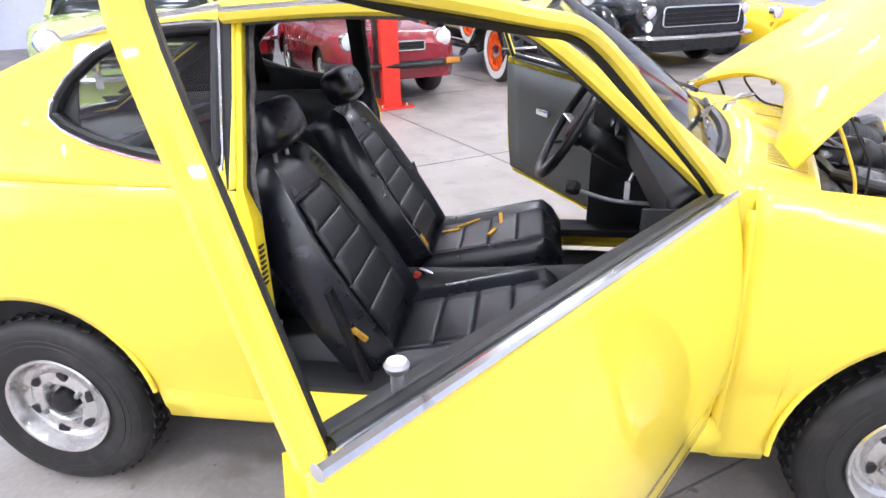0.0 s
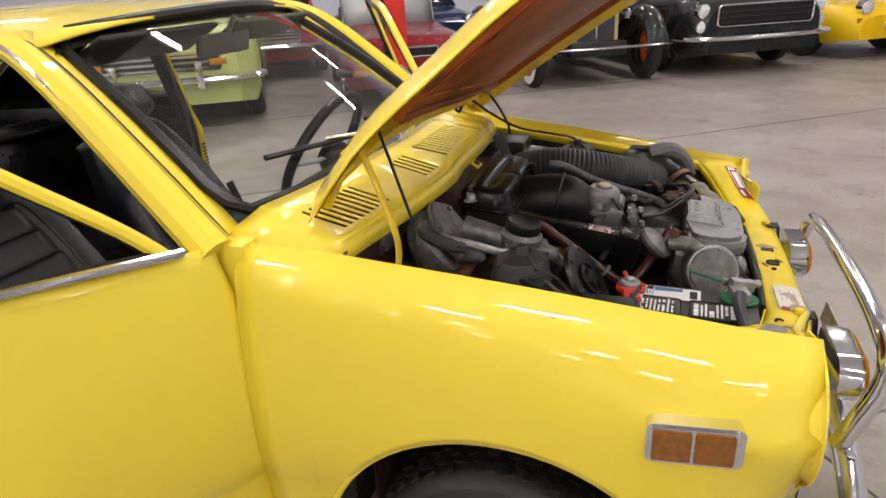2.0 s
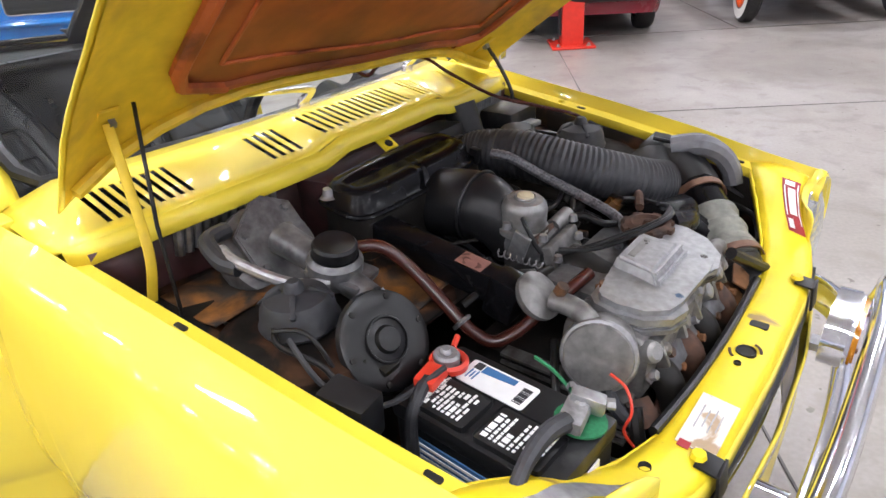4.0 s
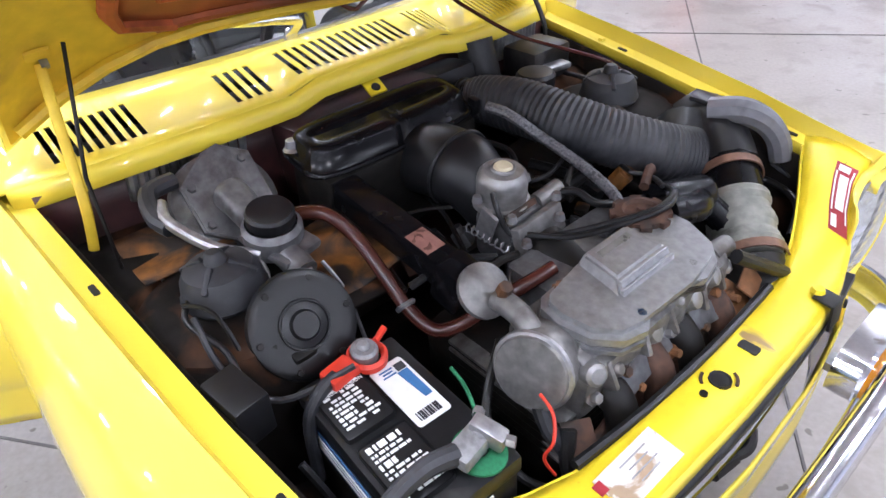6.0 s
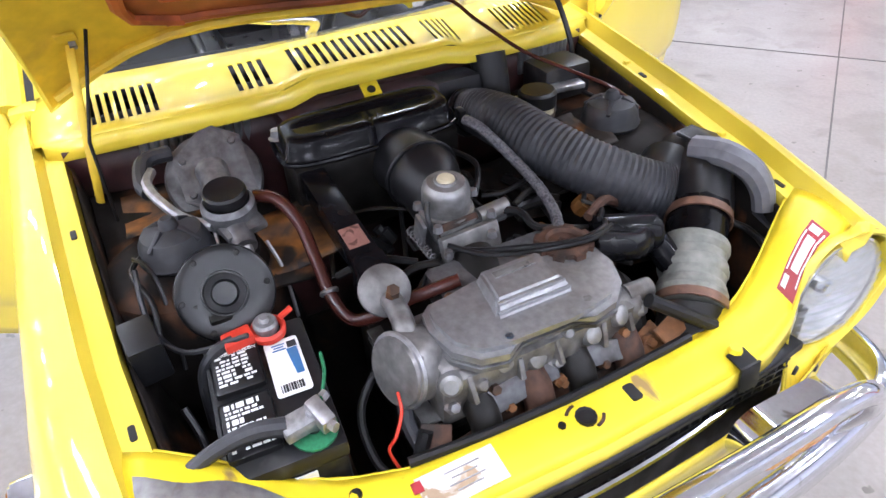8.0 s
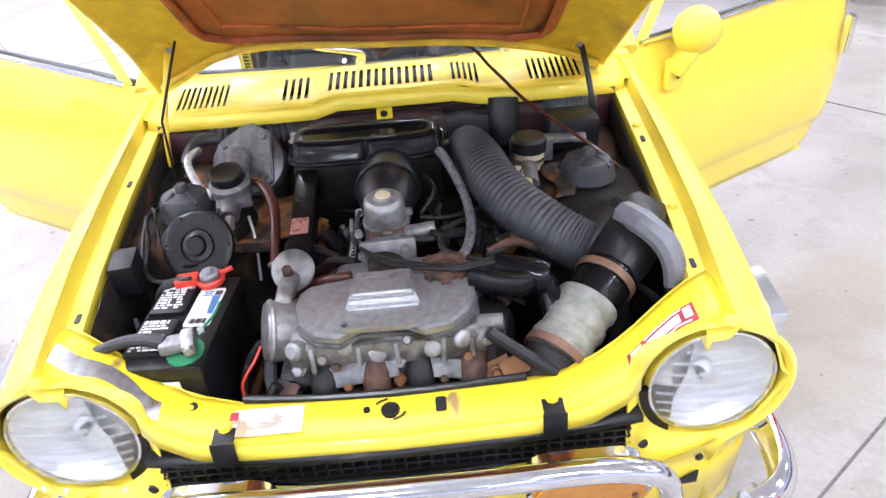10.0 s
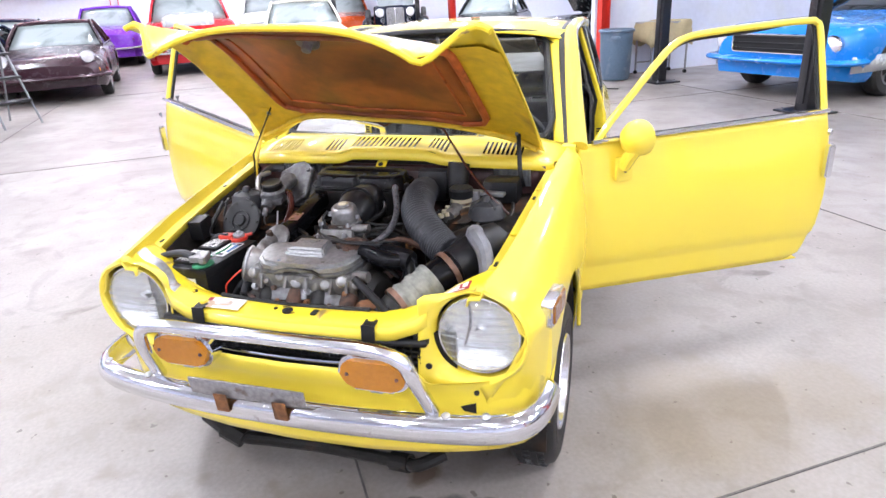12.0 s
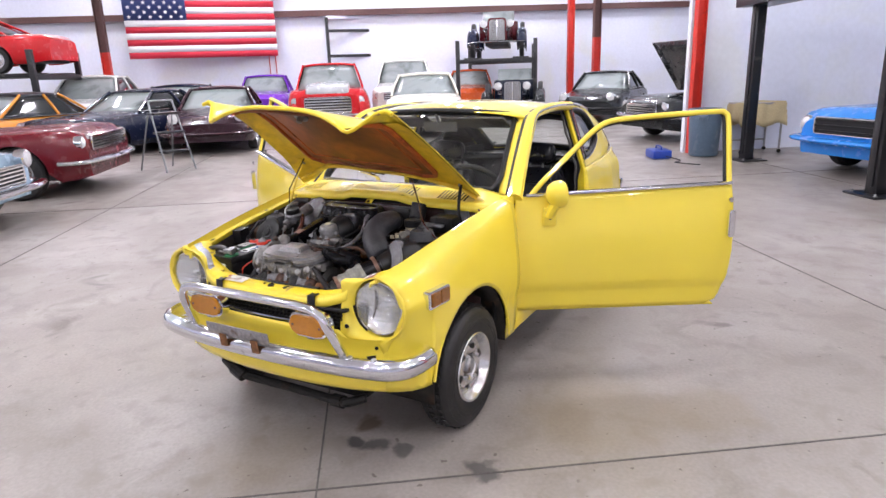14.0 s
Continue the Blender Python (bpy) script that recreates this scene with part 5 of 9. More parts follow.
# ---- inside of the coupe ----
def seat(y, worn):
    """A high-backed bucket seat with fluted panels."""
    root = tagged(new("bucket_seat"), "black vinyl bucket seat with fluted inserts" + (" and torn cushion" if worn else ""))
    root.parent = coupe

    def cushion(u, v):
        # u along from rear to front, v across
        x = -1.245 + 0.50 * u
        w = 0.235 - 0.02 * (1 - u) - 0.03 * max(0.0, u - 0.85) / 0.15
        z = 0.345 + 0.115 * u - 0.05 * max(0.0, u - 0.82) / 0.18 * max(0.0, u - 0.82) / 0.18 * 2
        roll = abs(v)
        z += 0.030 * math.exp(-((roll - 0.80) / 0.14) ** 2) - 0.10 * max(0.0, (roll - 0.88) / 0.12) ** 2
        return Vector((x, y + v * w, z + 0.01))

    part("seat_cushion", sheet(cushion, lin(0, 1, 15), lin(-1, 1, 25)), BLACK_VINYL, root, thick=0.06)
    for k in range(4):
        u0 = 0.08 + 0.200 * k
        part("cushion_flute", sheet(lambda u, v: cushion(u, v) + Vector((0, 0, 0.002 + 0.005 * max(0.0, math.sin(math.pi * (u - u0) / 0.199)) ** 0.35)), lin(u0, u0 + 0.199, 11), lin(-0.60, 0.60, 9)), BLACK_MESH, root, thick=0.012)
    part("cushion_side", tube([cushion(u, 0.97) + Vector((0, 0, -0.005)) for u in lin(0, 1, 12)], 0.005, 6), BLACK_RUBBER, root)
    part("cushion_side", tube([cushion(u, -0.97) + Vector((0, 0, -0.005)) for u in lin(0, 1, 12)], 0.005, 6), BLACK_RUBBER, root)

    def back(u, v):
        x = -1.215 - 0.305 * u
        z = 0.375 + 0.500 * u
        w = curve(u, [(0, 0.225), (0.3, 0.245), (0.6, 0.225), (0.85, 0.175), (1.0, 0.13)])
        roll = abs(v)
        o = 0.034 * math.exp(-((roll - 0.80) / 0.15) ** 2) - 0.09 * max(0.0, (roll - 0.86) / 0.14) ** 2 - 0.03 * max(0.0, (u - 0.9) / 0.1) ** 2
        return Vector((x + o * 0.85, y + v * w, z + o * 0.5))

    part("backrest", sheet(back, lin(0, 1, 17), lin(-1, 1, 25)), BLACK_VINYL, root, thick=0.035)
    for k in range(5):
        u0 = 0.07 + 0.138 * k
        part("back_flute", sheet(lambda u, v: back(u, v) + Vector((0.85, 0, 0.5)) * (0.002 + 0.005 * max(0.0, math.sin(math.pi * (u - u0) / 0.137)) ** 0.35), lin(u0, u0 + 0.137, 11), lin(-0.58 + 0.10 * k / 4, 0.58 - 0.10 * k / 4, 9)), BLACK_MESH, root, thick=0.010)
    part("back_piping", tube(smooth_line([back(0.06, -0.62), back(0.4, -0.64), back(0.74, -0.62), back(0.78, -0.4), back(0.785, 0.0), back(0.78, 0.4), back(0.74, 0.62), back(0.4, 0.64), back(0.06, 0.62)], 5), 0.004, 6), BLACK_RUBBER, root)
    hr = bmesh.new()
    bmesh.ops.create_uvsphere(hr, u_segments=20, v_segments=14, radius=1.0)
    for v in hr.verts:
        c = v.co
        sgn = lambda q, e: math.copysign(abs(q) ** e, q)
        v.co = Vector((sgn(c.x, 0.75) * 0.052, sgn(c.y, 0.55) * 0.118, sgn(c.z, 0.65) * 0.062))
    bmesh.ops.transform(hr, matrix=pose(-1.510, y, 0.938, 0, -24, 0), verts=hr.verts)
    part("headrest", hr, BLACK_VINYL, root)
    for d in (-0.04, 0.04):
        part("headrest_post", tube([(-1.505, y + d, 0.85), (-1.512, y + d, 0.92)], 0.006, 8), STEEL, root)
    s = -1 if y < 0 else 1
    part("recliner", tube(smooth_line([(-1.33, y + 0.245 * s, 0.60), (-1.28, y + 0.25 * s, 0.45), (-1.23, y + 0.25 * s, 0.33), (-1.15, y + 0.245 * s, 0.30)], 4), 0.020, 8, flat=0.5), BLACK_PLASTIC, root)
    part("seat_base", box((0.42, 0.40, 0.09), (-1.0, y, 0.30), bevel=0.02), BLACK_TRIM, root)
    part("seat_rail", box((0.5, 0.03, 0.03), (-1.0, y + 0.17 * s, 0.26)), STEEL, root)
    if worn:
        for u, v, l, r in ((0.30, 0.50, 0.10, 25), (0.55, 0.42, 0.08, 95), (0.18, 0.30, 0.07, 0), (0.5, -0.1, 0.05, 60)):
            q = cushion(u, v)
            part("seat_tear", box((l, 0.014, 0.006), tuple(q + Vector((0, 0, 0.012))), (0, -12, r), 0.002), TAPE, root, "mustard foam showing through a tear")
        q = back(0.10, -0.55)
        part("seat_tear", box((0.012, 0.02, 0.05), tuple(q + Vector((0.015, 0, 0))), (0, -30, 0), 0.003), TAPE, root, "mustard foam showing through a tear")
    else:
        q = back(0.20, -0.93)
        part("seat_tear", box((0.014, 0.012, 0.05), tuple(q + Vector((0.012, -0.004, 0))), (15, -40, 0), 0.003), TAPE, root, "mustard foam showing through a tear")


seat(-0.308, False)
seat(0.308, True)
part("seat_buckle", box((0.05, 0.02, 0.025), (-1.190, -0.020, 0.395), (0, 20, 0), 0.006), CHROME, coupe)
part("buckle_button", box((0.02, 0.018, 0.03), (-1.218, -0.034, 0.390), (0, 20, 0), 0.004), RED_PLASTIC, coupe)
part("seat_belt", tube(smooth_line([(-1.195, -0.015, 0.39), (-1.24, -0.015, 0.32), (-1.27, -0.02, 0.26)], 4), 0.018, 8, flat=0.15), BLACK_TRIM, coupe)
# tunnel, floor mats, rear seat, side trim
part("tunnel", tube(smooth_line([(-0.45, 0, 0.36), (-0.7, 0, 0.33), (-1.2, 0, 0.30), (-1.9, 0, 0.30)], 4), 0.10, 14), BLACK_TRIM, coupe)
part("floor_mat", box((0.55, 0.42, 0.012), (-0.72, -0.30, 0.262), bevel=0.004), BLACK_RUBBER, coupe)
part("floor_mat", box((0.55, 0.42, 0.012), (-0.72, 0.30, 0.262), bevel=0.004), BLACK_RUBBER, coupe)
part("rear_bench", box((0.42, 1.02, 0.14), (-1.86, 0, 0.40), (0, 8, 0), 0.04), BLACK_VINYL, coupe)
part("rear_backrest", box((0.12, 1.02, 0.46), (-2.08, 0, 0.62), (0, -14, 0), 0.04), BLACK_VINYL, coupe)
part("parcel_shelf", sheet(lambda x, k: Vector((x, k * side_y(x, 0.84) * 0.93, 0.830 + 0.01 * math.cos(3 * k))), lin(-2.02, -2.48, 4), lin(-1, 1, 7)), BLACK_TRIM, coupe, thick=0.02)
for side in (1, -1):
    bm = sheet(lambda x, z: Vector((x, (0.598 if z < 0.86 else side_y(x, z) - 0.030) * curve(x, [(-2.5, 0.86), (-2.2, 0.94), (-1.45, 1.0)]), z)), lin(-1.52, -2.48, 8), [0.26, 0.40, 0.6, 0.78, 0.885])
    part("quarter_trim", mirror(bm, side), BLACK_TRIM, coupe, thick=0.008)
    bm = sheet(lambda x, k: Vector((x, side_y(x, 0.9 + 0.3 * k) - 0.022, min(0.91 + 0.30 * k, rear_top(x) - 0.02))), lin(-1.88, -2.36, 6), [0, 0.5, 1])
    part("pillar_trim", mirror(bm, side), BLACK_TRIM, coupe, thick=0.006)
    part("kick_panel", mirror(box((0.36, 0.012, 0.50), (-0.46, 0.575, 0.58), bevel=0.004), side), BLACK_TRIM, coupe)
    part("sun_visor", mirror(box((0.012, 0.36, 0.12), (-0.86, 0.22, 1.172), (0, 62, 0), 0.006), side), PADDING if side > 0 else BLACK_TRIM, coupe)
# dash, column and wheel
def dash_point(t, y):
    q = (y / 0.56) ** 2
    prof = [(-0.400 - 0.10 * q, 0.868), (-0.46 - 0.06 * q, 0.876), (-0.545, 0.866), (-0.580, 0.835), (-0.575, 0.79), (-0.56, 0.72), (-0.50, 0.66), (-0.42, 0.62)]
    i = min(int(t), len(prof) - 2)
    a, b = prof[i], prof[i + 1]
    return Vector((a[0] + (b[0] - a[0]) * (t - i), y, a[1] + (b[1] - a[1]) * (t - i) + (0.022 * math.exp(-((y - 0.27) / 0.16) ** 2) if t >= 1 and t <= 4 else 0)))


part("dashboard", sheet(dash_point, lin(0, 7, 15), lin(-0.56, 0.56, 19)), BLACK_TRIM, coupe, "matt black dashboard", thick=0.02)
part("firewall_inner", box((0.02, 1.12, 0.62), (-0.36, 0, 0.55)), BLACK_TRIM, coupe)
C, D = Vector((-0.745, 0.272, 0.815)), Vector((-0.86, 0, 0.50)).normalized()
ax = axis(C, D)
sw = part("steering_wheel", tube([ax @ Vector((0.185 * math.cos(t), 0.185 * math.sin(t), 0)) for t in lin(0, 2 * math.pi * 39 / 40, 40)], 0.0145, 10, closed=True), BLACK_RUBBER, coupe, "black padded steering wheel")
part("wheel_hub", lathe([(0.0, 0.0), (0.04, -0.005), (0.055, -0.03), (0.05, -0.06), (0.0, -0.06)], 20, ax), BLACK_PLASTIC, sw)
for a in (0.0, 180.0, 270.0):
    d = Vector((math.cos(radians(a)), math.sin(radians(a)), 0))
    part("wheel_spoke", tube([ax @ (d * 0.03 + Vector((0, 0, -0.03))), ax @ (d * 0.10 + Vector((0, 0, -0.022))), ax @ (d * 0.18)], 0.014, 8, flat=0.4), STEEL, sw)
part("steering_column", tube([ax @ Vector((0, 0, -0.05)), ax @ Vector((0, 0, -0.22))], 0.042, 14), BLACK_PLASTIC, coupe)
for y in (-0.09, 0.09):
    part("column_stalk", tube([C + Vector((0.10, 0, -0.06)), C + Vector((0.08, y, -0.05)), C + Vector((0.06, y * 2.0, -0.04))], 0.007, 8), BLACK_PLASTIC, coupe)
key = part("ignition_key", tube([(-0.545, 0.155, 0.69), (-0.558, 0.150, 0.655)], 0.006, 8), STEEL, coupe)
part("key_tag", box((0.006, 0.03, 0.06), (-0.560, 0.150, 0.630), (0, 0, 20), 0.003), WHITE_LABEL, key, "white hanging key tag")
part("gear_lever", tube(smooth_line([(-0.50, 0.06, 0.62), (-0.62, 0.06, 0.63), (-0.72, 0.06, 0.66)], 4), 0.007, 8), STEEL, coupe)
part("gear_knob", lathe([(0.0, 0.028), (0.020, 0.022), (0.026, 0.0), (0.018, -0.02), (0.0, -0.024)], 16, axis((-0.735, 0.06, 0.668), (-1, 0, 0.3))), BLACK_PLASTIC, coupe)
part("gauge_pod", lathe([(0.045, 0.0), (0.050, 0.01), (0.050, -0.05), (0.0, -0.05)], 24, axis((-0.585, 0.33, 0.845), (-1, 0, 0.2))), BLACK_PLASTIC, coupe)
part("gauge_pod", lathe([(0.045, 0.0), (0.050, 0.01), (0.050, -0.05), (0.0, -0.05)], 24, axis((-0.585, 0.21, 0.845), (-1, 0, 0.2))), BLACK_PLASTIC, coupe)
mir = part("rear_view_mirror", box((0.020, 0.20, 0.055), (-0.845, 0.02, 1.150), (0, 12, 0), 0.010), PADDING, coupe, "pale rear-view mirror under the roof")
part("mirror_stalk", tube([(-0.80, 0.02, 1.215), (-0.835, 0.02, 1.165)], 0.007, 8), STEEL, mir)

# ---- engine bay ----
part("bay_firewall", sheet(lambda z, y: Vector((-0.262 - 0.02 * (y / 0.5) ** 2 + (0.012 if z < 0.7 else 0), y, z)), [0.30, 0.45, 0.60, 0.72, 0.80, 0.852], lin(-0.52, 0.52, 15)), FIREWALL, coupe, "dull oxblood firewall", thick=0.006)
for side in (1, -1):
    def tub(x, k):
        yi, zt = edge_y(x) - 0.041, edge_z(x) - 0.046
        return [Vector((x, yi, zt)), Vector((x, yi - 0.004, zt - 0.08)), Vector((x, yi - 0.03, zt - 0.18)), Vector((x, yi - 0.06, 0.42)), Vector((x, yi - 0.10, 0.30))][k]
    part("inner_fender", mirror(sheet(tub, lin(-0.30, 0.42, 14), range(5)), side), RUST_BAY, coupe, "rusty black inner fender", thick=0.004)
    for x in (-0.12, 0.16) if side > 0 else ():
        part("fender_bolt", lathe([(0.0, 0.005), (0.006, 0.005), (0.009, 0.0)], 8, Matrix.Translation((x, edge_y(x) - 0.024, edge_z(x) - 0.0275))), YELLOW_WORN, coupe)
    for x in (-0.066, 0.30):
        part("gutter_slot", mirror(prism(rounded(0.022, 0.008, 0.003), 0.002, pose(x, edge_y(x) - 0.024, edge_z(x) - 0.0285, 0, 5, -4)), side), BLACK_TRIM, coupe)
    # suspension tower, ledge and cap
    sy = 0.392 * side
    part("suspension_tower", lathe([(0.16, -0.22), (0.135, -0.06), (0.115, -0.018), (0.09, -0.008), (0.0, -0.004)], 28, Matrix.Translation((-0.002, sy, 0.775))), RUST_BAY, coupe, "rusty suspension tower")
    bm = sheet(lambda x, k: Vector((x, (edge_y(x) - 0.05) - 0.27 * k, 0.752 - 0.02 * k + (0.015 if x < -0.12 else 0))), lin(-0.27, 0.10, 8), [0, 0.4, 0.8, 1.0])
    part("tower_ledge", mirror(bm, side), RUST_BAY, coupe, thick=0.006)
    cap = part("strut_cap", lathe([(0.052, 0.0), (0.055, 0.006), (0.052, 0.012), (0.049, 0.030), (0.042, 0.042), (0.024, 0.048), (0.014, 0.050), (0.012, 0.060), (0.008, 0.064), (0.0, 0.064)], 28, Matrix.Translation((-0.002, sy, 0.772))), GREY_RUBBER, coupe, "dusty rubber suspension cap")
    for a in range(4):
        part("cap_rib", box((0.036, 0.008, 0.024), (0, 0, 0), bevel=0.003), GREY_RUBBER, cap).matrix_basis = Matrix.Translation((-0.002, sy, 0.808)) @ Matrix.Rotation(radians(45 + 90 * a), 4, "Z") @ pose(0.029, 0, 0, 0, 30, 0)
part("rust_patch", sheet(lambda x, y: Vector((x, y + 0.008 * math.sin(40 * x), 0.742 + 0.006 * math.sin(30 * y) - 0.10 * max(0, -y - 0.30) * 0)), lin(-0.10, 0.075, 9), lin(-0.30, -0.155, 7)), RUST_ORANGE, coupe, "flaking orange rust on the bay floor", thick=0.004)
part("rust_patch", sheet(lambda x, y: Vector((x, y, 0.735 + 0.006 * math.sin(30 * y))), lin(-0.06, 0.10, 7), lin(0.10, 0.29, 7)), RUST_BAY, coupe, thick=0.004)
part("rust_patch", sheet(lambda x, y: Vector((x, y, 0.764 + 0.004 * math.sin(50 * x))), lin(-0.24, -0.10, 5), lin(-0.46, -0.33, 5)), RUST_ORANGE, coupe, "flaking orange rust on the bay floor", thick=0.003)
part("rust_patch", sheet(lambda x, y: Vector((x, y + 0.010 * math.sin(45 * x), 0.777 + 0.003 * math.sin(60 * y))), lin(-0.065, 0.075, 8), lin(0.315, 0.352, 4)), RUST_ORANGE, coupe, "flaking orange rust on the bay floor", thick=0.003)
part("bay_floor", box((0.68, 0.86, 0.02), (0.10, 0, 0.36)), GREASE, coupe)
part("radiator_panel", box((0.012, 0.84, 0.28), (0.440, 0, 0.50)), GREASE, coupe)
for k in range(12):
    part("insulation_fold", tube([(-0.268, -0.40 + 0.016 * k, 0.80), (-0.262, -0.395 + 0.016 * k, 0.845)], 0.008, 8), FOIL, coupe)
    part("insulation_fold", tube([(-0.268, 0.36 + 0.010 * k, 0.79), (-0.262, 0.36 + 0.010 * k, 0.845)], 0.006, 8), FOIL, coupe)
part("heater_box", box((0.09, 0.30, 0.13), (-0.215, -0.02, 0.785), (0, -6, 0), 0.012), FIREWALL, coupe)
part("heater_box", box((0.08, 0.12, 0.10), (-0.215, 0.165, 0.80), (0, -6, 0), 0.02), BLACK_PLASTIC, coupe)
part("heater_spigot", tube(smooth_line([(-0.22, 0.255, 0.87), (-0.20, 0.252, 0.82), (-0.19, 0.25, 0.78)], 4), 0.036, 16), BLACK_PLASTIC, coupe)
part("wiper_motor", box((0.09, 0.11, 0.07), (-0.19, 0.40, 0.80), (0, 0, 0), 0.012), BLACK_PLASTIC, coupe)

# brake booster and master cylinder
booster = part("brake_booster", lathe([(0.0, -0.05), (0.060, -0.05), (0.078, -0.03), (0.080, -0.008), (0.076, 0.004), (0.050, 0.012), (0.0, 0.016)], 36, axis((-0.168, -0.304, 0.794), (0.74, 0.0, 0.67))), GREY_CAST, coupe, "grey brake booster with oily master cylinder")
plate_pts = [(-0.052, -0.056), (0.052, -0.056), (0.078, -0.018), (0.074, 0.006), (0.036, 0.058), (-0.036, 0.058), (-0.074, 0.006), (-0.078, -0.018)]
part("booster_plate", prism(plate_pts, 0.012, axis((-0.155, -0.302, 0.806), (0.74, 0, 0.67), 90), 0.003), GREY_CAST, booster)
for a, b in ((-0.044, -0.040), (0.044, -0.040), (0.029, 0.044), (-0.029, 0.044)):
    q = axis((-0.155, -0.302, 0.806), (0.74, 0, 0.67), 90) @ Vector((a, b, 0.012))
    part("booster_bolt", lathe([(0.0, 0.006), (0.006, 0.006), (0.007, 0.0)], 6, axis(q, (0.74, 0, 0.67))), GREY_CAST, booster)
part("master_cylinder", tube(smooth_line([(-0.13, -0.308, 0.826), (-0.08, -0.307, 0.815), (0.0, -0.305, 0.792), (0.045, -0.302, 0.778)], 4), lambda t: 0.026 - 0.008 * t, 14), GREY_CAST, booster)
res = part("brake_reservoir", lathe([(0.034, -0.040), (0.040, -0.022), (0.040, -0.004), (0.034, 0.004)], 26, axis((-0.018, -0.305, 0.826), (0.18, 0, 1))), GREY_CAST, booster)
part("reservoir_cap", lathe([(0.030, 0.002), (0.032, 0.005), (0.032, 0.020), (0.029, 0.024), (0.024, 0.022), (0.0, 0.020)], 28, axis((-0.018, -0.305, 0.826), (0.18, 0, 1))), BLACK_PLASTIC, booster, "ribbed black reservoir cap")
part("reservoir_flange", box((0.088, 0.066, 0.014), (-0.012, -0.302, 0.800), (0, 12, 15), 0.006), GREY_CAST, booster)
part("vacuum_pipe", tube(smooth_line([(-0.15, -0.395, 0.84), (-0.10, -0.405, 0.838), (-0.04, -0.375, 0.812), (0.0, -0.335, 0.802)], 5), 0.008, 10), STEEL, booster)
part("vacuum_hose", tube(smooth_line([(-0.19, -0.36, 0.845), (-0.175, -0.40, 0.848), (-0.13, -0.412, 0.835), (-0.10, -0.405, 0.83)], 5), 0.013, 10), GREY_RUBBER, booster)
for pts in ([(0.045, -0.30, 0.775), (0.07, -0.297, 0.75), (0.06, -0.29, 0.70)], [(-0.02, -0.335, 0.80), (0.01, -0.345, 0.76), (-0.06, -0.42, 0.76), (-0.16, -0.44, 0.74)], [(0.03, -0.27, 0.77), (0.06, -0.26, 0.73), (0.09, -0.26, 0.66)]):
    part("brake_line", tube(smooth_line(pts, 5), 0.003, 6), STEEL, booster)
part("line_nut", lathe([(0.0, 0.012), (0.009, 0.012), (0.009, -0.012), (0, -0.012)], 6, axis((0.052, -0.301, 0.772), (0.6, 0, -0.7))), ALLOY, booster)

# horn, relay box
horn = part("horn", lathe([(0.0, 0.014), (0.016, 0.014), (0.019, 0.008), (0.042, 0.004), (0.056, 0.008), (0.066, 0.005), (0.068, -0.003), (0.05, -0.016), (0.026, -0.045), (0.0, -0.047)], 32, axis((0.108, -0.349, 0.760), (0.80, -0.06, 0.55))), HORN_BLACK, coupe, "round black disc horn")
for r in (0.030,):
    part("horn_ring", tube([axis((0.108, -0.349, 0.760), (0.80, -0.06, 0.55)) @ Vector((r * math.cos(t), r * math.sin(t), 0.008)) for t in lin(0, 2 * math.pi * 23 / 24, 24)], 0.002, 6, closed=True), HORN_BLACK, horn)
for k in range(6):
    q = axis((0.108, -0.349, 0.760), (0.80, -0.06, 0.55)) @ Vector((0.057 * math.cos(k * 1.047), 0.057 * math.sin(k * 1.047), 0.006))
    part("horn_screw", lathe([(0.0, 0.004), (0.004, 0.003), (0.005, 0.0)], 8, axis(q, (0.80, -0.06, 0.55))), GREASE, horn)
part("horn_bracket", box((0.05, 0.03, 0.10), (0.095, -0.365, 0.70), (0, 20, 0), 0.004), GREASE, horn)
part("relay_box", box((0.065, 0.042, 0.060), (0.160, -0.462, 0.752), (0, 4, 8), 0.005), BLACK_PLASTIC, coupe)
for pts, r, m in (([(0.05, -0.45, 0.80), (0.11, -0.452, 0.755), (0.17, -0.42, 0.735), (0.20, -0.34, 0.752)], 0.004, GREY_RUBBER), ([(0.02, -0.45, 0.80), (0.06, -0.43, 0.80), (0.10, -0.425, 0.75), (0.14, -0.43, 0.68)], 0.003, BLACK_RUBBER), ([(0.23, -0.44, 0.70), (0.27, -0.43, 0.66), (0.33, -0.44, 0.66), (0.38, -0.42, 0.69)], 0.005, BLACK_RUBBER), ([(0.36, -0.42, 0.66), (0.40, -0.39, 0.69), (0.42, -0.30, 0.66)], 0.006, BLACK_RUBBER)):
    part("wire", tube(smooth_line(pts, 6), r, 6), m, coupe)

# battery
bat = tagged(new("battery"), "black car battery with white labels and clamped cables")
bat.parent = coupe
bat.matrix_basis = pose(0.279, -0.339, 0.727, 0, 0, -3) @ Matrix.Diagonal((0.965, 0.86, 1, 1))
part("case", box((0.235, 0.150, 0.19), (0, 0, -0.105), bevel=0.008), BLACK_PLASTIC, bat)
part("lid", box((0.240, 0.156, 0.026), (0, 0, -0.014), bevel=0.006), BLACK_PLASTIC, bat)
for x in (-0.055, 0.050):
    part("cell_cover", box((0.092, 0.072, 0.008), (x, -0.034, 0.003), bevel=0.008), BLACK_PLASTIC, bat)
part("white_sticker", prism(rounded(0.104, 0.051, 0.005), 0.0012, pose(-0.0285, 0.035, 0.0005)), WHITE_LABEL, bat, "white battery label with barcode")
part("label_stripe", prism(((-0.028, -0.008), (0.022, -0.003), (0.022, 0.008), (-0.028, 0.008)), 0.0008, pose(-0.030, 0.048, 0.0018)), BLUE_PRINT, bat)
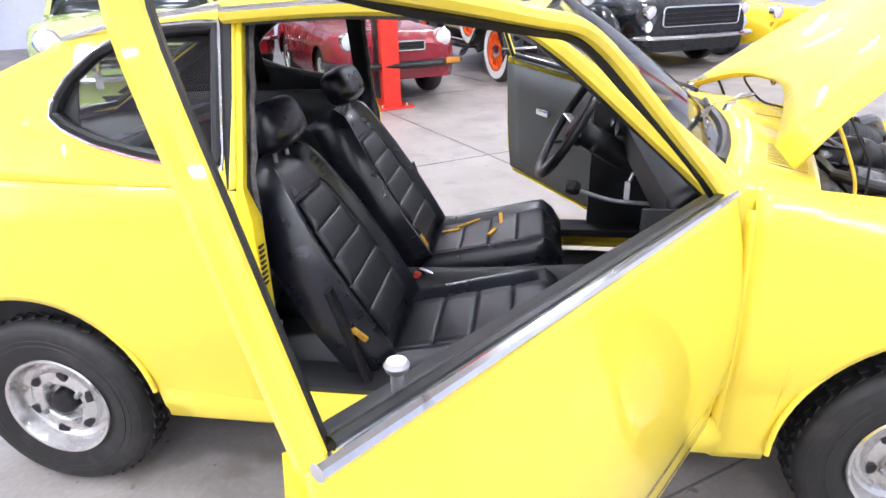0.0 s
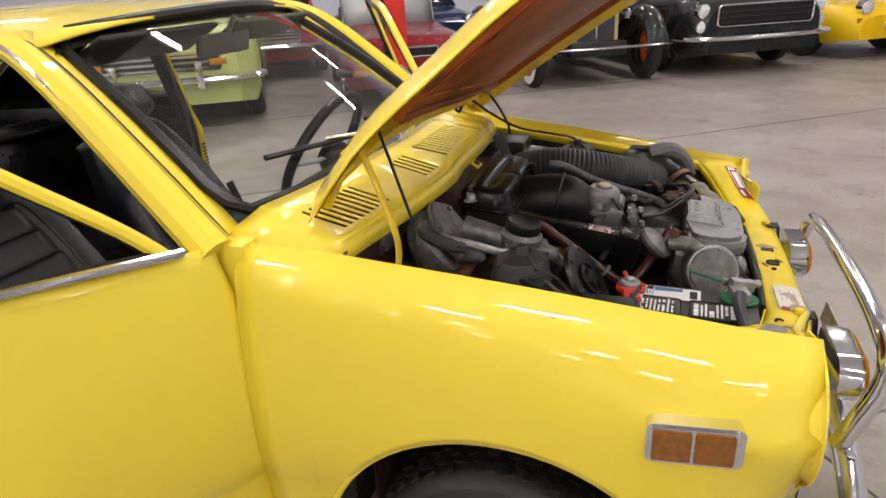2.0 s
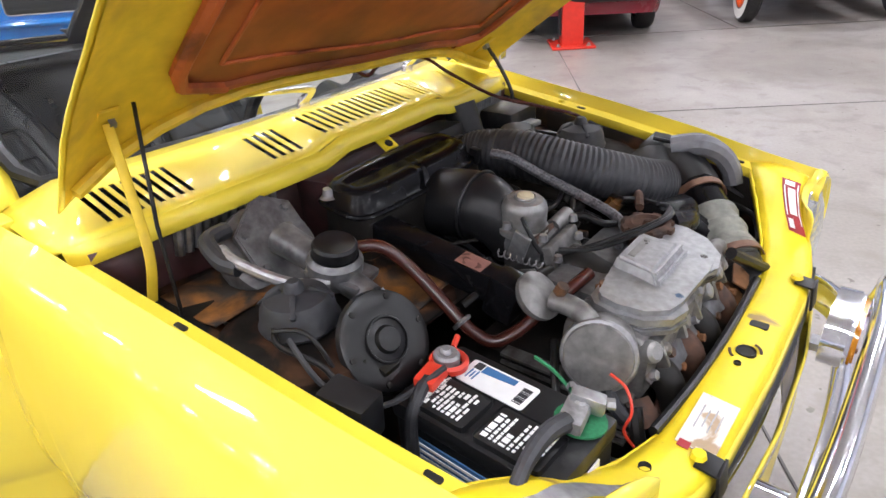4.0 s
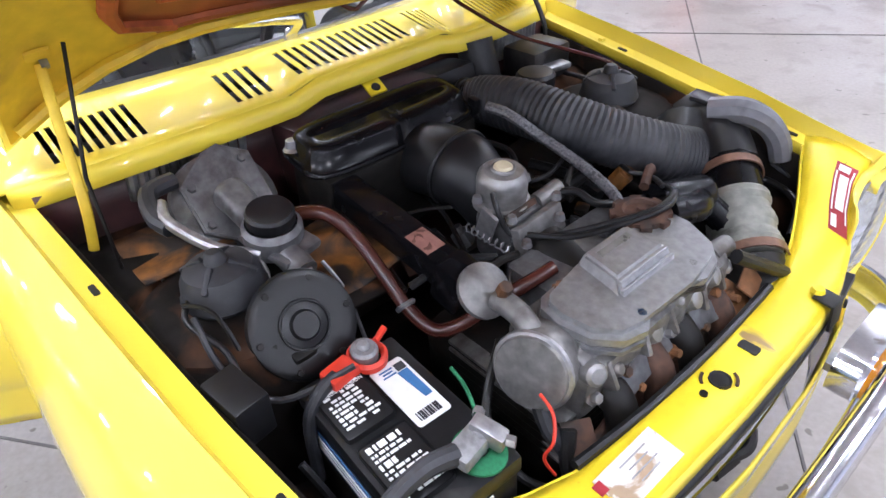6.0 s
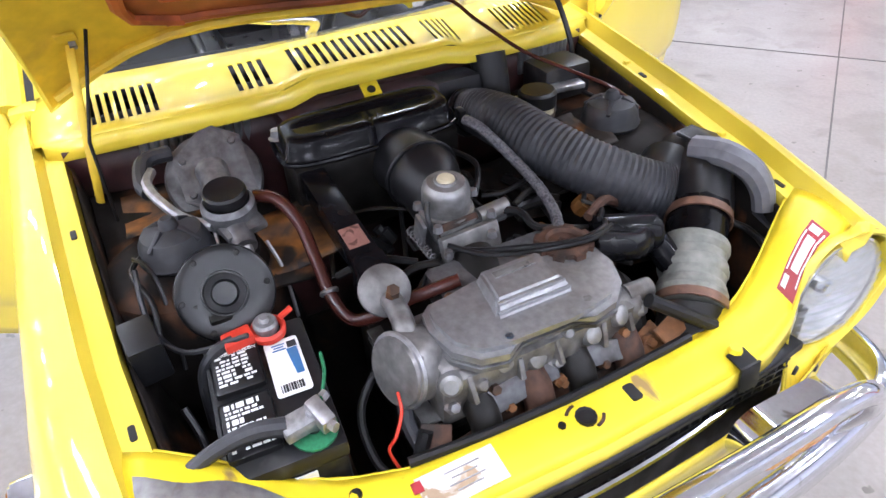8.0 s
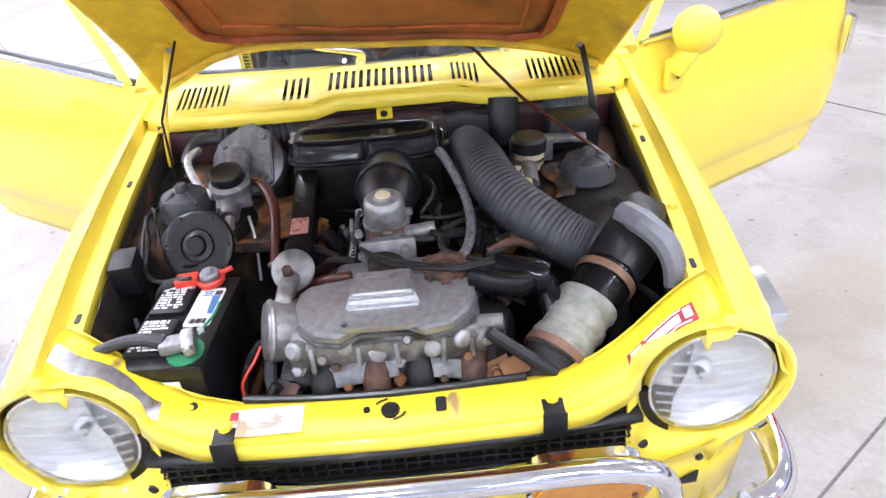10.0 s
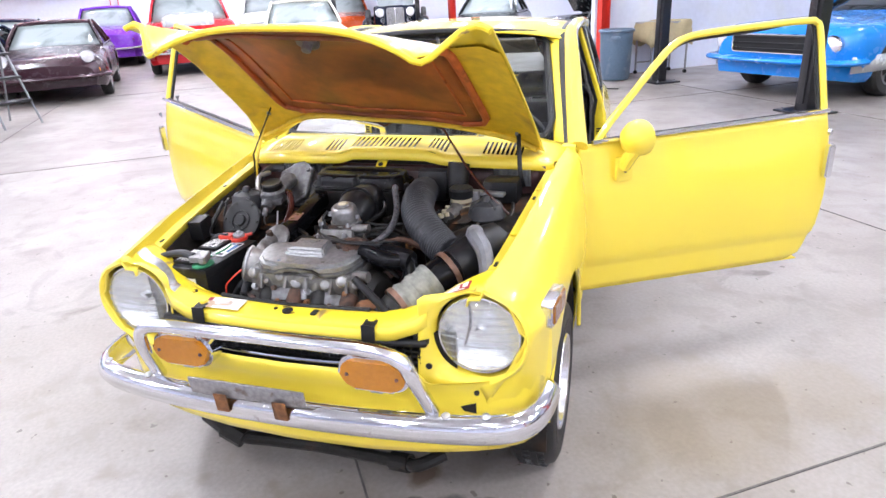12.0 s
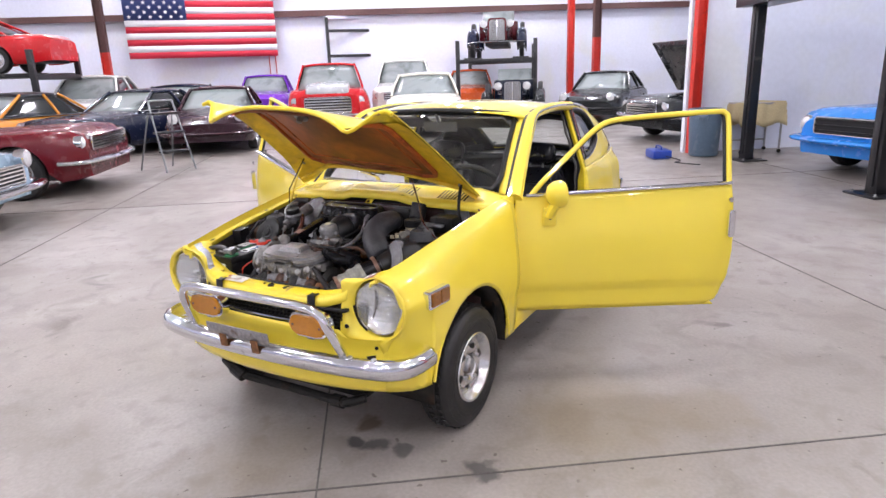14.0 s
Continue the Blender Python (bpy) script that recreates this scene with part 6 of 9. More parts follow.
part("label_stripe", box((0.012, 0.014, 0.0008), (-0.066, 0.050, 0.0022)), DARK_PRINT, bat)
for k in range(9):
    part("barcode_bar", box((0.013, 0.0014 + 0.001 * (k % 3), 0.0008), (0.011, 0.018 + 0.0038 * k, 0.0022)), DARK_PRINT, bat)
for k in range(3):
    part("label_line", box((0.0018, 0.020 - 0.005 * (k % 2), 0.0008), (-0.070 + 0.005 * k, 0.030, 0.0022)), BLUE_PRINT, bat)
# warning print on the cell covers; unreadable lines are bars of uneven length
prn = random.Random(9)
for x0 in (-0.094, 0.012):
    x = x0
    while x < x0 + 0.076:
        tall = prn.choice((0.0035, 0.0035, 0.005, 0.008))
        y = -0.062
        while y < -0.010:
            w = prn.uniform(0.003, 0.012)
            if prn.random() < 0.78 and y + w < -0.006:
                part("print_bar", box((tall, w, 0.0008), (x + tall / 2, y + w / 2, 0.0076)), WHITE_LABEL, bat)
            y += w + prn.uniform(0.0015, 0.004)
        x += tall + 0.0035


def lettering(text, size, m, parent, mat, nm="lettering"):
    cu = bpy.data.curves.new("t", "FONT")
    cu.body, cu.size, cu.extrude, cu.align_x, cu.align_y = text, size, 0.0003, "CENTER", "CENTER"
    tmp = new("t", cu)
    dg = bpy.context.evaluated_depsgraph_get()
    me = bpy.data.meshes.new_from_object(tmp.evaluated_get(dg))
    bpy.data.objects.remove(tmp)
    me.materials.append(mat)
    ob = new(nm, me)
    ob.parent = parent
    ob.matrix_basis = m
    return ob


lettering("DANGER / POISON", 0.0078, pose(-0.078, -0.034, 0.0078, 0, 0, 90), bat, WHITE_LABEL)
part("side_label", box((0.002, 0.062, 0.040), (0.1195, 0.0, -0.050)), WHITE_LABEL, bat, "white label on the case side")
part("side_stripe", box((0.20, 0.002, 0.04), (0, -0.0765, -0.06)), BLUE_PRINT, bat)
for k in range(3):
    part("side_print", box((0.17, 0.002, 0.004), (0, -0.0780, -0.048 - 0.010 * k)), WHITE_LABEL, bat)
part("positive_post", lathe([(0.008, 0.0), (0.009, 0.026), (0.006, 0.030), (0.0, 0.030)], 14, pose(-0.102, 0.022, 0)), LEAD, bat)
pc = part("positive_clamp", lathe([(0.009, 0.006), (0.018, 0.006), (0.019, 0.020), (0.016, 0.024), (0.009, 0.024)], 18, pose(-0.102, 0.022, 0)), LEAD, bat)
part("terminal_boot", lathe([(0.020, 0.002), (0.027, 0.004), (0.028, 0.012), (0.024, 0.016), (0.019, 0.012)], 22, pose(-0.100, 0.024, 0)), RED_PLASTIC, bat, "red plastic terminal cover")
part("boot_tail", box((0.030, 0.045, 0.016), (-0.095, -0.022, 0.012), (0, 0, 10), 0.004), RED_PLASTIC, bat)
part("positive_cable", tube(smooth_line([(-0.095, -0.03, 0.012), (-0.085, -0.06, 0.010), (-0.08, -0.085, -0.02), (-0.07, -0.095, -0.10)], 6), 0.009, 10), GREY_RUBBER, bat)
part("clamp_bolt", tube([(-0.108, 0.045, 0.016), (-0.116, 0.066, 0.020)], 0.0045, 8), RED_PLASTIC, bat)
part("negative_post", lathe([(0.008, 0.0), (0.009, 0.026), (0.006, 0.030), (0.0, 0.030)], 14, pose(0.086, 0.045, 0)), LEAD, bat)
part("felt_washer", lathe([(0.010, 0.001), (0.032, 0.001), (0.032, 0.004), (0.010, 0.005)], 22, pose(0.088, 0.042, 0)), GREEN_FELT, bat, "green felt terminal washer")
part("negative_clamp", box((0.030, 0.055, 0.018), (0.086, 0.030, 0.018), (0, 0, 12), 0.005), LEAD, bat)
part("clamp_jaw", box((0.042, 0.022, 0.022), (0.090, 0.055, 0.024), (0, 8, 20), 0.005), STEEL, bat)
part("clamp_nut", lathe([(0.0, 0.010), (0.007, 0.010), (0.007, 0.0)], 6, axis((0.066, 0.062, 0.022), (-0.6, 0.8, 0))), STEEL, bat)
part("clamp_nut", lathe([(0.0, 0.010), (0.007, 0.010), (0.007, 0.0)], 6, axis((0.110, 0.062, 0.026), (0.8, 0.5, 0))), STEEL, bat)
part("negative_cable", tube(smooth_line([(0.086, 0.01, 0.020), (0.082, -0.03, 0.026), (0.086, -0.08, 0.022), (0.098, -0.13, 0.008), (0.108, -0.165, -0.03)], 6), lambda t: 0.012 - 0.005 * t, 10), GREY_RUBBER, bat)
part("ground_wire", tube(smooth_line([(0.07, 0.06, 0.02), (0.03, 0.078, 0.025), (0.0, 0.082, 0.03)], 5), 0.0025, 6), GREEN_FELT, bat)
part("battery_tray", box((0.26, 0.18, 0.02), (0, 0, -0.20), bevel=0.004), RUSTY, bat)

# air cleaner: flat black box with a glossy lid, its leg and the carburettor
air = tagged(new("air_cleaner"), "glossy black air cleaner box")
air.parent = coupe
part("body", box((0.106, 0.300, 0.16), (-0.124, -0.041, 0.744), (0, 8, 0), 0.014), GREASE, air)


def lid_point(r, t):
    """The pressed lid: a flat rim, sloped sides and a flat top, oblong with round corners."""
    w = [(1.0, 0.0), (0.96, 0.002), (0.88, 0.004), (0.78, 0.030), (0.70, 0.035), (0.55, 0.036), (0.0, 0.036)]
    k, h = w[r]
    c, q = math.cos(t), math.sin(t)
    e = (abs(c) ** 5 + abs(q) ** 5) ** -0.2
    edge = 0.060 * e * c, 0.160 * e * q
    x, y = edge[0] * k, edge[1] * (1.0 - 0.36 * (1.0 - k))
    return pose(-0.126, -0.041, 0.827, 0, 8, 0) @ Vector((x, y, h))


part("lid", sheet(lid_point, range(7), lin(0, 2 * math.pi, 61)), BLACK_GLOSS, air, "pressed glossy black lid", thick=0.003, sharp=60)
part("lid_seam", tube([lid_point(0, t) for t in lin(0, 2 * math.pi * 59 / 60, 60)], 0.004, 6, closed=True), BLACK_GLOSS, air)
part("lid_nut", lathe([(0.0, 0.016), (0.009, 0.015), (0.011, 0.004), (0.016, 0.0)], 12, Matrix.Translation((-0.150, -0.190, 0.842))), STEEL, air)
part("lid_clip", box((0.02, 0.014, 0.03), (-0.085, 0.122, 0.824), (0, 10, 0), 0.004), BLACK_PLASTIC, air)
part("intake_leg", box((0.250, 0.044, 0.046), (0.045, -0.158, 0.772), (0, 9, 2), 0.008), BLACK_GLOSS, air)
part("leg_label", box((0.045, 0.032, 0.001), (0.112, -0.158, 0.7855), (0, 9, 2)), BROWN_LABEL, air)
part("leg_end", box((0.05, 0.050, 0.070), (0.168, -0.155, 0.745), (0, 16, 2), 0.010), BLACK_GLOSS, air)
carb = tagged(new("carburettor"), "alloy carburettor with a round dashpot")
carb.parent = coupe
part("intake_elbow", tube(smooth_line([(-0.075, 0.0, 0.778), (-0.03, 0.0, 0.786), (0.008, 0.0, 0.788), (0.040, -0.001, 0.780), (0.064, -0.002, 0.755), (0.074, -0.002, 0.730)], 6), lambda t: 0.060 - 0.002 * t if t < 0.5 else 0.059 - 0.05 * (t - 0.5), 24), BLACK_PLASTIC, carb, "black moulded intake elbow")
part("elbow_clip", tube([axis((0.008, 0.0, 0.788), (0.99, 0, -0.10)) @ Vector((0.061 * math.cos(t), 0.061 * math.sin(t), 0)) for t in lin(0, 2 * math.pi * 31 / 32, 32)], 0.0035, 6, closed=True), BLACK_PLASTIC, carb)
DP = axis((0.105, -0.003, 0.821), (0.10, 0, 1))
part("dashpot", lathe([(0.043, -0.052), (0.043, -0.044), (0.038, -0.042), (0.0375, -0.010), (0.035, -0.002), (0.029, 0.004), (0.018, 0.005), (0.018, 0.007), (0.0, 0.007)], 32, DP), ALLOY, carb)
part("dashpot_flange", prism(rounded(0.076, 0.092, 0.018), 0.010, DP @ pose(0.004, 0, -0.058), 0.002), GREY_CAST, carb)
part("dashpot_cap", lathe([(0.0, 0.012), (0.011, 0.012), (0.0135, 0.010), (0.0145, 0.005), (0, 0.005)], 20, DP), CLEAR_RES, carb, "yellowed round cap")
part("dashpot_ring", tube([DP @ Vector((0.0165 * math.cos(t), 0.0165 * math.sin(t), 0.008)) for t in lin(0, 2 * math.pi * 23 / 24, 24)], 0.0018, 6, closed=True), ALLOY, carb)
part("carb_link", box((0.006, 0.070, 0.026), (0.143, -0.004, 0.764), (0, -25, 4), 0.002), DARK_RUST, carb)
part("fuel_nozzle", tube([(0.128, 0.040, 0.752), (0.128, 0.082, 0.752)], 0.012, 14), GREY_CAST, carb)
part("fuel_hose", tube(smooth_line([(0.128, 0.078, 0.752), (0.126, 0.12, 0.750), (0.115, 0.165, 0.742)], 5), 0.011, 10), BLACK_RUBBER, carb)
part("carb_body", box((0.068, 0.078, 0.075), (0.118, -0.004, 0.730), (0, 0, 6), 0.010), GREY_CAST, carb)
part("carb_bowl", lathe([(0.032, -0.04), (0.032, 0.01), (0.026, 0.018), (0, 0.018)], 20, Matrix.Translation((0.162, -0.014, 0.720))), ALLOY_DULL, carb)
part("carb_flange", box((0.018, 0.098, 0.060), (0.175, 0.0, 0.745), (0, -18, 4), 0.005), ALLOY_DULL, carb)
part("fuel_stub", tube([(0.135, 0.035, 0.765), (0.135, 0.085, 0.770)], 0.013, 12), ALLOY_DULL, carb)
for at in ((0.10, -0.05, 0.79), (0.165, -0.048, 0.785), (0.17, 0.038, 0.785), (0.11, 0.04, 0.79), (0.185, 0.03, 0.76), (0.19, -0.045, 0.755)):
    part("carb_screw", lathe([(0.0, 0.010), (0.006, 0.010), (0.008, 0.0)], 8, Matrix.Translation(at)), STEEL, carb)
part("throttle_lever", box((0.03, 0.006, 0.05), (0.13, -0.062, 0.77), (0, 20, 0), 0.002), STEEL, carb)
part("throttle_spring", tube([(0.09 + 0.0022 * k, -0.064 + 0.006 * math.cos(k * 1.2), 0.75 + 0.006 * math.sin(k * 1.2)) for k in range(40)], 0.0014, 5), STEEL, carb)
part("intake_manifold", tube(smooth_line([(0.18, -0.005, 0.735), (0.23, -0.01, 0.715), (0.27, -0.01, 0.70)], 4), lambda t: 0.034 + 0.012 * t, 16), GREASE, carb)

# engine block, head and cover
eng = tagged(new("engine"), "small alloy twin-cylinder engine, oily and stained")
eng.parent = coupe


def cover_outline(k=1.0):
    p = [(-0.075, -0.118), (-0.055, -0.132), (-0.01, -0.136), (0.035, -0.126), (0.062, -0.100), (0.070, -0.065), (0.052, -0.035), (0.054, 0.035), (0.068, 0.062), (0.060, 0.100), (0.035, 0.128), (-0.005, 0.142), (-0.055, 0.140), (-0.075, 0.120), (-0.080, 0.05), (-0.080, -0.05)]
    return [((a if a > 0 else 0.62 * a) * k, b * k) for a, b in p]


top = pose(0.328, -0.004, 0.752, 0, 6, 0)
part("head_block", box((0.128, 0.300, 0.085), (0.318, -0.006, 0.692), (0, 6, 0), 0.014), ALLOY_DULL, eng)
part("gasket_flange", prism(cover_outline(1.03), 0.010, top @ pose(0, 0, -0.011), 0.003), GREY_CAST, eng)
part("valve_cover", prism(cover_outline(), 0.020, top, 0.009), COVER_ALLOY, eng, "cast alloy rocker cover")


def frustum(low, high, z0, z1, m):
    """A casting with sloped sides between two outlines of the same corners."""
    bm = bmesh.new()
    a = [bm.verts.new(m @ Vector((x, y, z0))) for x, y in low]
    b = [bm.verts.new(m @ Vector((x, y, z1))) for x, y in high]
    n = len(a)
    for i in range(n):
        bm.faces.new((a[i], a[(i + 1) % n], b[(i + 1) % n], b[i]))
    bm.faces.new(b)
    bm.faces.new(a[::-1])
    bmesh.ops.recalc_face_normals(bm, faces=bm.faces)
    bmesh.ops.bevel(bm, geom=list(bm.edges), offset=0.004, segments=2, affect="EDGES")
    return bm


part("cover_ridge", frustum([(-0.052, -0.050), (-0.052, 0.052), (-0.004, 0.056), (0.034, 0.064), (0.034, -0.062), (-0.004, -0.056)], [(-0.048, -0.042), (-0.048, 0.046), (-0.004, 0.046), (0.008, 0.050), (0.008, -0.048), (-0.004, -0.046)], 0.010, 0.036, top), COVER_ALLOY, eng)
for x, w in ((0.012, 0.049), (0.020, 0.053), (0.028, 0.058)):
    part("cover_rib", tube([top @ Vector((x, -w, 0.0372 - 0.98 * (x - 0.008))), top @ Vector((x, w, 0.0372 - 0.98 * (x - 0.008)))], 0.0026, 8), COVER_ALLOY, eng)
part("cast_mark", box((0.010, 0.060, 0.002), (-0.032, 0.0, 0.0365)), ALLOY_DULL, eng).matrix_basis = top
for a, b, m in ((-0.040, -0.088, RUSTY), (-0.040, 0.10, RUSTY)):
    part("cover_bolt", lathe([(0.0, 0.014), (0.009, 0.014), (0.010, 0.006), (0.014, 0.004), (0.014, 0.0)], 6, top @ pose(a, b, 0.004)), m, eng)
BLUE_BOLT = material("blue_steel_bolt", (0.06, 0.11, 0.20), 0.35, 0.7, grain=0.1, scale=60)
part("cover_bolt", lathe([(0.0, 0.010), (0.006, 0.010), (0.007, 0.004), (0.009, 0.002), (0.009, 0.0)], 6, top @ pose(0.052, -0.056, 0.010)), BLUE_BOLT, eng, "blue-headed cover bolt")
part("cover_bolt", lathe([(0.0, 0.010), (0.006, 0.010), (0.007, 0.004), (0.010, 0.002), (0.010, 0.0)], 6, top @ pose(0.044, 0.064, 0.010)), DARK_RUST, eng)
# cast front of the head: a shelf with round bosses, pockets between them and a flat lower plate
part("head_shelf", sheet(lambda y, k: Vector((0.352 + (0.0, 0.018, 0.027, 0.029, 0.022)[k] + 0.004 * math.sin(55 * y) + 0.003 * math.sin(131 * y + k), y, (0.742, 0.732, 0.716, 0.696, 0.678)[k] + 0.005 * math.sin(38 * y + k))), lin(-0.148, 0.148, 60), range(5)), ALLOY_DULL, eng, thick=0.008, sharp=60)
for y, x, z, r, ln, lean in ((-0.136, 0.366, 0.716, 0.015, 0.028, -0.3), (-0.104, 0.374, 0.700, 0.010, 0.020, 0.1), (-0.066, 0.370, 0.716, 0.013, 0.016, 0.0), (-0.020, 0.374, 0.704, 0.016, 0.013, 0.2), (0.030, 0.368, 0.720, 0.009, 0.020, -0.1), (0.064, 0.374, 0.703, 0.014, 0.019, 0.1), (0.106, 0.370, 0.714, 0.015, 0.022, 0.3), (0.138, 0.362, 0.704, 0.012, 0.030, 0.5)):
    part("head_boss", lathe([(r * 1.25, -0.02), (r * 1.05, ln * 0.5), (r * 0.92, ln * 0.85), (r * 0.62, ln), (0.0, ln * 1.02)], 14, axis((x, y, z), (0.80, lean, 0.45))), ALLOY, eng)
for y, h, turn in ((-0.118, 0.040, 8), (-0.045, 0.030, -6), (0.008, 0.036, 14), (0.084, 0.042, -10), (0.124, 0.028, 5)):
    part("casting_rib", box((0.034, 0.008, h), (0.376, y, 0.702), (0, -24, turn), 0.003), ALLOY_DULL, eng)
for y, m in ((-0.142, STEEL), (-0.084, RUSTY), (0.010, STEEL), (0.118, RUSTY)):
    part("head_bolt", lathe([(0.0, 0.014), (0.007, 0.013), (0.008, 0.004), (0.012, 0.003), (0.012, 0.0)], 6, axis((0.380, y, 0.686), (1, 0, 0.5))), m, eng)
part("head_plate", box((0.008, 0.120, 0.034), (0.388, -0.050, 0.676), (4, -34, 3), 0.003), GREY_CAST, eng)
part("head_plate", box((0.008, 0.090, 0.030), (0.390, 0.078, 0.672), (-5, -40, -4), 0.003), GREY_CAST, eng)
for k in range(4):
    y = -0.105 + 0.074 * k + 0.006 * (k % 2)
    part("exhaust_port", tube(smooth_line([(0.372, y, 0.672), (0.396, y, 0.655), (0.404, y, 0.615), (0.395, y, 0.55)], 4), lambda t: 0.025 - 0.004 * math.sin(3 * t), 14), DARK_RUST if k % 2 else GREASE, eng)
    part("port_stud", lathe([(0.0, 0.016), (0.006, 0.016), (0.006, 0.006), (0.010, 0.006), (0.010, 0.0)], 6, axis((0.390, y + 0.036, 0.658), (1, 0, 0.3))), RUSTY, eng)
part("exhaust_shroud", sheet(lambda y, k: Vector((0.390 + 0.020 * k + 0.006 * math.sin(26 * y), y, 0.640 - 0.045 * k + 0.008 * math.sin(18 * y + 1))), lin(-0.17, 0.16, 18), [0, 0.4, 0.8, 1.2]), DARK_RUST, eng, "rust-edged grey exhaust shield", thick=0.004)
part("shield_flap", box((0.045, 0.060, 0.003), (0.398, 0.158, 0.655), (12, 30, 24), 0.001), RUSTY, eng)
part("shield_flap", box((0.040, 0.040, 0.003), (0.390, -0.172, 0.648), (-8, 28, -30), 0.001), DARK_RUST, eng)
part("crankcase", box((0.26, 0.34, 0.26), (0.24, -0.01, 0.53), bevel=0.03), GREASE, eng)
for k in range(6):
    part("cooling_fin", box((0.20, 0.34, 0.006), (0.27, -0.01, 0.585 + 0.014 * k), bevel=0.002), ALLOY_DULL, eng)
part("breaker_housing", lathe([(0.0, 0.020), (0.044, 0.018), (0.048, 0.008), (0.048, -0.03), (0.042, -0.05)], 28, axis((0.326, -0.178, 0.722), (0.28, -0.92, 0.28))), ALLOY_DULL, eng, "round brass-grey breaker cover")
part("breaker_rim", tube([axis((0.326, -0.178, 0.722), (0.28, -0.92, 0.28)) @ Vector((0.047 * math.cos(t), 0.047 * math.sin(t), 0.010)) for t in lin(0, 2 * math.pi * 23 / 24, 24)], 0.004, 6, closed=True), STEEL, eng)
part("distributor_arm", tube(smooth_line([(0.318, -0.166, 0.745), (0.285, -0.160, 0.764), (0.245, -0.158, 0.766)], 5), 0.015, 12), ALLOY_DULL, eng)
part("vacuum_disc", lathe([(0.0, -0.012), (0.030, -0.012), (0.036, -0.004), (0.036, 0.004), (0.026, 0.010), (0.012, 0.014), (0.0, 0.014)], 28, axis((0.222, -0.158, 0.764), (0.70, 0, 0.72))), ALLOY_DULL, eng, "dull alloy vacuum diaphragm")
part("arm_bolt", lathe([(0.0, 0.014), (0.009, 0.014), (0.010, 0.0)], 6, axis((0.255, -0.158, 0.780), (0.4, 0, 1))), RUSTY, eng)
part("breaker_tail", tube(smooth_line([(0.34, -0.19, 0.69), (0.36, -0.195, 0.66), (0.385, -0.19, 0.635)], 4), 0.010, 10), GREY_RUBBER, eng)
part("oil_cap", lathe([(0.030, -0.03), (0.030, 0.0), (0.036, 0.004), (0.036, 0.012), (0.026, 0.015), (0.022, 0.010), (0.008, 0.010), (0.006, 0.018), (0.0, 0.018)], 26, Matrix.Translation((0.272, 0.095, 0.770))), DARK_RUST, eng, "rusted oil filler cap")
for k in range(8):
    t = k * math.pi / 4
    part("cap_lug", box((0.012, 0.016, 0.010), (0.272 + 0.036 * math.cos(t), 0.095 + 0.036 * math.sin(t), 0.777), (0, 0, math.degrees(t)), 0.002), DARK_RUST, eng)
part("rear_casting", box((0.09, 0.22, 0.05), (0.232, 0.02, 0.722), (0, 4, 0), 0.014), GREY_CAST, eng)
part("fan_housing", lathe([(0.0, 0.024), (0.048, 0.022), (0.066, 0.008), (0.072, -0.03)], 28, axis((0.315, 0.172, 0.650), (0.25, 0.95, 0.12))), GREASE, eng)
part("oil_pipe", tube(smooth_line([(0.29, 0.13, 0.77), (0.30, 0.20, 0.75), (0.27, 0.25, 0.735), (0.33, 0.27, 0.69)], 5), 0.022, 12), BLACK_GLOSS, eng)
part("black_canister", lathe([(0.0, 0.05), (0.026, 0.048), (0.030, 0.04), (0.030, -0.05), (0.0, -0.05)], 20, axis((0.265, 0.215, 0.745), (0.3, 1, -0.1))), BLACK_GLOSS, eng)
part("dip_rod", tube([(0.39, 0.15, 0.735), (0.425, 0.245, 0.672)], 0.010, 10), BLACK_PLASTIC, eng)
part("rust_tab", box((0.03, 0.05, 0.004), (0.402, 0.19, 0.675), (10, 30, 20), 0.001), RUSTY, eng)
part("alloy_fitting", lathe([(0.0, 0.02), (0.014, 0.018), (0.016, -0.02), (0, -0.02)], 12, axis((0.362, 0.158, 0.728), (0.1, 1, 0.1))), ALLOY_DULL, eng)
# hoses and cables
big = smooth_line([(-0.138, 0.162, 0.800), (-0.104, 0.172, 0.812), (-0.02, 0.186, 0.815), (0.06, 0.206, 0.803), (0.125, 0.246, 0.782), (0.180, 0.306, 0.755), (0.205, 0.345, 0.742)], 16)
part("intake_hose", tube(big, lambda t: 0.047 - 0.010 * max(0.0, 0.30 - t) / 0.30, 24, ring=0.022), GREY_RUBBER, coupe, "ribbed grey-black intake hose")
part("hose_cuff", tube(big[:15], 0.0395, 22), BLACK_GLOSS, coupe)
part("cuff_collar", tube([axis(big[0], big[3] - big[0]) @ Vector((0.040 * math.cos(t), 0.040 * math.sin(t), 0)) for t in lin(0, 2 * math.pi * 23 / 24, 24)], 0.006, 8, closed=True), BLACK_PLASTIC, coupe)
duct = part("air_duct", tube(smooth_line([(0.165, 0.435, 0.770), (0.20, 0.418, 0.775), (0.245, 0.385, 0.758), (0.275, 0.360, 0.748)], 5), lambda t: 0.064 - 0.014 * t, 8), BLACK_PLASTIC, coupe, "black plastic air duct with foil sleeve", sharp=50)
duct.location = (-0.012, 0.006, -0.022)
part("duct_mouth", tube(smooth_line([(0.17, 0.395, 0.775), (0.19, 0.35, 0.758), (0.20, 0.325, 0.745)], 4), 0.054, 14), BLACK_PLASTIC, duct)
part("duct_arm", tube(smooth_line([(0.205, 0.402, 0.818), (0.250, 0.415, 0.828), (0.282, 0.442, 0.808), (0.304, 0.454, 0.778), (0.316, 0.455, 0.745)], 5), lambda t: 0.024 - 0.006 * t, 10), DUCT_GREY, duct, "pale grey moulded arm")
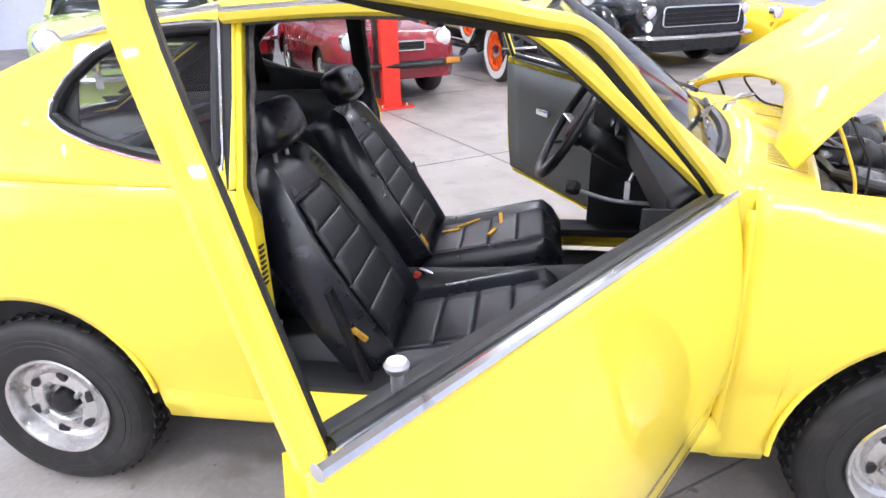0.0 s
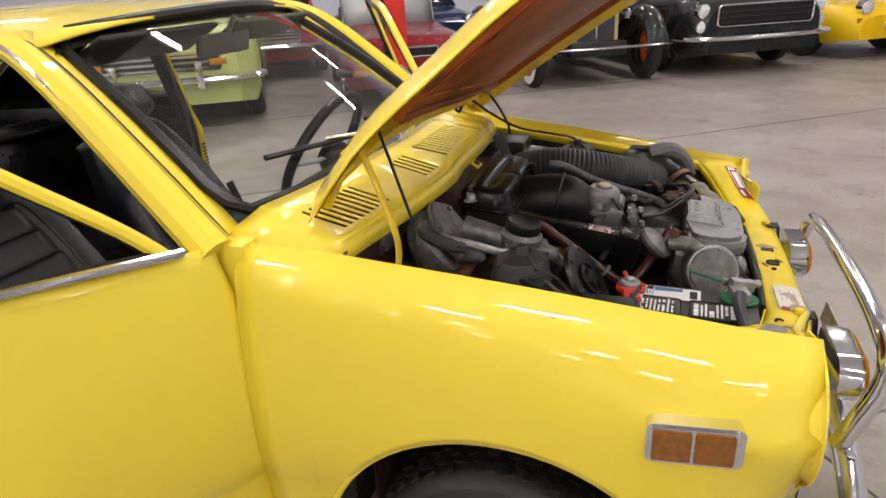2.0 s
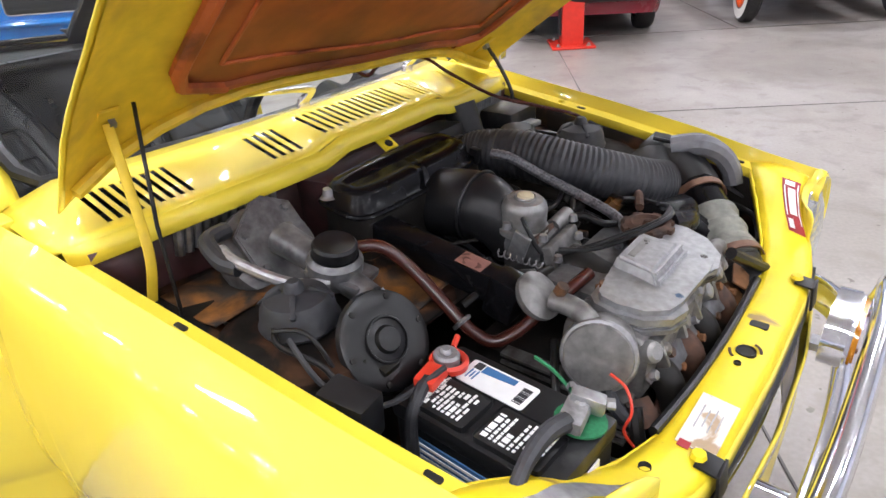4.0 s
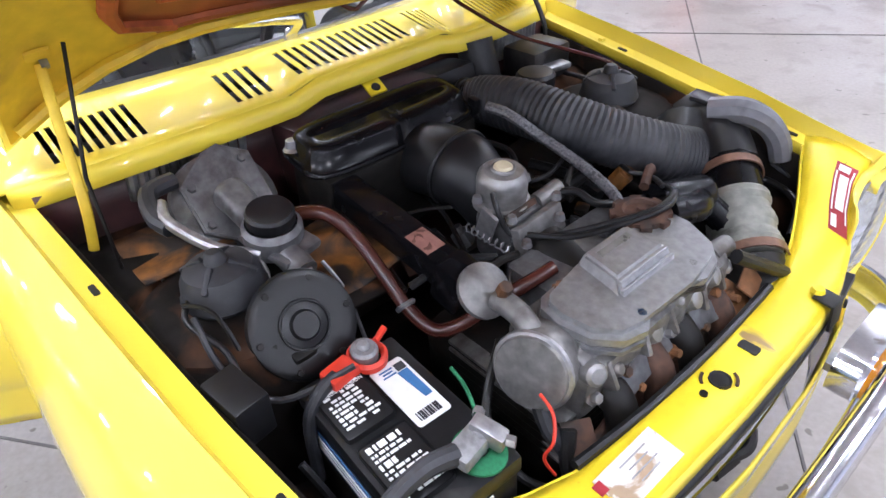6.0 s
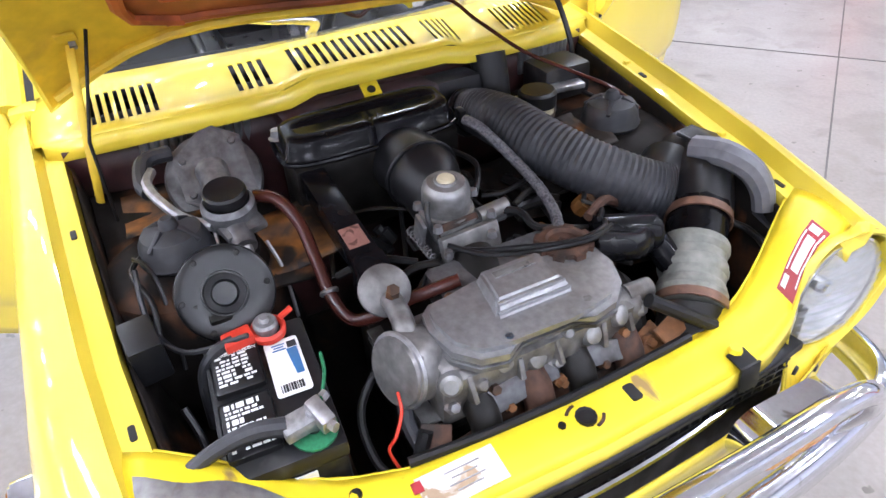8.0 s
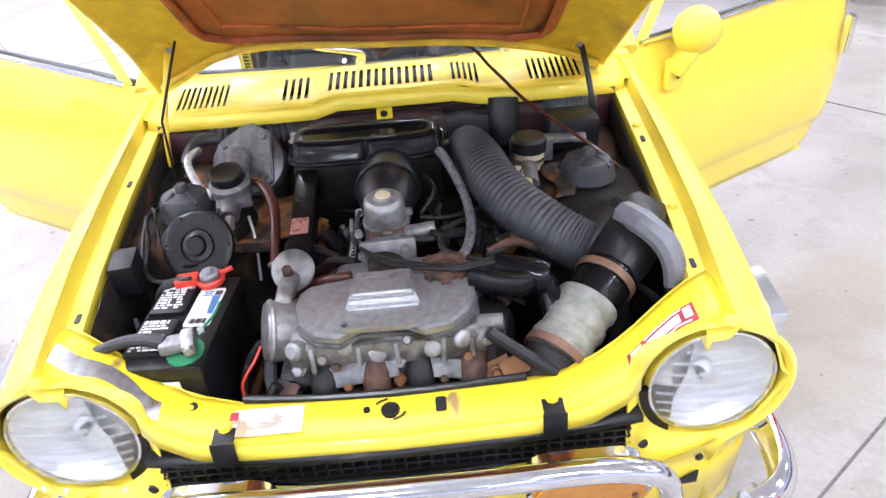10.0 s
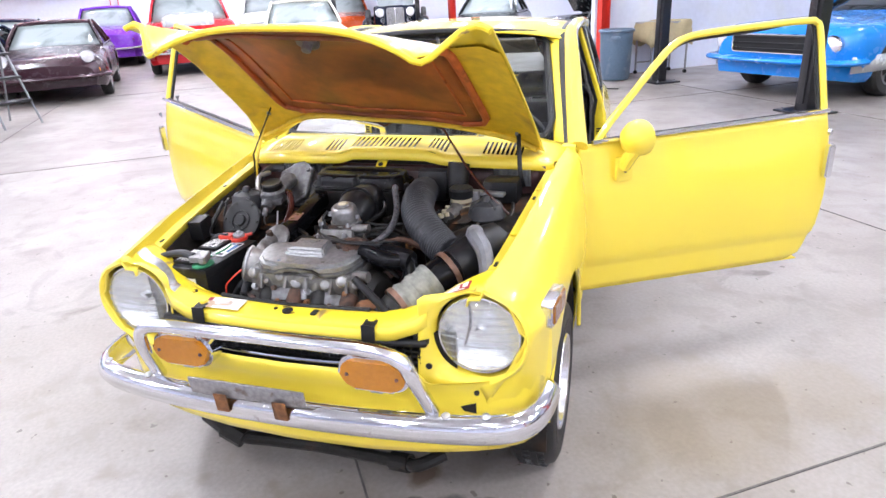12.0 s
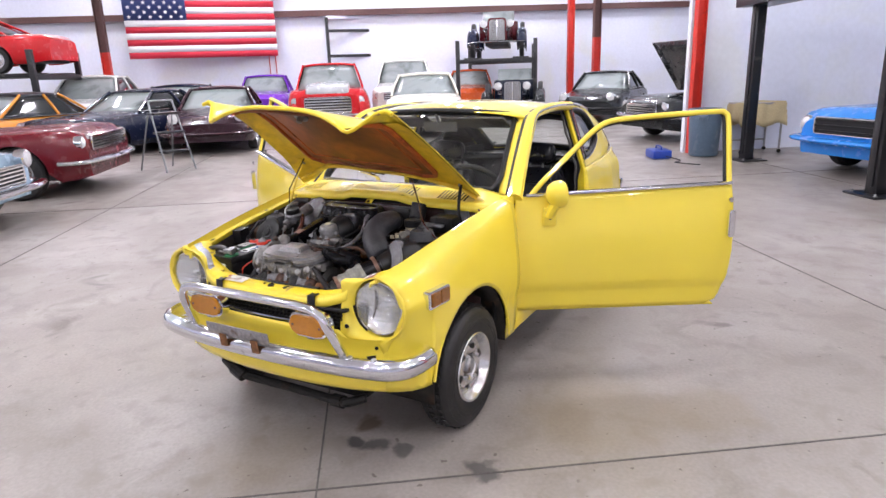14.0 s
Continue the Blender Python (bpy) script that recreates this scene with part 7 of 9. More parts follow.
part("duct_seam", tube(smooth_line([(0.165, 0.40, 0.832), (0.21, 0.402, 0.826), (0.25, 0.378, 0.808)], 5), 0.004, 6), BLACK_PLASTIC, duct)
part("duct_flange", box((0.04, 0.05, 0.006), (0.315, 0.470, 0.730), (0, 30, 20), 0.002), GREY_RUBBER, duct)
part("duct_pipe", tube([(0.270, 0.362, 0.750), (0.320, 0.310, 0.722)], 0.047, 22), BLACK_GLOSS, duct)
part("duct_clamp", lathe([(0.049, -0.007), (0.049 + 0.003, -0.007), (0.049 + 0.003, 0.007), (0.049, 0.007)], 28, axis((0.282, 0.350, 0.744), (0.68, -0.64, -0.35))), CLAMP_BROWN, duct)
sl = [Vector((0.312, 0.318, 0.727)).lerp(Vector((0.385, 0.248, 0.680)), t) for t in lin(0, 1, 26)]
part("foil_sleeve", tube(sl, [0.0495 + 0.0026 * math.sin(i * 0.72) + 0.001 * math.sin(i * 2.3) for i in range(26)], 24), DULL_FOIL, duct, "dull crumpled foil sleeve")
part("duct_clamp", lathe([(0.051, -0.007), (0.051 + 0.003, -0.007), (0.051 + 0.003, 0.007), (0.051, 0.007)], 28, axis((0.384, 0.250, 0.682), (0.68, -0.64, -0.35))), CLAMP_BROWN, duct)
part("duct_foot", tube([(0.384, 0.250, 0.682), (0.425, 0.212, 0.640)], 0.047, 20), GREASE, duct)
part("heater_hose", tube(smooth_line([(-0.03, -0.262, 0.815), (0.0, -0.236, 0.815), (0.035, -0.217, 0.785), (0.09, -0.214, 0.745), (0.13, -0.213, 0.715), (0.168, -0.200, 0.690), (0.195, -0.172, 0.700), (0.225, -0.13, 0.735), (0.245, -0.085, 0.755), (0.25, -0.06, 0.76)], 7), 0.0098, 12), HOSE_RED, coupe, "red-brown rubber hose")
part("hose_clip", tube([axis((0.128, -0.213, 0.716), (0.7, 0, -0.6)) @ Vector((0.011 * math.cos(t), 0.014 * math.sin(t), 0)) for t in lin(0, 2 * math.pi * 15 / 16, 16)], 0.004, 6, closed=True), STEEL, coupe)
part("braided_hose", tube(smooth_line([(-0.035, 0.105, 0.842), (0.0, 0.118, 0.835), (0.06, 0.142, 0.80), (0.13, 0.150, 0.775), (0.20, 0.135, 0.760), (0.235, 0.10, 0.755), (0.245, 0.05, 0.755)], 8), [0.0085 + 0.0007 * (i % 2) for i in range(49)], 10), BRAID, coupe, "grey braided hose")
for pts in ([(0.125, -0.044, 0.812), (0.142, -0.052, 0.795), (0.165, -0.046, 0.762), (0.21, -0.015, 0.768), (0.255, 0.035, 0.782), (0.29, 0.10, 0.790), (0.285, 0.15, 0.79), (0.26, 0.175, 0.78)], [(0.19, -0.045, 0.775), (0.235, -0.005, 0.772), (0.275, 0.05, 0.784), (0.298, 0.12, 0.790), (0.275, 0.175, 0.78)], [(0.16, -0.04, 0.74), (0.20, -0.09, 0.74), (0.23, -0.12, 0.735)], [(0.10, 0.06, 0.775), (0.10, 0.11, 0.77), (0.06, 0.20, 0.77), (-0.02, 0.25, 0.78)], [(0.19, 0.19, 0.77), (0.14, 0.225, 0.755), (0.08, 0.22, 0.76)], [(0.26, 0.165, 0.785), (0.22, 0.20, 0.77), (0.19, 0.19, 0.77)]):
    part("control_cable", tube(smooth_line(pts, 8), 0.0040, 8), BLACK_RUBBER, coupe)
part("spark_lead", tube(smooth_line([(0.25, -0.16, 0.70), (0.30, -0.235, 0.66), (0.36, -0.245, 0.62), (0.40, -0.22, 0.60)], 6), 0.006, 8), BLACK_RUBBER, coupe)
part("red_wire", tube(smooth_line([(0.352, -0.200, 0.715), (0.376, -0.206, 0.708), (0.392, -0.222, 0.690), (0.388, -0.232, 0.665), (0.400, -0.226, 0.64)], 6), 0.0022, 6), RED_PLASTIC, coupe)
part("thick_hose", tube(smooth_line([(0.38, -0.18, 0.66), (0.40, -0.20, 0.62), (0.415, -0.17, 0.59)], 5), 0.010, 8), BLACK_RUBBER, coupe)
part("bay_seal", tube(smooth_line([(0.420, -0.22, 0.672), (0.428, -0.1, 0.668), (0.430, 0.05, 0.668), (0.425, 0.2, 0.672)], 5), 0.007, 8), BLACK_RUBBER, coupe)
# clutch reservoir
cr = part("clutch_reservoir", lathe([(0.0, -0.03), (0.030, -0.03), (0.032, -0.005), (0.032, 0.010)], 22, Matrix.Translation((-0.095, 0.292, 0.792))), CLEAR_RES, coupe, "yellowed fluid reservoir with black cap")
part("reservoir_cap", lathe([(0.036, -0.004), (0.037, 0.020), (0.032, 0.026), (0.0, 0.026)], 24, Matrix.Translation((-0.096, 0.292, 0.804))), BLACK_PLASTIC, cr)
part("reservoir_band", lathe([(0.034, -0.012), (0.0345, -0.012), (0.0345, -0.004), (0.034, -0.004)], 20, Matrix.Translation((-0.095, 0.292, 0.792))), STEEL, cr)
part("clutch_cylinder", tube([(-0.10, 0.288, 0.775), (0.0, 0.278, 0.765)], 0.020, 12), ALLOY_DULL, cr)
part("cylinder_bracket", box((0.02, 0.09, 0.05), (-0.115, 0.30, 0.79), bevel=0.004), STEEL, cr)
for k in range(5):
    part("brass_fitting", lathe([(0.0, 0.012), (0.008, 0.012), (0.009, 0.0)], 6, Matrix.Translation((-0.05 + 0.018 * k, 0.262 + 0.012 * (k % 2), 0.772))), CLEAR_RES, cr)
part("foil_strip", box((0.03, 0.12, 0.012), (-0.135, 0.36, 0.802), (0, 0, -8), 0.004), FOIL, coupe)
# stickers on the painted metal
lab = part("warning_sticker", sheet(lambda y, k: cross_point(0.55 + 0.36 * k, y) + Vector((0, 0, 0.0015)), lin(0.345, 0.450, 9), [0, 1]), RED_PRINT, coupe, "red and white caution sticker")
for y0, y1, k0, k1 in ((0.375, 0.425, 0.30, 0.75), (0.36, 0.44, 0.85, 0.93), (0.35, 0.367, 0.1, 0.4), (0.432, 0.444, 0.15, 0.7), (0.372, 0.43, 0.08, 0.16)):
    part("sticker_print", sheet(lambda y, k: cross_point(0.55 + 0.36 * k, y) + Vector((0, 0, 0.0028)), lin(y0, y1, 5), [k0, k1]), WHITE_LABEL, lab)
st = part("paper_label", box((0.046, 0.10, 0.001), (0.470, -0.176, 0.6765), (0, 6, 0)), OLD_LABEL, coupe, "torn white paper label")
part("label_corner", box((0.014, 0.012, 0.0008), (0.458, -0.226, 0.6790), (0, 4, 0)), RED_PRINT, st)
for k in range(4):
    part("label_text_bar", box((0.0018, 0.045 - 0.012 * (k % 2), 0.0006), (0.457 + 0.008 * k, -0.170, 0.6785 - 0.0008 * k), (0, 6, 0)), STEEL, st)
part("scuffed_strip", sheet(lambda y, k: cross_point(0.45 + 0.35 * k + 0.06 * math.sin(60 * y), -y) + Vector((0, 0, 0.0015)), lin(0.33, 0.49, 14), [0, 0.5, 1]), STEEL, coupe, "bare metal strip worn through the paint")

# small greasy fittings, pipes and wires between the larger pieces
clut = random.Random(31)
for k in range(34):
    x, y = clut.uniform(-0.02, 0.26), clut.uniform(-0.20, 0.30)
    if 0.07 < x < 0.2 and -0.06 < y < 0.05:
        continue
    z = 0.715 + clut.uniform(-0.03, 0.03)
    m = clut.choice((GREASE, GREASE, GREY_CAST, DARK_RUST, BLACK_PLASTIC, RUST_ORANGE))
    if k % 3 == 0:
        part("fitting", lathe([(0.0, 0.016), (0.009, 0.015), (0.010, 0.006), (0.016, 0.004), (0.016, -0.02)], 8, axis((x, y, z), (clut.uniform(-0.6, 0.6), clut.uniform(-0.6, 0.6), 1))), m, eng)
    elif k % 3 == 1:
        part("bracket", box((clut.uniform(0.02, 0.06), clut.uniform(0.02, 0.05), clut.uniform(0.008, 0.03)), (x, y, z), (clut.uniform(-25, 25), clut.uniform(-25, 25), clut.uniform(0, 90)), 0.004), m, eng)
    else:
        d = Vector((clut.uniform(-0.09, 0.09), clut.uniform(-0.09, 0.09), clut.uniform(-0.03, 0.02)))
        a = Vector((x, y, z + 0.01))
        part("pipe", tube(smooth_line([a - d, a + Vector((0, 0, 0.018)), a + d], 5), clut.uniform(0.003, 0.008), 8), clut.choice((BLACK_RUBBER, GREASE, DARK_RUST)), eng)
for pts, r in (([(0.12, 0.05, 0.76), (0.16, 0.09, 0.77), (0.20, 0.10, 0.76), (0.23, 0.17, 0.75)], 0.006), ([(-0.02, 0.07, 0.80), (0.03, 0.09, 0.79), (0.08, 0.06, 0.77)], 0.005), ([(0.02, 0.15, 0.74), (0.09, 0.17, 0.735), (0.16, 0.16, 0.73)], 0.009), ([(-0.03, -0.40, 0.79), (0.03, -0.455, 0.79), (0.10, -0.44, 0.77), (0.15, -0.45, 0.72)], 0.004), ([(0.24, 0.40, 0.70), (0.30, 0.44, 0.69), (0.36, 0.42, 0.68), (0.39, 0.34, 0.67)], 0.006), ([(-0.15, 0.44, 0.77), (-0.05, 0.455, 0.765), (0.10, 0.45, 0.75)], 0.005)):
    part("pipe", tube(smooth_line(pts, 6), r, 8), BLACK_RUBBER, eng)

# ---- parked cars round the hall ----
PAINTS = {}


def paint(name, colour, metal=0.0, rough=0.25):
    if name not in PAINTS:
        PAINTS[name] = material("paint_" + name, colour, rough, metal, coat=0.35, spec=0.3, grain=0.02, scale=6, rough_vary=0.05)
    return PAINTS[name]


WHITEWALL = material("whitewall_rubber", (0.72, 0.70, 0.66), 0.6, grain=0.05, scale=40)
LAMP_GLASS = material("bright_lamp_glass", (0.80, 0.81, 0.82), 0.12, 0.5, coat=0.5, grain=0.15, scale=60, bump=0.2)


def road_wheel(parent, at, r, side, rim_mat, white=False, wide=0.18, hub=CHROME, spokes=0):
    m = axis(at, (0, side, 0))
    h = wide / 2
    w = part("wheel", lathe([(r * 0.60, -h), (r * 0.92, -h), (r, -h * 0.6), (r, h * 0.6), (r * 0.92, h), (r * 0.66, h * 1.02), (r * 0.60, h * 0.9)], 28, m), TYRE, parent)
    if white:
        part("whitewall", lathe([(r * 0.66, h * 1.03), (r * 0.90, h * 1.03), (r * 0.90, h * 0.98)], 28, m), WHITEWALL, w)
    rim = part("rim", lathe([(r * 0.63, h * 0.8), (r * 0.62, h * 1.0), (r * 0.56, h * 0.95), (r * 0.52, h * 0.55), (r * 0.30, h * 0.60), (r * 0.20, h * 0.8), (0, h * 0.8)], 28, m), rim_mat, w)
    part("hub_cap", lathe([(r * 0.22, h * 0.7), (r * 0.20, h * 1.0), (r * 0.10, h * 1.15), (0, h * 1.18)], 20, m), hub, rim)
    for k in range(spokes):
        t = 2 * math.pi * k / spokes
        s = part("spoke", box((r * 0.36, 0.012 if spokes > 8 else 0.05, 0.012), bevel=0.0), rim_mat if spokes > 8 else BLACK_TRIM, rim)
        s.matrix_basis = m @ Matrix.Rotation(t, 4, "Z") @ pose(r * 0.37, 0, h * 0.72)
    return w


def car(name, label, at, face, paint_mat, L=4.4, W=1.75, H=1.35, belt=0.84, nose=0.74, tail=0.80, wb=2.6, front=0.85, r=0.31, ground=0.20,
        cab=(-1.45, 0.55), roof=(-0.85, -0.05), glass_mat=DARK_GLASS, rim_mat=RIM, white=False, lamps=((0.62, 0.66, 0.085),), grille=None, bumper=0.48,
        bumper_mat=CHROME, pontoon=0.0, taper=0.90, open_top=False, hood_up=0.0, posts=False, spokes=0, z=0.0, amber=None, stripe=None, roof_mat=None, tailfin=0.0):
    """A car with shaped lower body, arches, cabin, wheels and face. x runs forward from between the axles."""
    root = thing(name, label, "car", Matrix.Translation((at[0], at[1], z)) @ Matrix.Rotation(radians(face), 4, "Z"))
    xf, xr = wb / 2 + front, wb / 2 + front - L
    ax = (wb / 2, -wb / 2)
    ar = r * 1.17

    def top(x):
        return curve(x, [(xr, tail - 0.12), (xr + 0.12, tail - 0.02), (xr + 0.5, tail + tailfin), (cab[0], belt), (cab[1], belt), (cab[1] + 0.25, belt - 0.03), (xf - 0.35, nose + 0.02), (xf - 0.08, nose - 0.02), (xf, nose - 0.12)])

    def half(x):
        k = min(1.0, (xf - x) / 0.5), min(1.0, (x - xr) / 0.5)
        return W / 2 * (taper + (1 - taper) * math.sin(min(k) * math.pi / 2)) * (1.0 - 0.12 * max(0, 1 - min(k) * 5) ** 2)

    def low(x):
        z0 = ground + 0.06 * max(0.0, 1 - (xf - x) / 0.4) + 0.08 * max(0.0, 1 - (x - xr) / 0.5)
        for a in ax:
            d = abs(x - a)
            if d < ar:
                z0 = max(z0, r * 0.98 + math.sqrt(ar * ar - d * d) * 0.94)
        return z0

    xs = set(lin(xr, xf, 30))
    for a in ax:
        xs |= {a + ar * math.cos(math.pi * k / 14) for k in range(15)}
    xs = sorted(x for x in xs if xr <= x <= xf)
    bm = bmesh.new()
    cols = []
    for x in xs:
        w, t = half(x), top(x)
        bulge = max(math.exp(-((x - a) / 0.42) ** 2) for a in ax) * pontoon
        b = ground - 0.02
        sec = [(w * 0.90, b), (w * 0.975, b + 0.10), (w * (1.0 + bulge * 0.3), b + 0.30 * (t - b) + 0.08), (w * (1.0 + bulge * 0.4), b + 0.62 * (t - b)), (w * (0.965 + bulge * 0.3), t - 0.085 + bulge * 0.3), (w * 0.88, t - 0.020 + bulge * 0.5), (w * 0.72, t + 0.004 - bulge * 0.25), (w * 0.40, t + 0.018), (0.0, t + 0.026)]
        line = clip_low(smooth_line([Vector((x, p, q)) for p, q in sec], 3), low(x), 20)
        cols.append(line)
    for s in (1, -1):
        vs = [[bm.verts.new((p.x, p.y * s, p.z)) for p in c] for c in cols]
        for c0, c1 in zip(vs, vs[1:]):
            for i in range(19):
                bm.faces.new((c0[i], c1[i], c1[i + 1], c0[i + 1]))
        for c in (vs[0], vs[-1]):
            base = [bm.verts.new((c[0].co.x, 0, c[0].co.z))]
            bm.faces.new(c + base)
    bmesh.ops.remove_doubles(bm, verts=bm.verts, dist=0.0008)
    body = part("body", bm, paint_mat, root, sharp=42)
    part("underbody", box((L - 0.5, W * 0.86, 0.30), ((xf + xr) / 2, 0, ground + 0.18)), BLACK_TRIM, root)
    if stripe:
        for s in (1, -1):
            part("side_stripe", sheet(lambda x, zz: Vector((x, s * (half(x) * 1.004 + 0.004), zz)), lin(xr + 0.2, xf - 0.15, 12), [ground + 0.12, ground + 0.30]), stripe, body, thick=0.002)
    # cabin
    w0 = W / 2 * 0.90
    w1 = W / 2 * (0.70 if not open_top else 0.78)
    hz = H - 0.02

    def base(x, s):
        return Vector((x, s * w0, belt - 0.01))

    if open_top:
        part("windscreen", sheet(lambda k, y: Vector((cab[1] - 0.16 * k - 0.04 * (y / w1) ** 2, y, belt + (hz - belt) * k)), [0, 0.5, 1], lin(-w1, w1, 7)), PALE_GLASS, root, thick=0.006)
        part("screen_frame", tube([(cab[1], -w1, belt), (cab[1] - 0.20, -w1, hz), (cab[1] - 0.16, 0, hz + 0.01), (cab[1] - 0.20, w1, hz), (cab[1], w1, belt)], 0.014, 8), CHROME, root)
        part("soft_top", box((0.55, w0 * 1.8, 0.12), (cab[0] + 0.1, 0, belt + 0.03), bevel=0.05), BLACK_VINYL, root)
        for y in (-0.32, 0.32):
            part("seat", box((0.14, 0.46, 0.40), (cab[0] + 0.55, y, belt + 0.02), (0, -12, 0), 0.05), BLACK_VINYL, root)
    else:
        def wall_pt(k, x0, x1, s):
            return base(x0, s).lerp(Vector((x1, s * w1, hz - 0.05)), k)
        part("windscreen", sheet(lambda k, v: Vector((cab[1] + (roof[1] - cab[1]) * k - 0.06 * v * v, v * (w0 * 0.94 + (w1 - w0) * k * 0.94), belt + (hz - 0.045 - belt) * k)), lin(0, 1, 5), lin(-1, 1, 9)), glass_mat, root, thick=0.006)
        part("rear_window", sheet(lambda k, v: Vector((cab[0] + (roof[0] - cab[0]) * k + 0.05 * v * v, v * (w0 * 0.94 + (w1 - w0) * k * 0.94), belt + (hz - 0.045 - belt) * k)), lin(0, 1, 5), lin(-1, 1, 9)), DARK_GLASS, root, thick=0.006)
        for s in (1, -1):
            part("side_window", sheet(lambda k, v: base(cab[0] + (cab[1] - cab[0]) * v, s).lerp(Vector((roof[0] + (roof[1] - roof[0]) * v, s * w1, hz - 0.05)), k), lin(0, 1, 5), lin(0.03, 0.97, 7)), DARK_GLASS, root, thick=0.006)
            for a, b in ((cab[1], roof[1]), (cab[0], roof[0]), ((cab[0] * 0.62 + cab[1] * 0.38), roof[0] * 0.6 + roof[1] * 0.4)):
                part("pillar", tube([base(a, s), base(a, s).lerp(Vector((b, s * w1, hz - 0.04)), 0.5) + Vector((0, 0.012 * s, 0.01)), Vector((b, s * w1, hz - 0.035))], 0.028, 8), paint_mat, root)
            part("belt_trim", tube([base(x, s) + Vector((0, 0.02 * s, 0.01)) for x in lin(cab[0], cab[1], 5)], 0.010, 6), CHROME, root)
        part("roof", sheet(lambda x, v: Vector((x - 0.05 * v * v * (1 if x > (roof[0] + roof[1]) / 2 else -1), v * (w1 + 0.015), hz - 0.045 * abs(v) ** 2.5 + 0.02 * math.sin(math.pi * (x - roof[0]) / (roof[1] - roof[0] + 1e-6)))), lin(roof[0] - 0.03, roof[1] + 0.03, 7), lin(-1, 1, 11)), roof_mat or paint_mat, root, thick=0.05)
        part("interior", box((cab[1] - cab[0] - 0.5, W * 0.66, 0.25), ((cab[0] + cab[1]) / 2 - 0.1, 0, belt - 0.05), bevel=0.06), BLACK_TRIM, root)
        for y in (-0.35, 0.35):
            part("seat", box((0.14, 0.44, 0.36), ((roof[0] + roof[1]) / 2 + 0.05, y, belt + 0.12), (0, -14, 0), 0.05), BLACK_VINYL, root)
    for a in ax:
        for s in (1, -1):
            road_wheel(root, (a, s * (W / 2 - 0.115), r), r, s, rim_mat, white, spokes=spokes)
            part("arch_liner", sheet(lambda t, y: Vector((a + (ar - 0.01) * math.cos(t), y, r * 0.98 + (ar - 0.01) * math.sin(t))), lin(0, math.pi, 12), [s * W / 2 * 0.45, s * W / 2 * 0.93]), BLACK_TRIM, root, thick=0.006)
    # face
    for y, zz, lr in lamps:
        for s in (1, -1):
            xx = xf - 0.03 - 0.10 * (y / (W / 2)) ** 3
            lamp = part("headlamp", lathe([(lr * 1.12, -0.06), (lr * 1.15, 0.03), (lr, 0.045), (lr * 0.96, 0.035)], 22, axis((xx, s * y, zz), (1, 0, 0.02))), CHROME, root)
            part("lens", lathe([(lr * 0.98, 0.035), (lr * 0.6, 0.058), (0, 0.068)], 22, axis((xx, s * y, zz), (1, 0, 0.02))), LAMP_GLASS, lamp)
    if grille:
        gw, gh, gz, bars, gm = grille
        g = part("grille", box((0.03, gw, gh), (xf - 0.01, 0, gz), bevel=0.008), BLACK_TRIM, root)
        for k in range(bars):
            part("grille_bar", box((0.02, gw * 0.97, gh / bars * 0.42), (xf + 0.012, 0, gz - gh / 2 + gh * (k + 0.5) / bars), bevel=0.0), gm, g)
        part("grille_frame", tube([(xf + 0.012, p, gz + q) for p, q in rounded(gw, gh, min(gw, gh) * 0.2, 4)], 0.012, 6, closed=True), CHROME, g)
    if bumper:
        bw = W / 2 * 1.0
        bp = part("bumper", tube(smooth_line([(xf - 0.30, -bw, bumper), (xf - 0.04, -bw * 0.94, bumper), (xf + 0.08, -bw * 0.5, bumper), (xf + 0.10, 0, bumper), (xf + 0.08, bw * 0.5, bumper), (xf - 0.04, bw * 0.94, bumper), (xf - 0.30, bw, bumper)], 4), 0.075, 10, flat=0.5), bumper_mat, root)
        bp.data.transform(Matrix.Translation((0, 0, bumper)) @ Matrix.Diagonal((1, 1, 1.0, 1)) @ Matrix.Translation((0, 0, -bumper)))
        if posts:
            for y in (-0.38, 0.38):
                part("overrider", box((0.07, 0.07, 0.26), (xf + 0.13, y, bumper + 0.05), bevel=0.025), CHROME, bp)
    if amber:
        for s in (1, -1):
            part("indicator", box((0.03, 0.16, 0.06), (xf + 0.02 - amber[2], s * amber[0], amber[1]), bevel=0.01), AMBER, root)
    if hood_up:
        hb = sheet(lambda k, v: Vector((cab[1] + 0.32 + 1.15 * k * math.cos(hood_up), v * W * 0.38, belt + 0.02 + 1.15 * k * math.sin(hood_up))), lin(0, 1, 5), lin(-1, 1, 7))
        part("hood", hb, paint_mat, root, thick=0.03)
        part("hood_stay", tube([(xf - 0.6, W * 0.30, nose), (cab[1] + 0.7, W * 0.30, belt + 0.35)], 0.012, 6), STEEL, root)
    return root


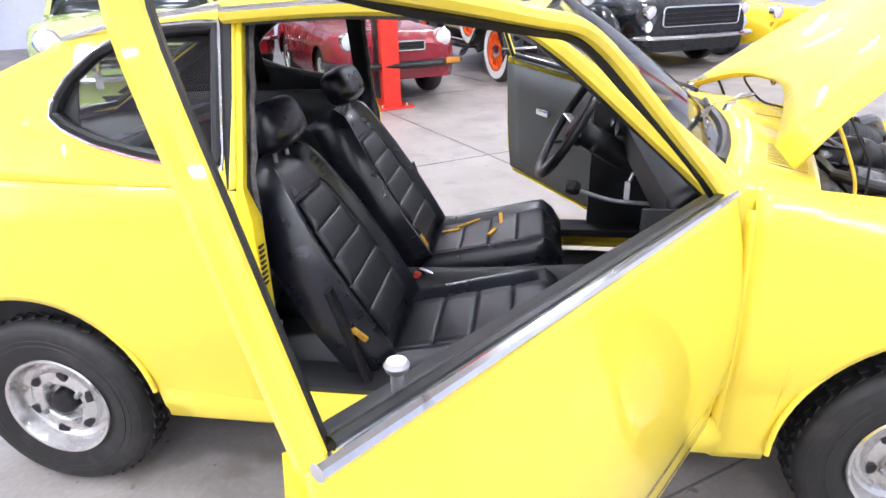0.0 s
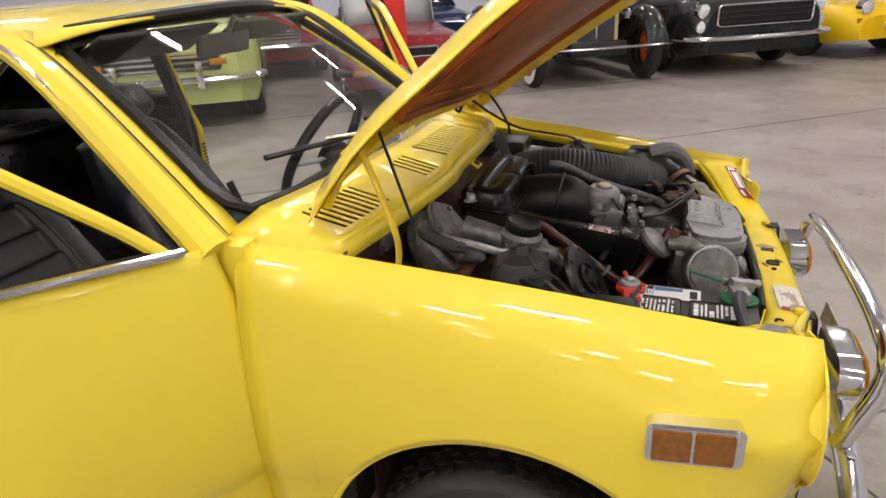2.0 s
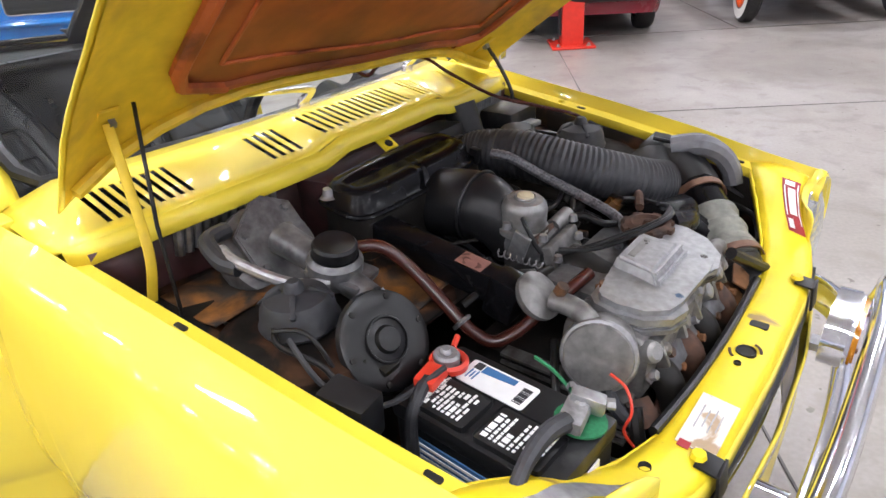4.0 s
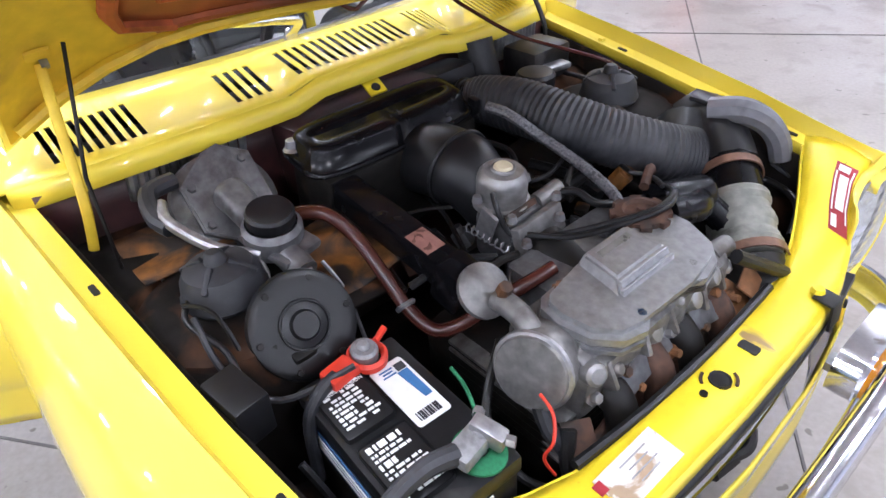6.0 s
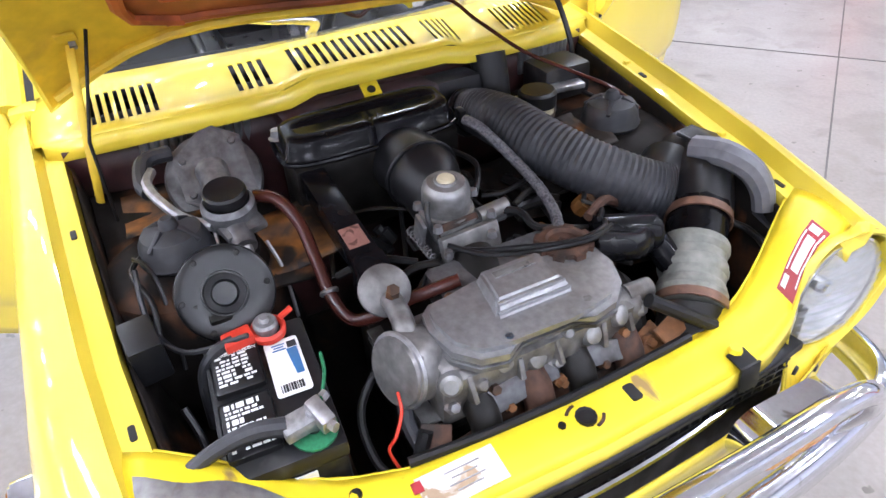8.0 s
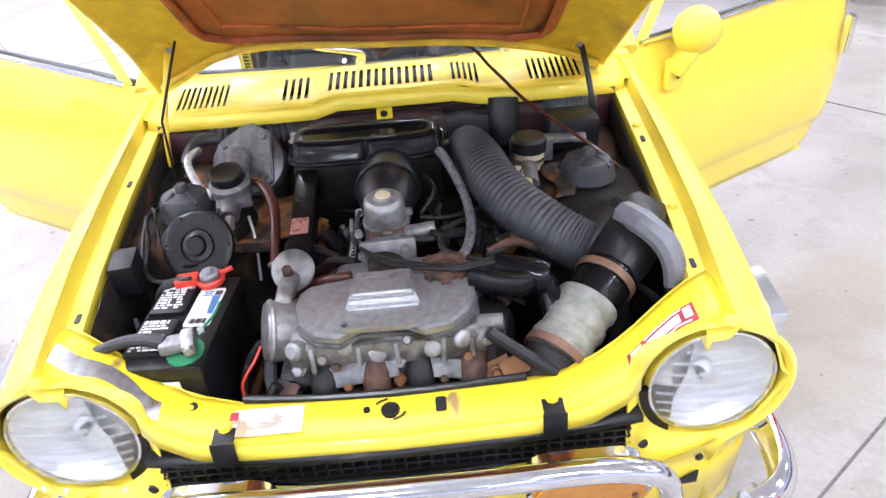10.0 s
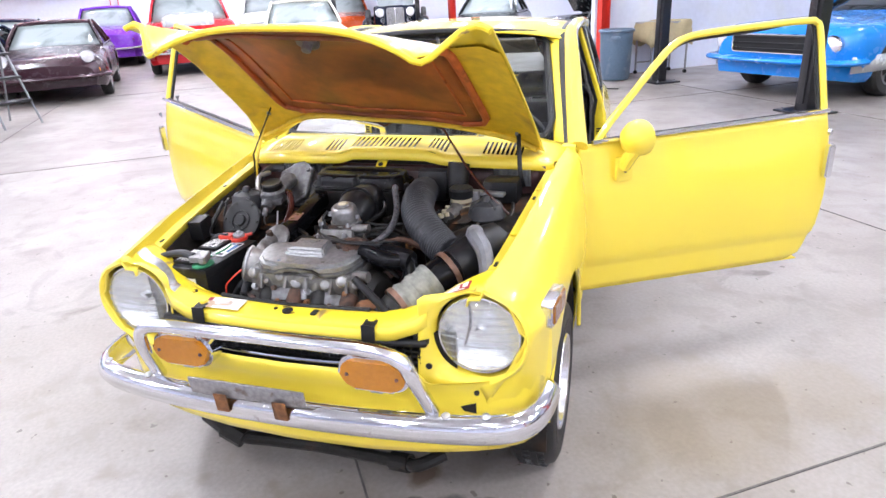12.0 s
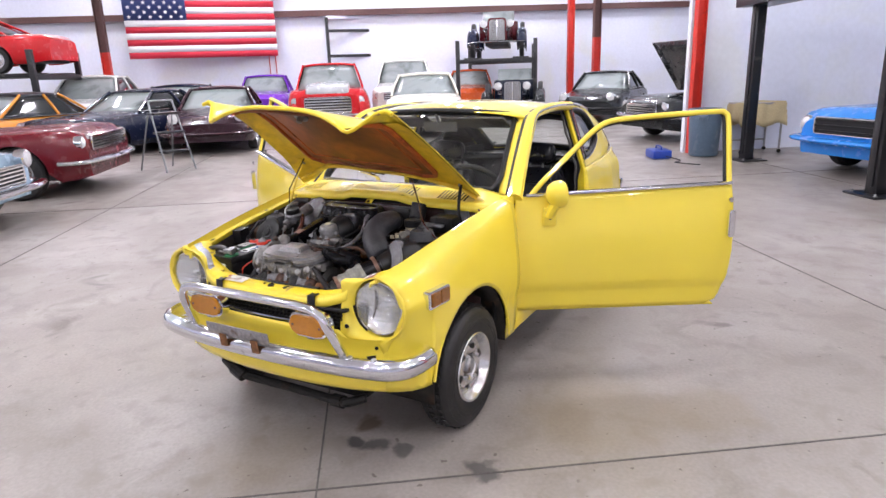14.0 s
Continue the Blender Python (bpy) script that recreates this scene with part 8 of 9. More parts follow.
def old_car(name, label, at, face, body_mat, fender_mat, wheel_mat, r=0.38, W=1.42, wb=2.75, grille_mat=STEEL, closed=True, z=0.0, H=1.72, white=True):
    """A 1930s car: narrow body, upright shell, separate sweeping fenders and free-standing lamps."""
    root = thing(name, label, "car", Matrix.Translation((at[0], at[1], z)) @ Matrix.Rotation(radians(face), 4, "Z"))
    f, b = wb / 2, -wb / 2
    part("hood_body", sheet(lambda x, t: Vector((x, (0.30 + 0.16 * (f + 0.10 - x) / 1.3) * math.cos(t), 0.55 + 0.58 * max(0.0, math.sin(t)) ** 0.6)), lin(f + 0.10, f - 1.15, 6), lin(0, math.pi, 14)), body_mat, root, thick=0.02)
    part("cabin", box((1.5, 1.26, 0.62), (f - 1.90, 0, 0.83), bevel=0.08), body_mat, root)
    if closed:
        part("cabin_top", box((1.40, 1.14, 0.58), (f - 1.95, 0, 1.40), bevel=0.13), fender_mat, root)
        part("windscreen", box((0.02, 0.96, 0.32), (f - 1.25, 0, 1.36), (0, -6, 0), 0.01), PALE_GLASS, root)
        for s in (1, -1):
            part("side_window", box((0.52, 0.02, 0.30), (f - 1.65, s * 0.575, 1.36), bevel=0.01), DARK_GLASS, root)
            part("side_window", box((0.42, 0.02, 0.30), (f - 2.20, s * 0.575, 1.36), bevel=0.01), DARK_GLASS, root)
    else:
        part("windscreen", box((0.02, 1.0, 0.34), (f - 1.22, 0, 1.28), (0, -14, 0), 0.01), PALE_GLASS, root)
    sh = part("radiator_shell", prism(rounded(0.56, 0.74, 0.10, 6), 0.09, pose(f + 0.08, 0, 0.78, 90, 0, 90), 0.02), body_mat, root)
    part("radiator_grille", prism(rounded(0.46, 0.66, 0.07, 6), 0.02, pose(f + 0.165, 0, 0.77, 90, 0, 90), 0.004), grille_mat, sh)
    for k in range(13):
        part("grille_bar", box((0.012, 0.008, 0.62), (f + 0.187, -0.198 + 0.033 * k, 0.77)), DARK_PRINT, sh)
    part("centre_bar", box((0.016, 0.022, 0.66), (f + 0.19, 0, 0.77), bevel=0.004), CHROME, sh)
    for s in (1, -1):
        y = s * (W / 2)
        road_wheel(root, (f, y, r), r, s, wheel_mat, white, 0.14, CHROME, 12)
        road_wheel(root, (b, y, r), r, s, wheel_mat, white, 0.14, CHROME, 12)
        def fen(pts, wd):
            line = smooth_line(pts, 5)
            return sheet(lambda i, k: line[i] + Vector((0, s * wd * k, -0.10 * (abs(k) ** 2.2) - (0.04 if k > 0.9 else 0))), range(len(line)), lin(-1, 1, 9))
        part("front_fender", fen([(f + 0.40, y, 0.42), (f + 0.32, y, 0.66), (f + 0.10, y, 0.84), (f - 0.18, y, 0.86), (f - 0.50, y, 0.70), (f - 0.80, y, 0.44), (f - 1.05, y, 0.36)], 0.155), fender_mat, root, thick=0.02)
        part("running_board", box((wb - 1.55, 0.26, 0.05), (-0.18, s * (W / 2 - 0.02), 0.35), bevel=0.01), fender_mat, root)
        part("rear_fender", fen([(b + 0.62, y, 0.36), (b + 0.48, y, 0.60), (b + 0.22, y, 0.82), (b - 0.08, y, 0.86), (b - 0.36, y, 0.70), (b - 0.50, y, 0.42)], 0.155), fender_mat, root, thick=0.02)
        lamp = part("headlamp", lathe([(0.0, -0.12), (0.06, -0.10), (0.105, -0.03), (0.115, 0.03), (0.105, 0.04)], 24, axis((f + 0.16, s * 0.40, 0.98), (1, 0, 0))), CHROME, root)
        part("lens", lathe([(0.105, 0.035), (0.06, 0.055), (0, 0.06)], 24, axis((f + 0.16, s * 0.40, 0.98), (1, 0, 0))), LAMP_GLASS, lamp)
        part("horn_trumpet", lathe([(0.015, -0.14), (0.02, -0.05), (0.06, 0.02)], 18, axis((f + 0.22, s * 0.34, 0.80), (1, 0, 0))), CHROME, root)
    road_wheel(root, (f - 0.85, W / 2 + 0.02, 0.72), r * 0.92, 1, wheel_mat, white, 0.14, CHROME, 12)
    road_wheel(root, (f - 0.85, -W / 2 - 0.02, 0.72), r * 0.92, -1, wheel_mat, white, 0.14, CHROME, 12)
    part("bumper", tube(smooth_line([(f + 0.36, -0.86, 0.44), (f + 0.50, -0.5, 0.45), (f + 0.53, 0, 0.45), (f + 0.50, 0.5, 0.45), (f + 0.36, 0.86, 0.44)], 4), 0.045, 8, flat=0.4), CHROME, root)
    part("frame_rail", box((wb + 0.6, 0.70, 0.16), (0, 0, 0.42), bevel=0.02), BLACK_TRIM, root)
    return root


# cars parked behind the coupe's far side
car("sports_car", "burgundy roadster with black rubber bumper", (-3.16, 6.46), -59, paint("burgundy", (0.20, 0.012, 0.022)), L=3.6, W=1.42, H=1.22, belt=0.80, nose=0.72, tail=0.74, wb=2.05, front=0.72, r=0.285, cab=(-0.95, 0.30), open_top=True, lamps=((0.52, 0.66, 0.085),), grille=(0.56, 0.09, 0.60, 3, BLACK_TRIM), bumper=0.42, bumper_mat=BLACK_RUBBER, amber=(0.55, 0.44, -0.12), spokes=14)
car("classic_sedan", "pale lime-green fifties sedan with heavy chrome", (-5.52, 5.54), -58, paint("lime", (0.46, 0.52, 0.20)), L=4.9, W=1.86, H=1.55, belt=0.98, nose=0.95, tail=0.95, wb=2.9, front=0.75, r=0.34, cab=(-1.6, 0.65), roof=(-1.0, 0.05), lamps=((0.72, 0.82, 0.10),), grille=(1.15, 0.16, 0.66, 3, CHROME), bumper=0.50, posts=True, amber=(0.56, 0.66, -0.06), pontoon=0.03)
old_car("vintage_sedan", "tan and black thirties sedan with orange wheels", (-1.30, 8.06), -62, paint("tan", (0.46, 0.38, 0.20)), paint("jet", (0.008, 0.010, 0.012)), paint("orange_wheel", (0.72, 0.10, 0.012)), grille_mat=material("grey_grille", (0.07, 0.075, 0.085), 0.4, 0.5))
car("muscle_car", "black sixties coupe with chrome bumper and stacked lamps", (0.12, 9.58), -59, paint("jet", (0.008, 0.010, 0.012)), L=5.2, W=1.96, H=1.40, belt=0.90, nose=0.90, tail=0.90, wb=2.95, front=0.90, r=0.34, cab=(-1.5, 0.45), roof=(-0.95, -0.25), lamps=((0.80, 0.76, 0.075), (0.80, 0.58, 0.075)), grille=(1.30, 0.24, 0.70, 4, BLACK_PLASTIC), bumper=0.45)
car("sports_car", "bright yellow low roadster with amber indicators", (2.10, 10.55), -58, paint("sun", (0.84, 0.56, 0.015)), L=4.1, W=1.62, H=1.24, belt=0.80, nose=0.66, tail=0.78, wb=2.25, front=0.85, r=0.30, cab=(-1.0, 0.35), open_top=True, lamps=((0.55, 0.66, 0.085),), grille=(0.5, 0.10, 0.42, 2, BLACK_TRIM), bumper=0, amber=(0.58, 0.50, 0.06))
car("classic_sedan", "dark red fifties car with toothed grille", (-6.6, 9.0), -57, paint("wine", (0.26, 0.010, 0.016)), L=4.8, W=1.86, H=1.55, belt=0.98, nose=0.95, tail=0.92, wb=2.9, front=0.78, r=0.34, white=True, lamps=((0.70, 0.82, 0.10),), grille=(1.0, 0.18, 0.62, 4, CHROME), bumper=0.48, pontoon=0.03)
car("sports_car", "dark blue coupe with round lamps", (-4.4, 10.4), -57, paint("navy", (0.010, 0.022, 0.08)), L=4.3, W=1.7, H=1.32, wb=2.4)
# cars at the partition and along the west wall
car("muscle_car", "bright blue seventies fastback with white stripe and black grille", (-8.60, 3.84), -45, paint("azure", (0.012, 0.20, 0.62)), L=4.75, W=1.86, H=1.28, belt=0.86, nose=0.80, tail=0.86, wb=2.77, front=0.92, r=0.33, cab=(-1.7, 0.25), roof=(-0.75, -0.40), lamps=((0.70, 0.62, 0.095),), grille=(1.06, 0.20, 0.62, 3, BLACK_PLASTIC), bumper=0.44, bumper_mat=paint("azure", (0.012, 0.20, 0.62)), stripe=paint("silver", (0.52, 0.54, 0.56), 0.3), rim_mat=STEEL, spokes=7)
car("sports_car", "black classic car with its hood propped open", (-12.25, 0.45), -45, paint("jet", (0.008, 0.010, 0.012)), L=4.6, W=1.80, H=1.32, belt=0.88, nose=0.82, wb=2.6, lamps=((0.66, 0.66, 0.08),), grille=(1.0, 0.18, 0.60, 4, CHROME), hood_up=0.95)
car("sports_car", "black rear-engined coupe parked by the wall", (-15.9, -3.2), 2, paint("jet", (0.008, 0.010, 0.012)), L=4.2, W=1.68, H=1.32, belt=0.84, nose=0.70, tail=0.82, wb=2.27, front=0.86, lamps=((0.60, 0.70, 0.095),), bumper=0.42, bumper_mat=BLACK_RUBBER, glass_mat=PALE_GLASS, cab=(-1.5, 0.55), roof=(-0.7, -0.05))
old_car("vintage_sedan", "black thirties roadster with a tall grey grille", (-16.4, -6.1), 20, paint("midnight", (0.006, 0.010, 0.025)), paint("jet", (0.008, 0.010, 0.012)), paint("jet", (0.008, 0.010, 0.012)), closed=False, W=1.5)
car("hot_rod", "orange two-door classic behind the others", (-18.3, -8.6), 25, paint("tangerine", (0.62, 0.10, 0.02)), L=4.0, W=1.62, H=1.50, belt=0.95, nose=0.86, wb=2.4, pontoon=0.06, glass_mat=PALE_GLASS)
car("pickup_truck", "white pickup truck with tall cab", (-15.7, -9.6), 30, paint("white", (0.72, 0.72, 0.70)), L=4.8, W=1.85, H=1.85, belt=1.15, nose=1.05, tail=1.0, wb=2.9, r=0.36, cab=(-0.7, 0.7), roof=(-0.55, 0.30), glass_mat=PALE_GLASS, grille=(1.1, 0.22, 0.80, 4, CHROME), lamps=((0.72, 0.82, 0.09),))
car("sedan_car", "white sedan with a chrome radiator grille", (-12.0, -6.7), 30, paint("ivory", (0.74, 0.71, 0.62)), L=4.6, W=1.78, H=1.44, belt=0.92, nose=0.86, tail=0.88, wb=2.75, cab=(-1.35, 0.72), roof=(-0.85, 0.10), glass_mat=PALE_GLASS, grille=(0.56, 0.34, 0.64, 5, CHROME), lamps=((0.66, 0.70, 0.10),))
pickup = car("pickup_truck", "silver and red fifties pickup with chrome grille", (-12.35, -9.95), 36, paint("red", (0.52, 0.012, 0.016)), L=4.8, W=1.95, H=1.78, belt=1.10, nose=1.08, tail=1.0, wb=2.95, front=0.72, r=0.37, cab=(-0.6, 0.75), roof=(-0.45, 0.35), glass_mat=PALE_GLASS, roof_mat=paint("red", (0.52, 0.012, 0.016)), grille=(1.15, 0.40, 0.72, 6, CHROME), lamps=((0.80, 0.82, 0.095),), pontoon=0.05)
part("hood_panel", box((1.5, 1.10, 0.34), (1.42, 0, 1.08), (0, 3, 0), 0.14), paint("silver", (0.52, 0.54, 0.56), 0.3), pickup, "silver rounded hood")
for y in (0.82, -0.82):
    bm = bmesh.new()
    bmesh.ops.create_uvsphere(bm, u_segments=18, v_segments=10, radius=1.0)
    for v in bm.verts:
        v.co = Vector((v.co.x * 0.62 + 1.62, v.co.y * 0.24 + y, max(v.co.z, -0.2) * 0.56 + 0.56))
    part("fender", bm, paint("red", (0.52, 0.012, 0.016)), pickup, "red rounded fender")
car("hot_rod", "purple street rod with rounded roof", (-14.0, -14.0), 38, paint("violet", (0.16, 0.035, 0.42)), L=4.2, W=1.72, H=1.55, belt=0.98, nose=0.92, wb=2.7, pontoon=0.08, cab=(-1.3, 0.45), roof=(-0.8, 0.1), glass_mat=PALE_GLASS)
car("sports_car", "dark plum rear-engined coupe facing the aisle", (-8.15, -9.75), 40, paint("plum", (0.030, 0.010, 0.016)), L=4.25, W=1.72, H=1.30, belt=0.84, nose=0.70, tail=0.82, wb=2.30, front=0.90, cab=(-1.5, 0.55), roof=(-0.7, -0.05), lamps=((0.62, 0.72, 0.095),), bumper=0.42, bumper_mat=paint("plum", (0.030, 0.010, 0.016)), glass_mat=PALE_GLASS, amber=(0.68, 0.50, 0.12))
car("sports_car", "black low roadster with bright trim", (-6.9, -11.1), 8, paint("ink", (0.010, 0.014, 0.035)), L=4.4, W=1.74, H=1.30, belt=0.86, nose=0.78, wb=2.6, lamps=((0.66, 0.66, 0.085),), grille=(1.0, 0.16, 0.56, 3, CHROME), glass_mat=PALE_GLASS)
car("sports_car", "black coupe parked behind the roadster", (-9.3, -12.6), 30, paint("ink", (0.010, 0.014, 0.035)), L=4.4, W=1.74, H=1.36, wb=2.6, glass_mat=PALE_GLASS)
car("muscle_car", "orange-gold coupe with black roof", (-5.0, -12.6), 5, paint("amber_gold", (0.62, 0.24, 0.03)), L=4.6, W=1.80, H=1.32, wb=2.7, glass_mat=PALE_GLASS, roof_mat=BLACK_VINYL, grille=(1.0, 0.14, 0.58, 3, CHROME))
car("classic_sedan", "white forties sedan with rounded roof", (-8.3, -14.6), 35, paint("white", (0.72, 0.72, 0.70)), L=4.6, W=1.80, H=1.66, belt=1.05, nose=0.98, wb=2.8, pontoon=0.06, glass_mat=PALE_GLASS)
car("muscle_car", "maroon sixties coupe with chrome bumper", (-2.10, -8.72), 127, paint("maroon", (0.12, 0.008, 0.014)), L=4.95, W=1.90, H=1.36, belt=0.88, nose=0.86, tail=0.88, wb=2.9, front=0.85, r=0.34, cab=(-1.6, 0.35), roof=(-1.0, -0.35), glass_mat=PALE_GLASS, grille=(1.25, 0.18, 0.68, 5, CHROME), lamps=((0.76, 0.70, 0.075), (0.58, 0.70, 0.075)), bumper=0.46)
car("sports_car", "pale blue open roadster with oval grille", (-0.28, -7.0), 125, paint("sky", (0.36, 0.50, 0.62), 0.2), L=4.0, W=1.54, H=1.20, belt=0.80, nose=0.72, wb=2.3, front=0.72, r=0.31, open_top=True, cab=(-1.0, 0.3), lamps=((0.54, 0.66, 0.09),), grille=(0.70, 0.20, 0.52, 5, CHROME), bumper=0.38)
car("sports_car", "red eighties coupe raised on a parking lift", (-6.0, -16.0), -55, paint("red", (0.52, 0.012, 0.016)), L=4.6, W=1.74, H=1.30, belt=0.84, nose=0.66, tail=0.86, wb=2.6, cab=(-1.6, 0.5), roof=(-0.8, -0.1), glass_mat=PALE_GLASS, lamps=((0.60, 0.56, 0.05),), bumper=0.44, bumper_mat=paint("red", (0.52, 0.012, 0.016)), z=1.72)
old_car("vintage_sedan", "maroon vintage tourer raised on a parking lift", (-17.9, -7.3), 22, paint("dark_wine", (0.085, 0.008, 0.012)), paint("ink", (0.010, 0.014, 0.035)), STEEL, closed=False, z=1.80, W=1.5)

# ---- lifts, posts, flag and loose things in the hall ----
def parking_lift(at, face, z, L=4.4, W=2.3):
    lift = thing("parking_lift", "black four-post parking lift", "lift", Matrix.Translation((at[0], at[1], 0)) @ Matrix.Rotation(radians(face), 4, "Z"), group="parking lifts")
    for x in (-L / 2, L / 2):
        for y in (-W / 2, W / 2):
            p = part("post", box((0.12, 0.12, z + 0.5), (x, y, (z + 0.5) / 2), bevel=0.01), BLACK_STEEL, lift)
            part("foot", box((0.26, 0.26, 0.02), (x, y, 0.012), bevel=0.004), BLACK_STEEL, p)
        part("cross_beam", box((0.12, W, 0.12), (x, 0, z - 0.10), bevel=0.01), BLACK_STEEL, lift)
    for y in (-0.72, 0.72):
        part("runway", box((L, 0.48, 0.10), (0, y, z - 0.05), bevel=0.01), BLACK_STEEL, lift)
    return lift


parking_lift((-6.0, -16.0), -55, 1.72)
parking_lift((-17.9, -7.3), 22, 1.80)


def lift_post(at, face, mat, label, h=3.6, w=0.24):
    t = thing("lift_post", label, "lift post", Matrix.Translation((at[0], at[1], 0)) @ Matrix.Rotation(radians(face), 4, "Z"))
    part("column", box((w, w * 0.83, h), (0, 0, h / 2), bevel=0.012), mat, t)
    part("base_plate", box((0.46, 0.40, 0.02), (0, 0, 0.012), bevel=0.004), mat, t)
    part("inner_channel", box((w * 0.42, 0.03, h - 0.2), (0, -w * 0.44, h / 2), bevel=0.004), BLACK_STEEL, t)
    for x in (-0.17, 0.17):
        for y in (-0.14, 0.14):
            part("anchor_bolt", lathe([(0.0, 0.04), (0.012, 0.04), (0.014, 0.02), (0.024, 0.02), (0.024, 0.012)], 8, Matrix.Translation((x, y, 0.008))), STEEL, t)
    return t


lift_post((-2.38, 4.84), -54, RED_STEEL, "bright red two-post lift column")
bx = box((0.16, 0.12, 0.42), (-2.56, 4.79, 1.25), (0, 0, -54), 0.01)
box((0.10, 0.02, 0.12), (-2.60, 4.72, 1.28), (0, 0, -54), 0.004, bm=bx)
solo("control_box", bx, RED_STEEL, "red control box on the lift column", "control box")
lift_post((3.55, 8.45), -54, RED_STEEL, "bright red two-post lift column")
lift_post((-8.4, 1.0), 35, BLACK_STEEL, "black lift post standing on a base plate", 2.34, 0.16)
lift_post((-5.95, 2.45), 35, BLACK_STEEL, "black lift post standing on a base plate", 2.34, 0.16)
beam = box((3.4, 0.5, 0.12), (0, 0, 0), bevel=0.01)
for k in range(9):
    box((0.05, 2.4, 0.05), (-1.5 + 0.38 * k, 1.2, 0.06), bm=beam)
box((3.4, 0.12, 0.14), (0, 2.4, 0), bevel=0.01, bm=beam)
solo("lift_platform", beam, BLACK_STEEL, "raised black lift platform with open rungs", "lift platform", Matrix.Translation((-7.2, 1.75, 2.24)) @ Matrix.Rotation(radians(30.6), 4, "Z"))


def column(at, mat, low=RED_STEEL, h=CEIL, red=1.9, w=0.2):
    t = thing("building_column", "steel building column painted red below", "column", Matrix.Translation((at[0], at[1], 0)) @ Matrix.Rotation(BA, 4, "Z"), group="columns", kind="structure")
    for nm, z0, z1, m in (("lower_column", 0, red, low), ("upper_column", red, h, mat)):
        b = box((w, 0.02, z1 - z0), (0, -w / 2, (z0 + z1) / 2))
        box((w, 0.02, z1 - z0), (0, w / 2, (z0 + z1) / 2), bm=b)
        box((0.02, w, z1 - z0), (0, 0, (z0 + z1) / 2), bm=b)
        part(nm, b, m, t)
    return t


for at in ((-11.35, -18.3), (-15.6, -15.1), (-20.5, -4.8)):
    column(at, PRIMER_STEEL, RED_STEEL, red=2.4, w=0.22)
column((-18.0, -4.9), RED_STEEL, h=CEIL, w=0.17)
column((-20.2, -9.2), PRIMER_STEEL, red=2.2, w=0.24)
column((-9.06, 0.13), RED_STEEL, h=CEIL, w=0.13)
# purlin along the flag wall
d0, d1 = bld(-21.2, -20), bld(-21.2, 15.8)
pur = box(((d1 - d0).length, 0.12, 0.2), (0, 0, 0), bevel=0.0)
solo("wall_girt", pur, PRIMER_STEEL, "dark steel girt along the wall", "girt", Matrix.Translation((d0 + d1) / 2 + Vector((0, 0, 3.55))) @ Matrix.Rotation(BA + math.pi / 2, 4, "Z"), kind="structure")


# flag of stripes with a starred blue field, hung on the wall
RED_CLOTH = material("red_cloth", (0.52, 0.022, 0.045), 0.85, grain=0.08, scale=200, bump=0.05)
WHITE_CLOTH = material("white_cloth", (0.74, 0.74, 0.76), 0.85, grain=0.05, scale=200, bump=0.05)
BLUE_CLOTH = material("blue_cloth", (0.035, 0.055, 0.17), 0.85, grain=0.08, scale=200, bump=0.05)


def star(r):
    return [(r * (1 if k % 2 == 0 else 0.4) * math.sin(math.pi * k / 5), r * (1 if k % 2 == 0 else 0.4) * math.cos(math.pi * k / 5)) for k in range(10)]


def flag(m, w, h):
    t = thing("flag", "large red, white and blue striped flag on the wall", "flag", m)
    for k in range(13):
        z0 = h * k / 13
        part("stripe", sheet(lambda x, z: Vector((x, 0.02 * math.sin(x * 2.2 + 0.6), z)), lin(0, w, 25), [z0, z0 + h / 13]), RED_CLOTH if k % 2 == 0 else WHITE_CLOTH, t, thick=0.004)
    part("canton", sheet(lambda x, z: Vector((x, 0.02 * math.sin(x * 2.2 + 0.6) - 0.012, z)), lin(0, w * 0.4, 10), [h * 6 / 13, h]), BLUE_CLOTH, t, thick=0.004)
    for r in range(9):
        for c in range(6 if r % 2 == 0 else 5):
            x = w * 0.4 * ((c + 0.5) / 6 if r % 2 == 0 else (c + 1) / 6)
            part("star", prism(star(h * 0.028), 0.004, pose(x, 0.02 * math.sin(x * 2.2 + 0.6) - 0.022, h * (6 / 13 + 7 / 13 * (r + 0.7) / 9.4), 90, 0, 0)), WHITE_CLOTH, t)
    return t


a = Vector((-11.55, -18.05, 1.72))
b = Vector((-15.15, -14.95, 1.72))
dx = (b - a)
flag(Matrix.Translation(a + dx.normalized() * 0.40 + Vector((0, 0, 0.45))) @ Matrix.Rotation(math.atan2(dx.y, dx.x), 4, "Z") @ Matrix.Identity(4), dx.length, 2.6)

# overhead door tracks on the flag wall
fr = thing("door_frame", "dark steel frame of an overhead door", "frame", Matrix.Translation((-17.9, -12.0, 0)) @ Matrix.Rotation(math.atan2(dx.y, dx.x), 4, "Z"), kind="structure")
for x in (-1.9, 0.2, 1.9):
    part("upright", box((0.10, 0.10, 3.4), (x, 0, 1.7)), BLACK_STEEL, fr)
for z in (2.1, 2.95, 3.4):
    part("rail", box((3.8, 0.08, 0.10), (0, 0, z)), BLACK_STEEL if z < 3 else WHITE_STEEL, fr)

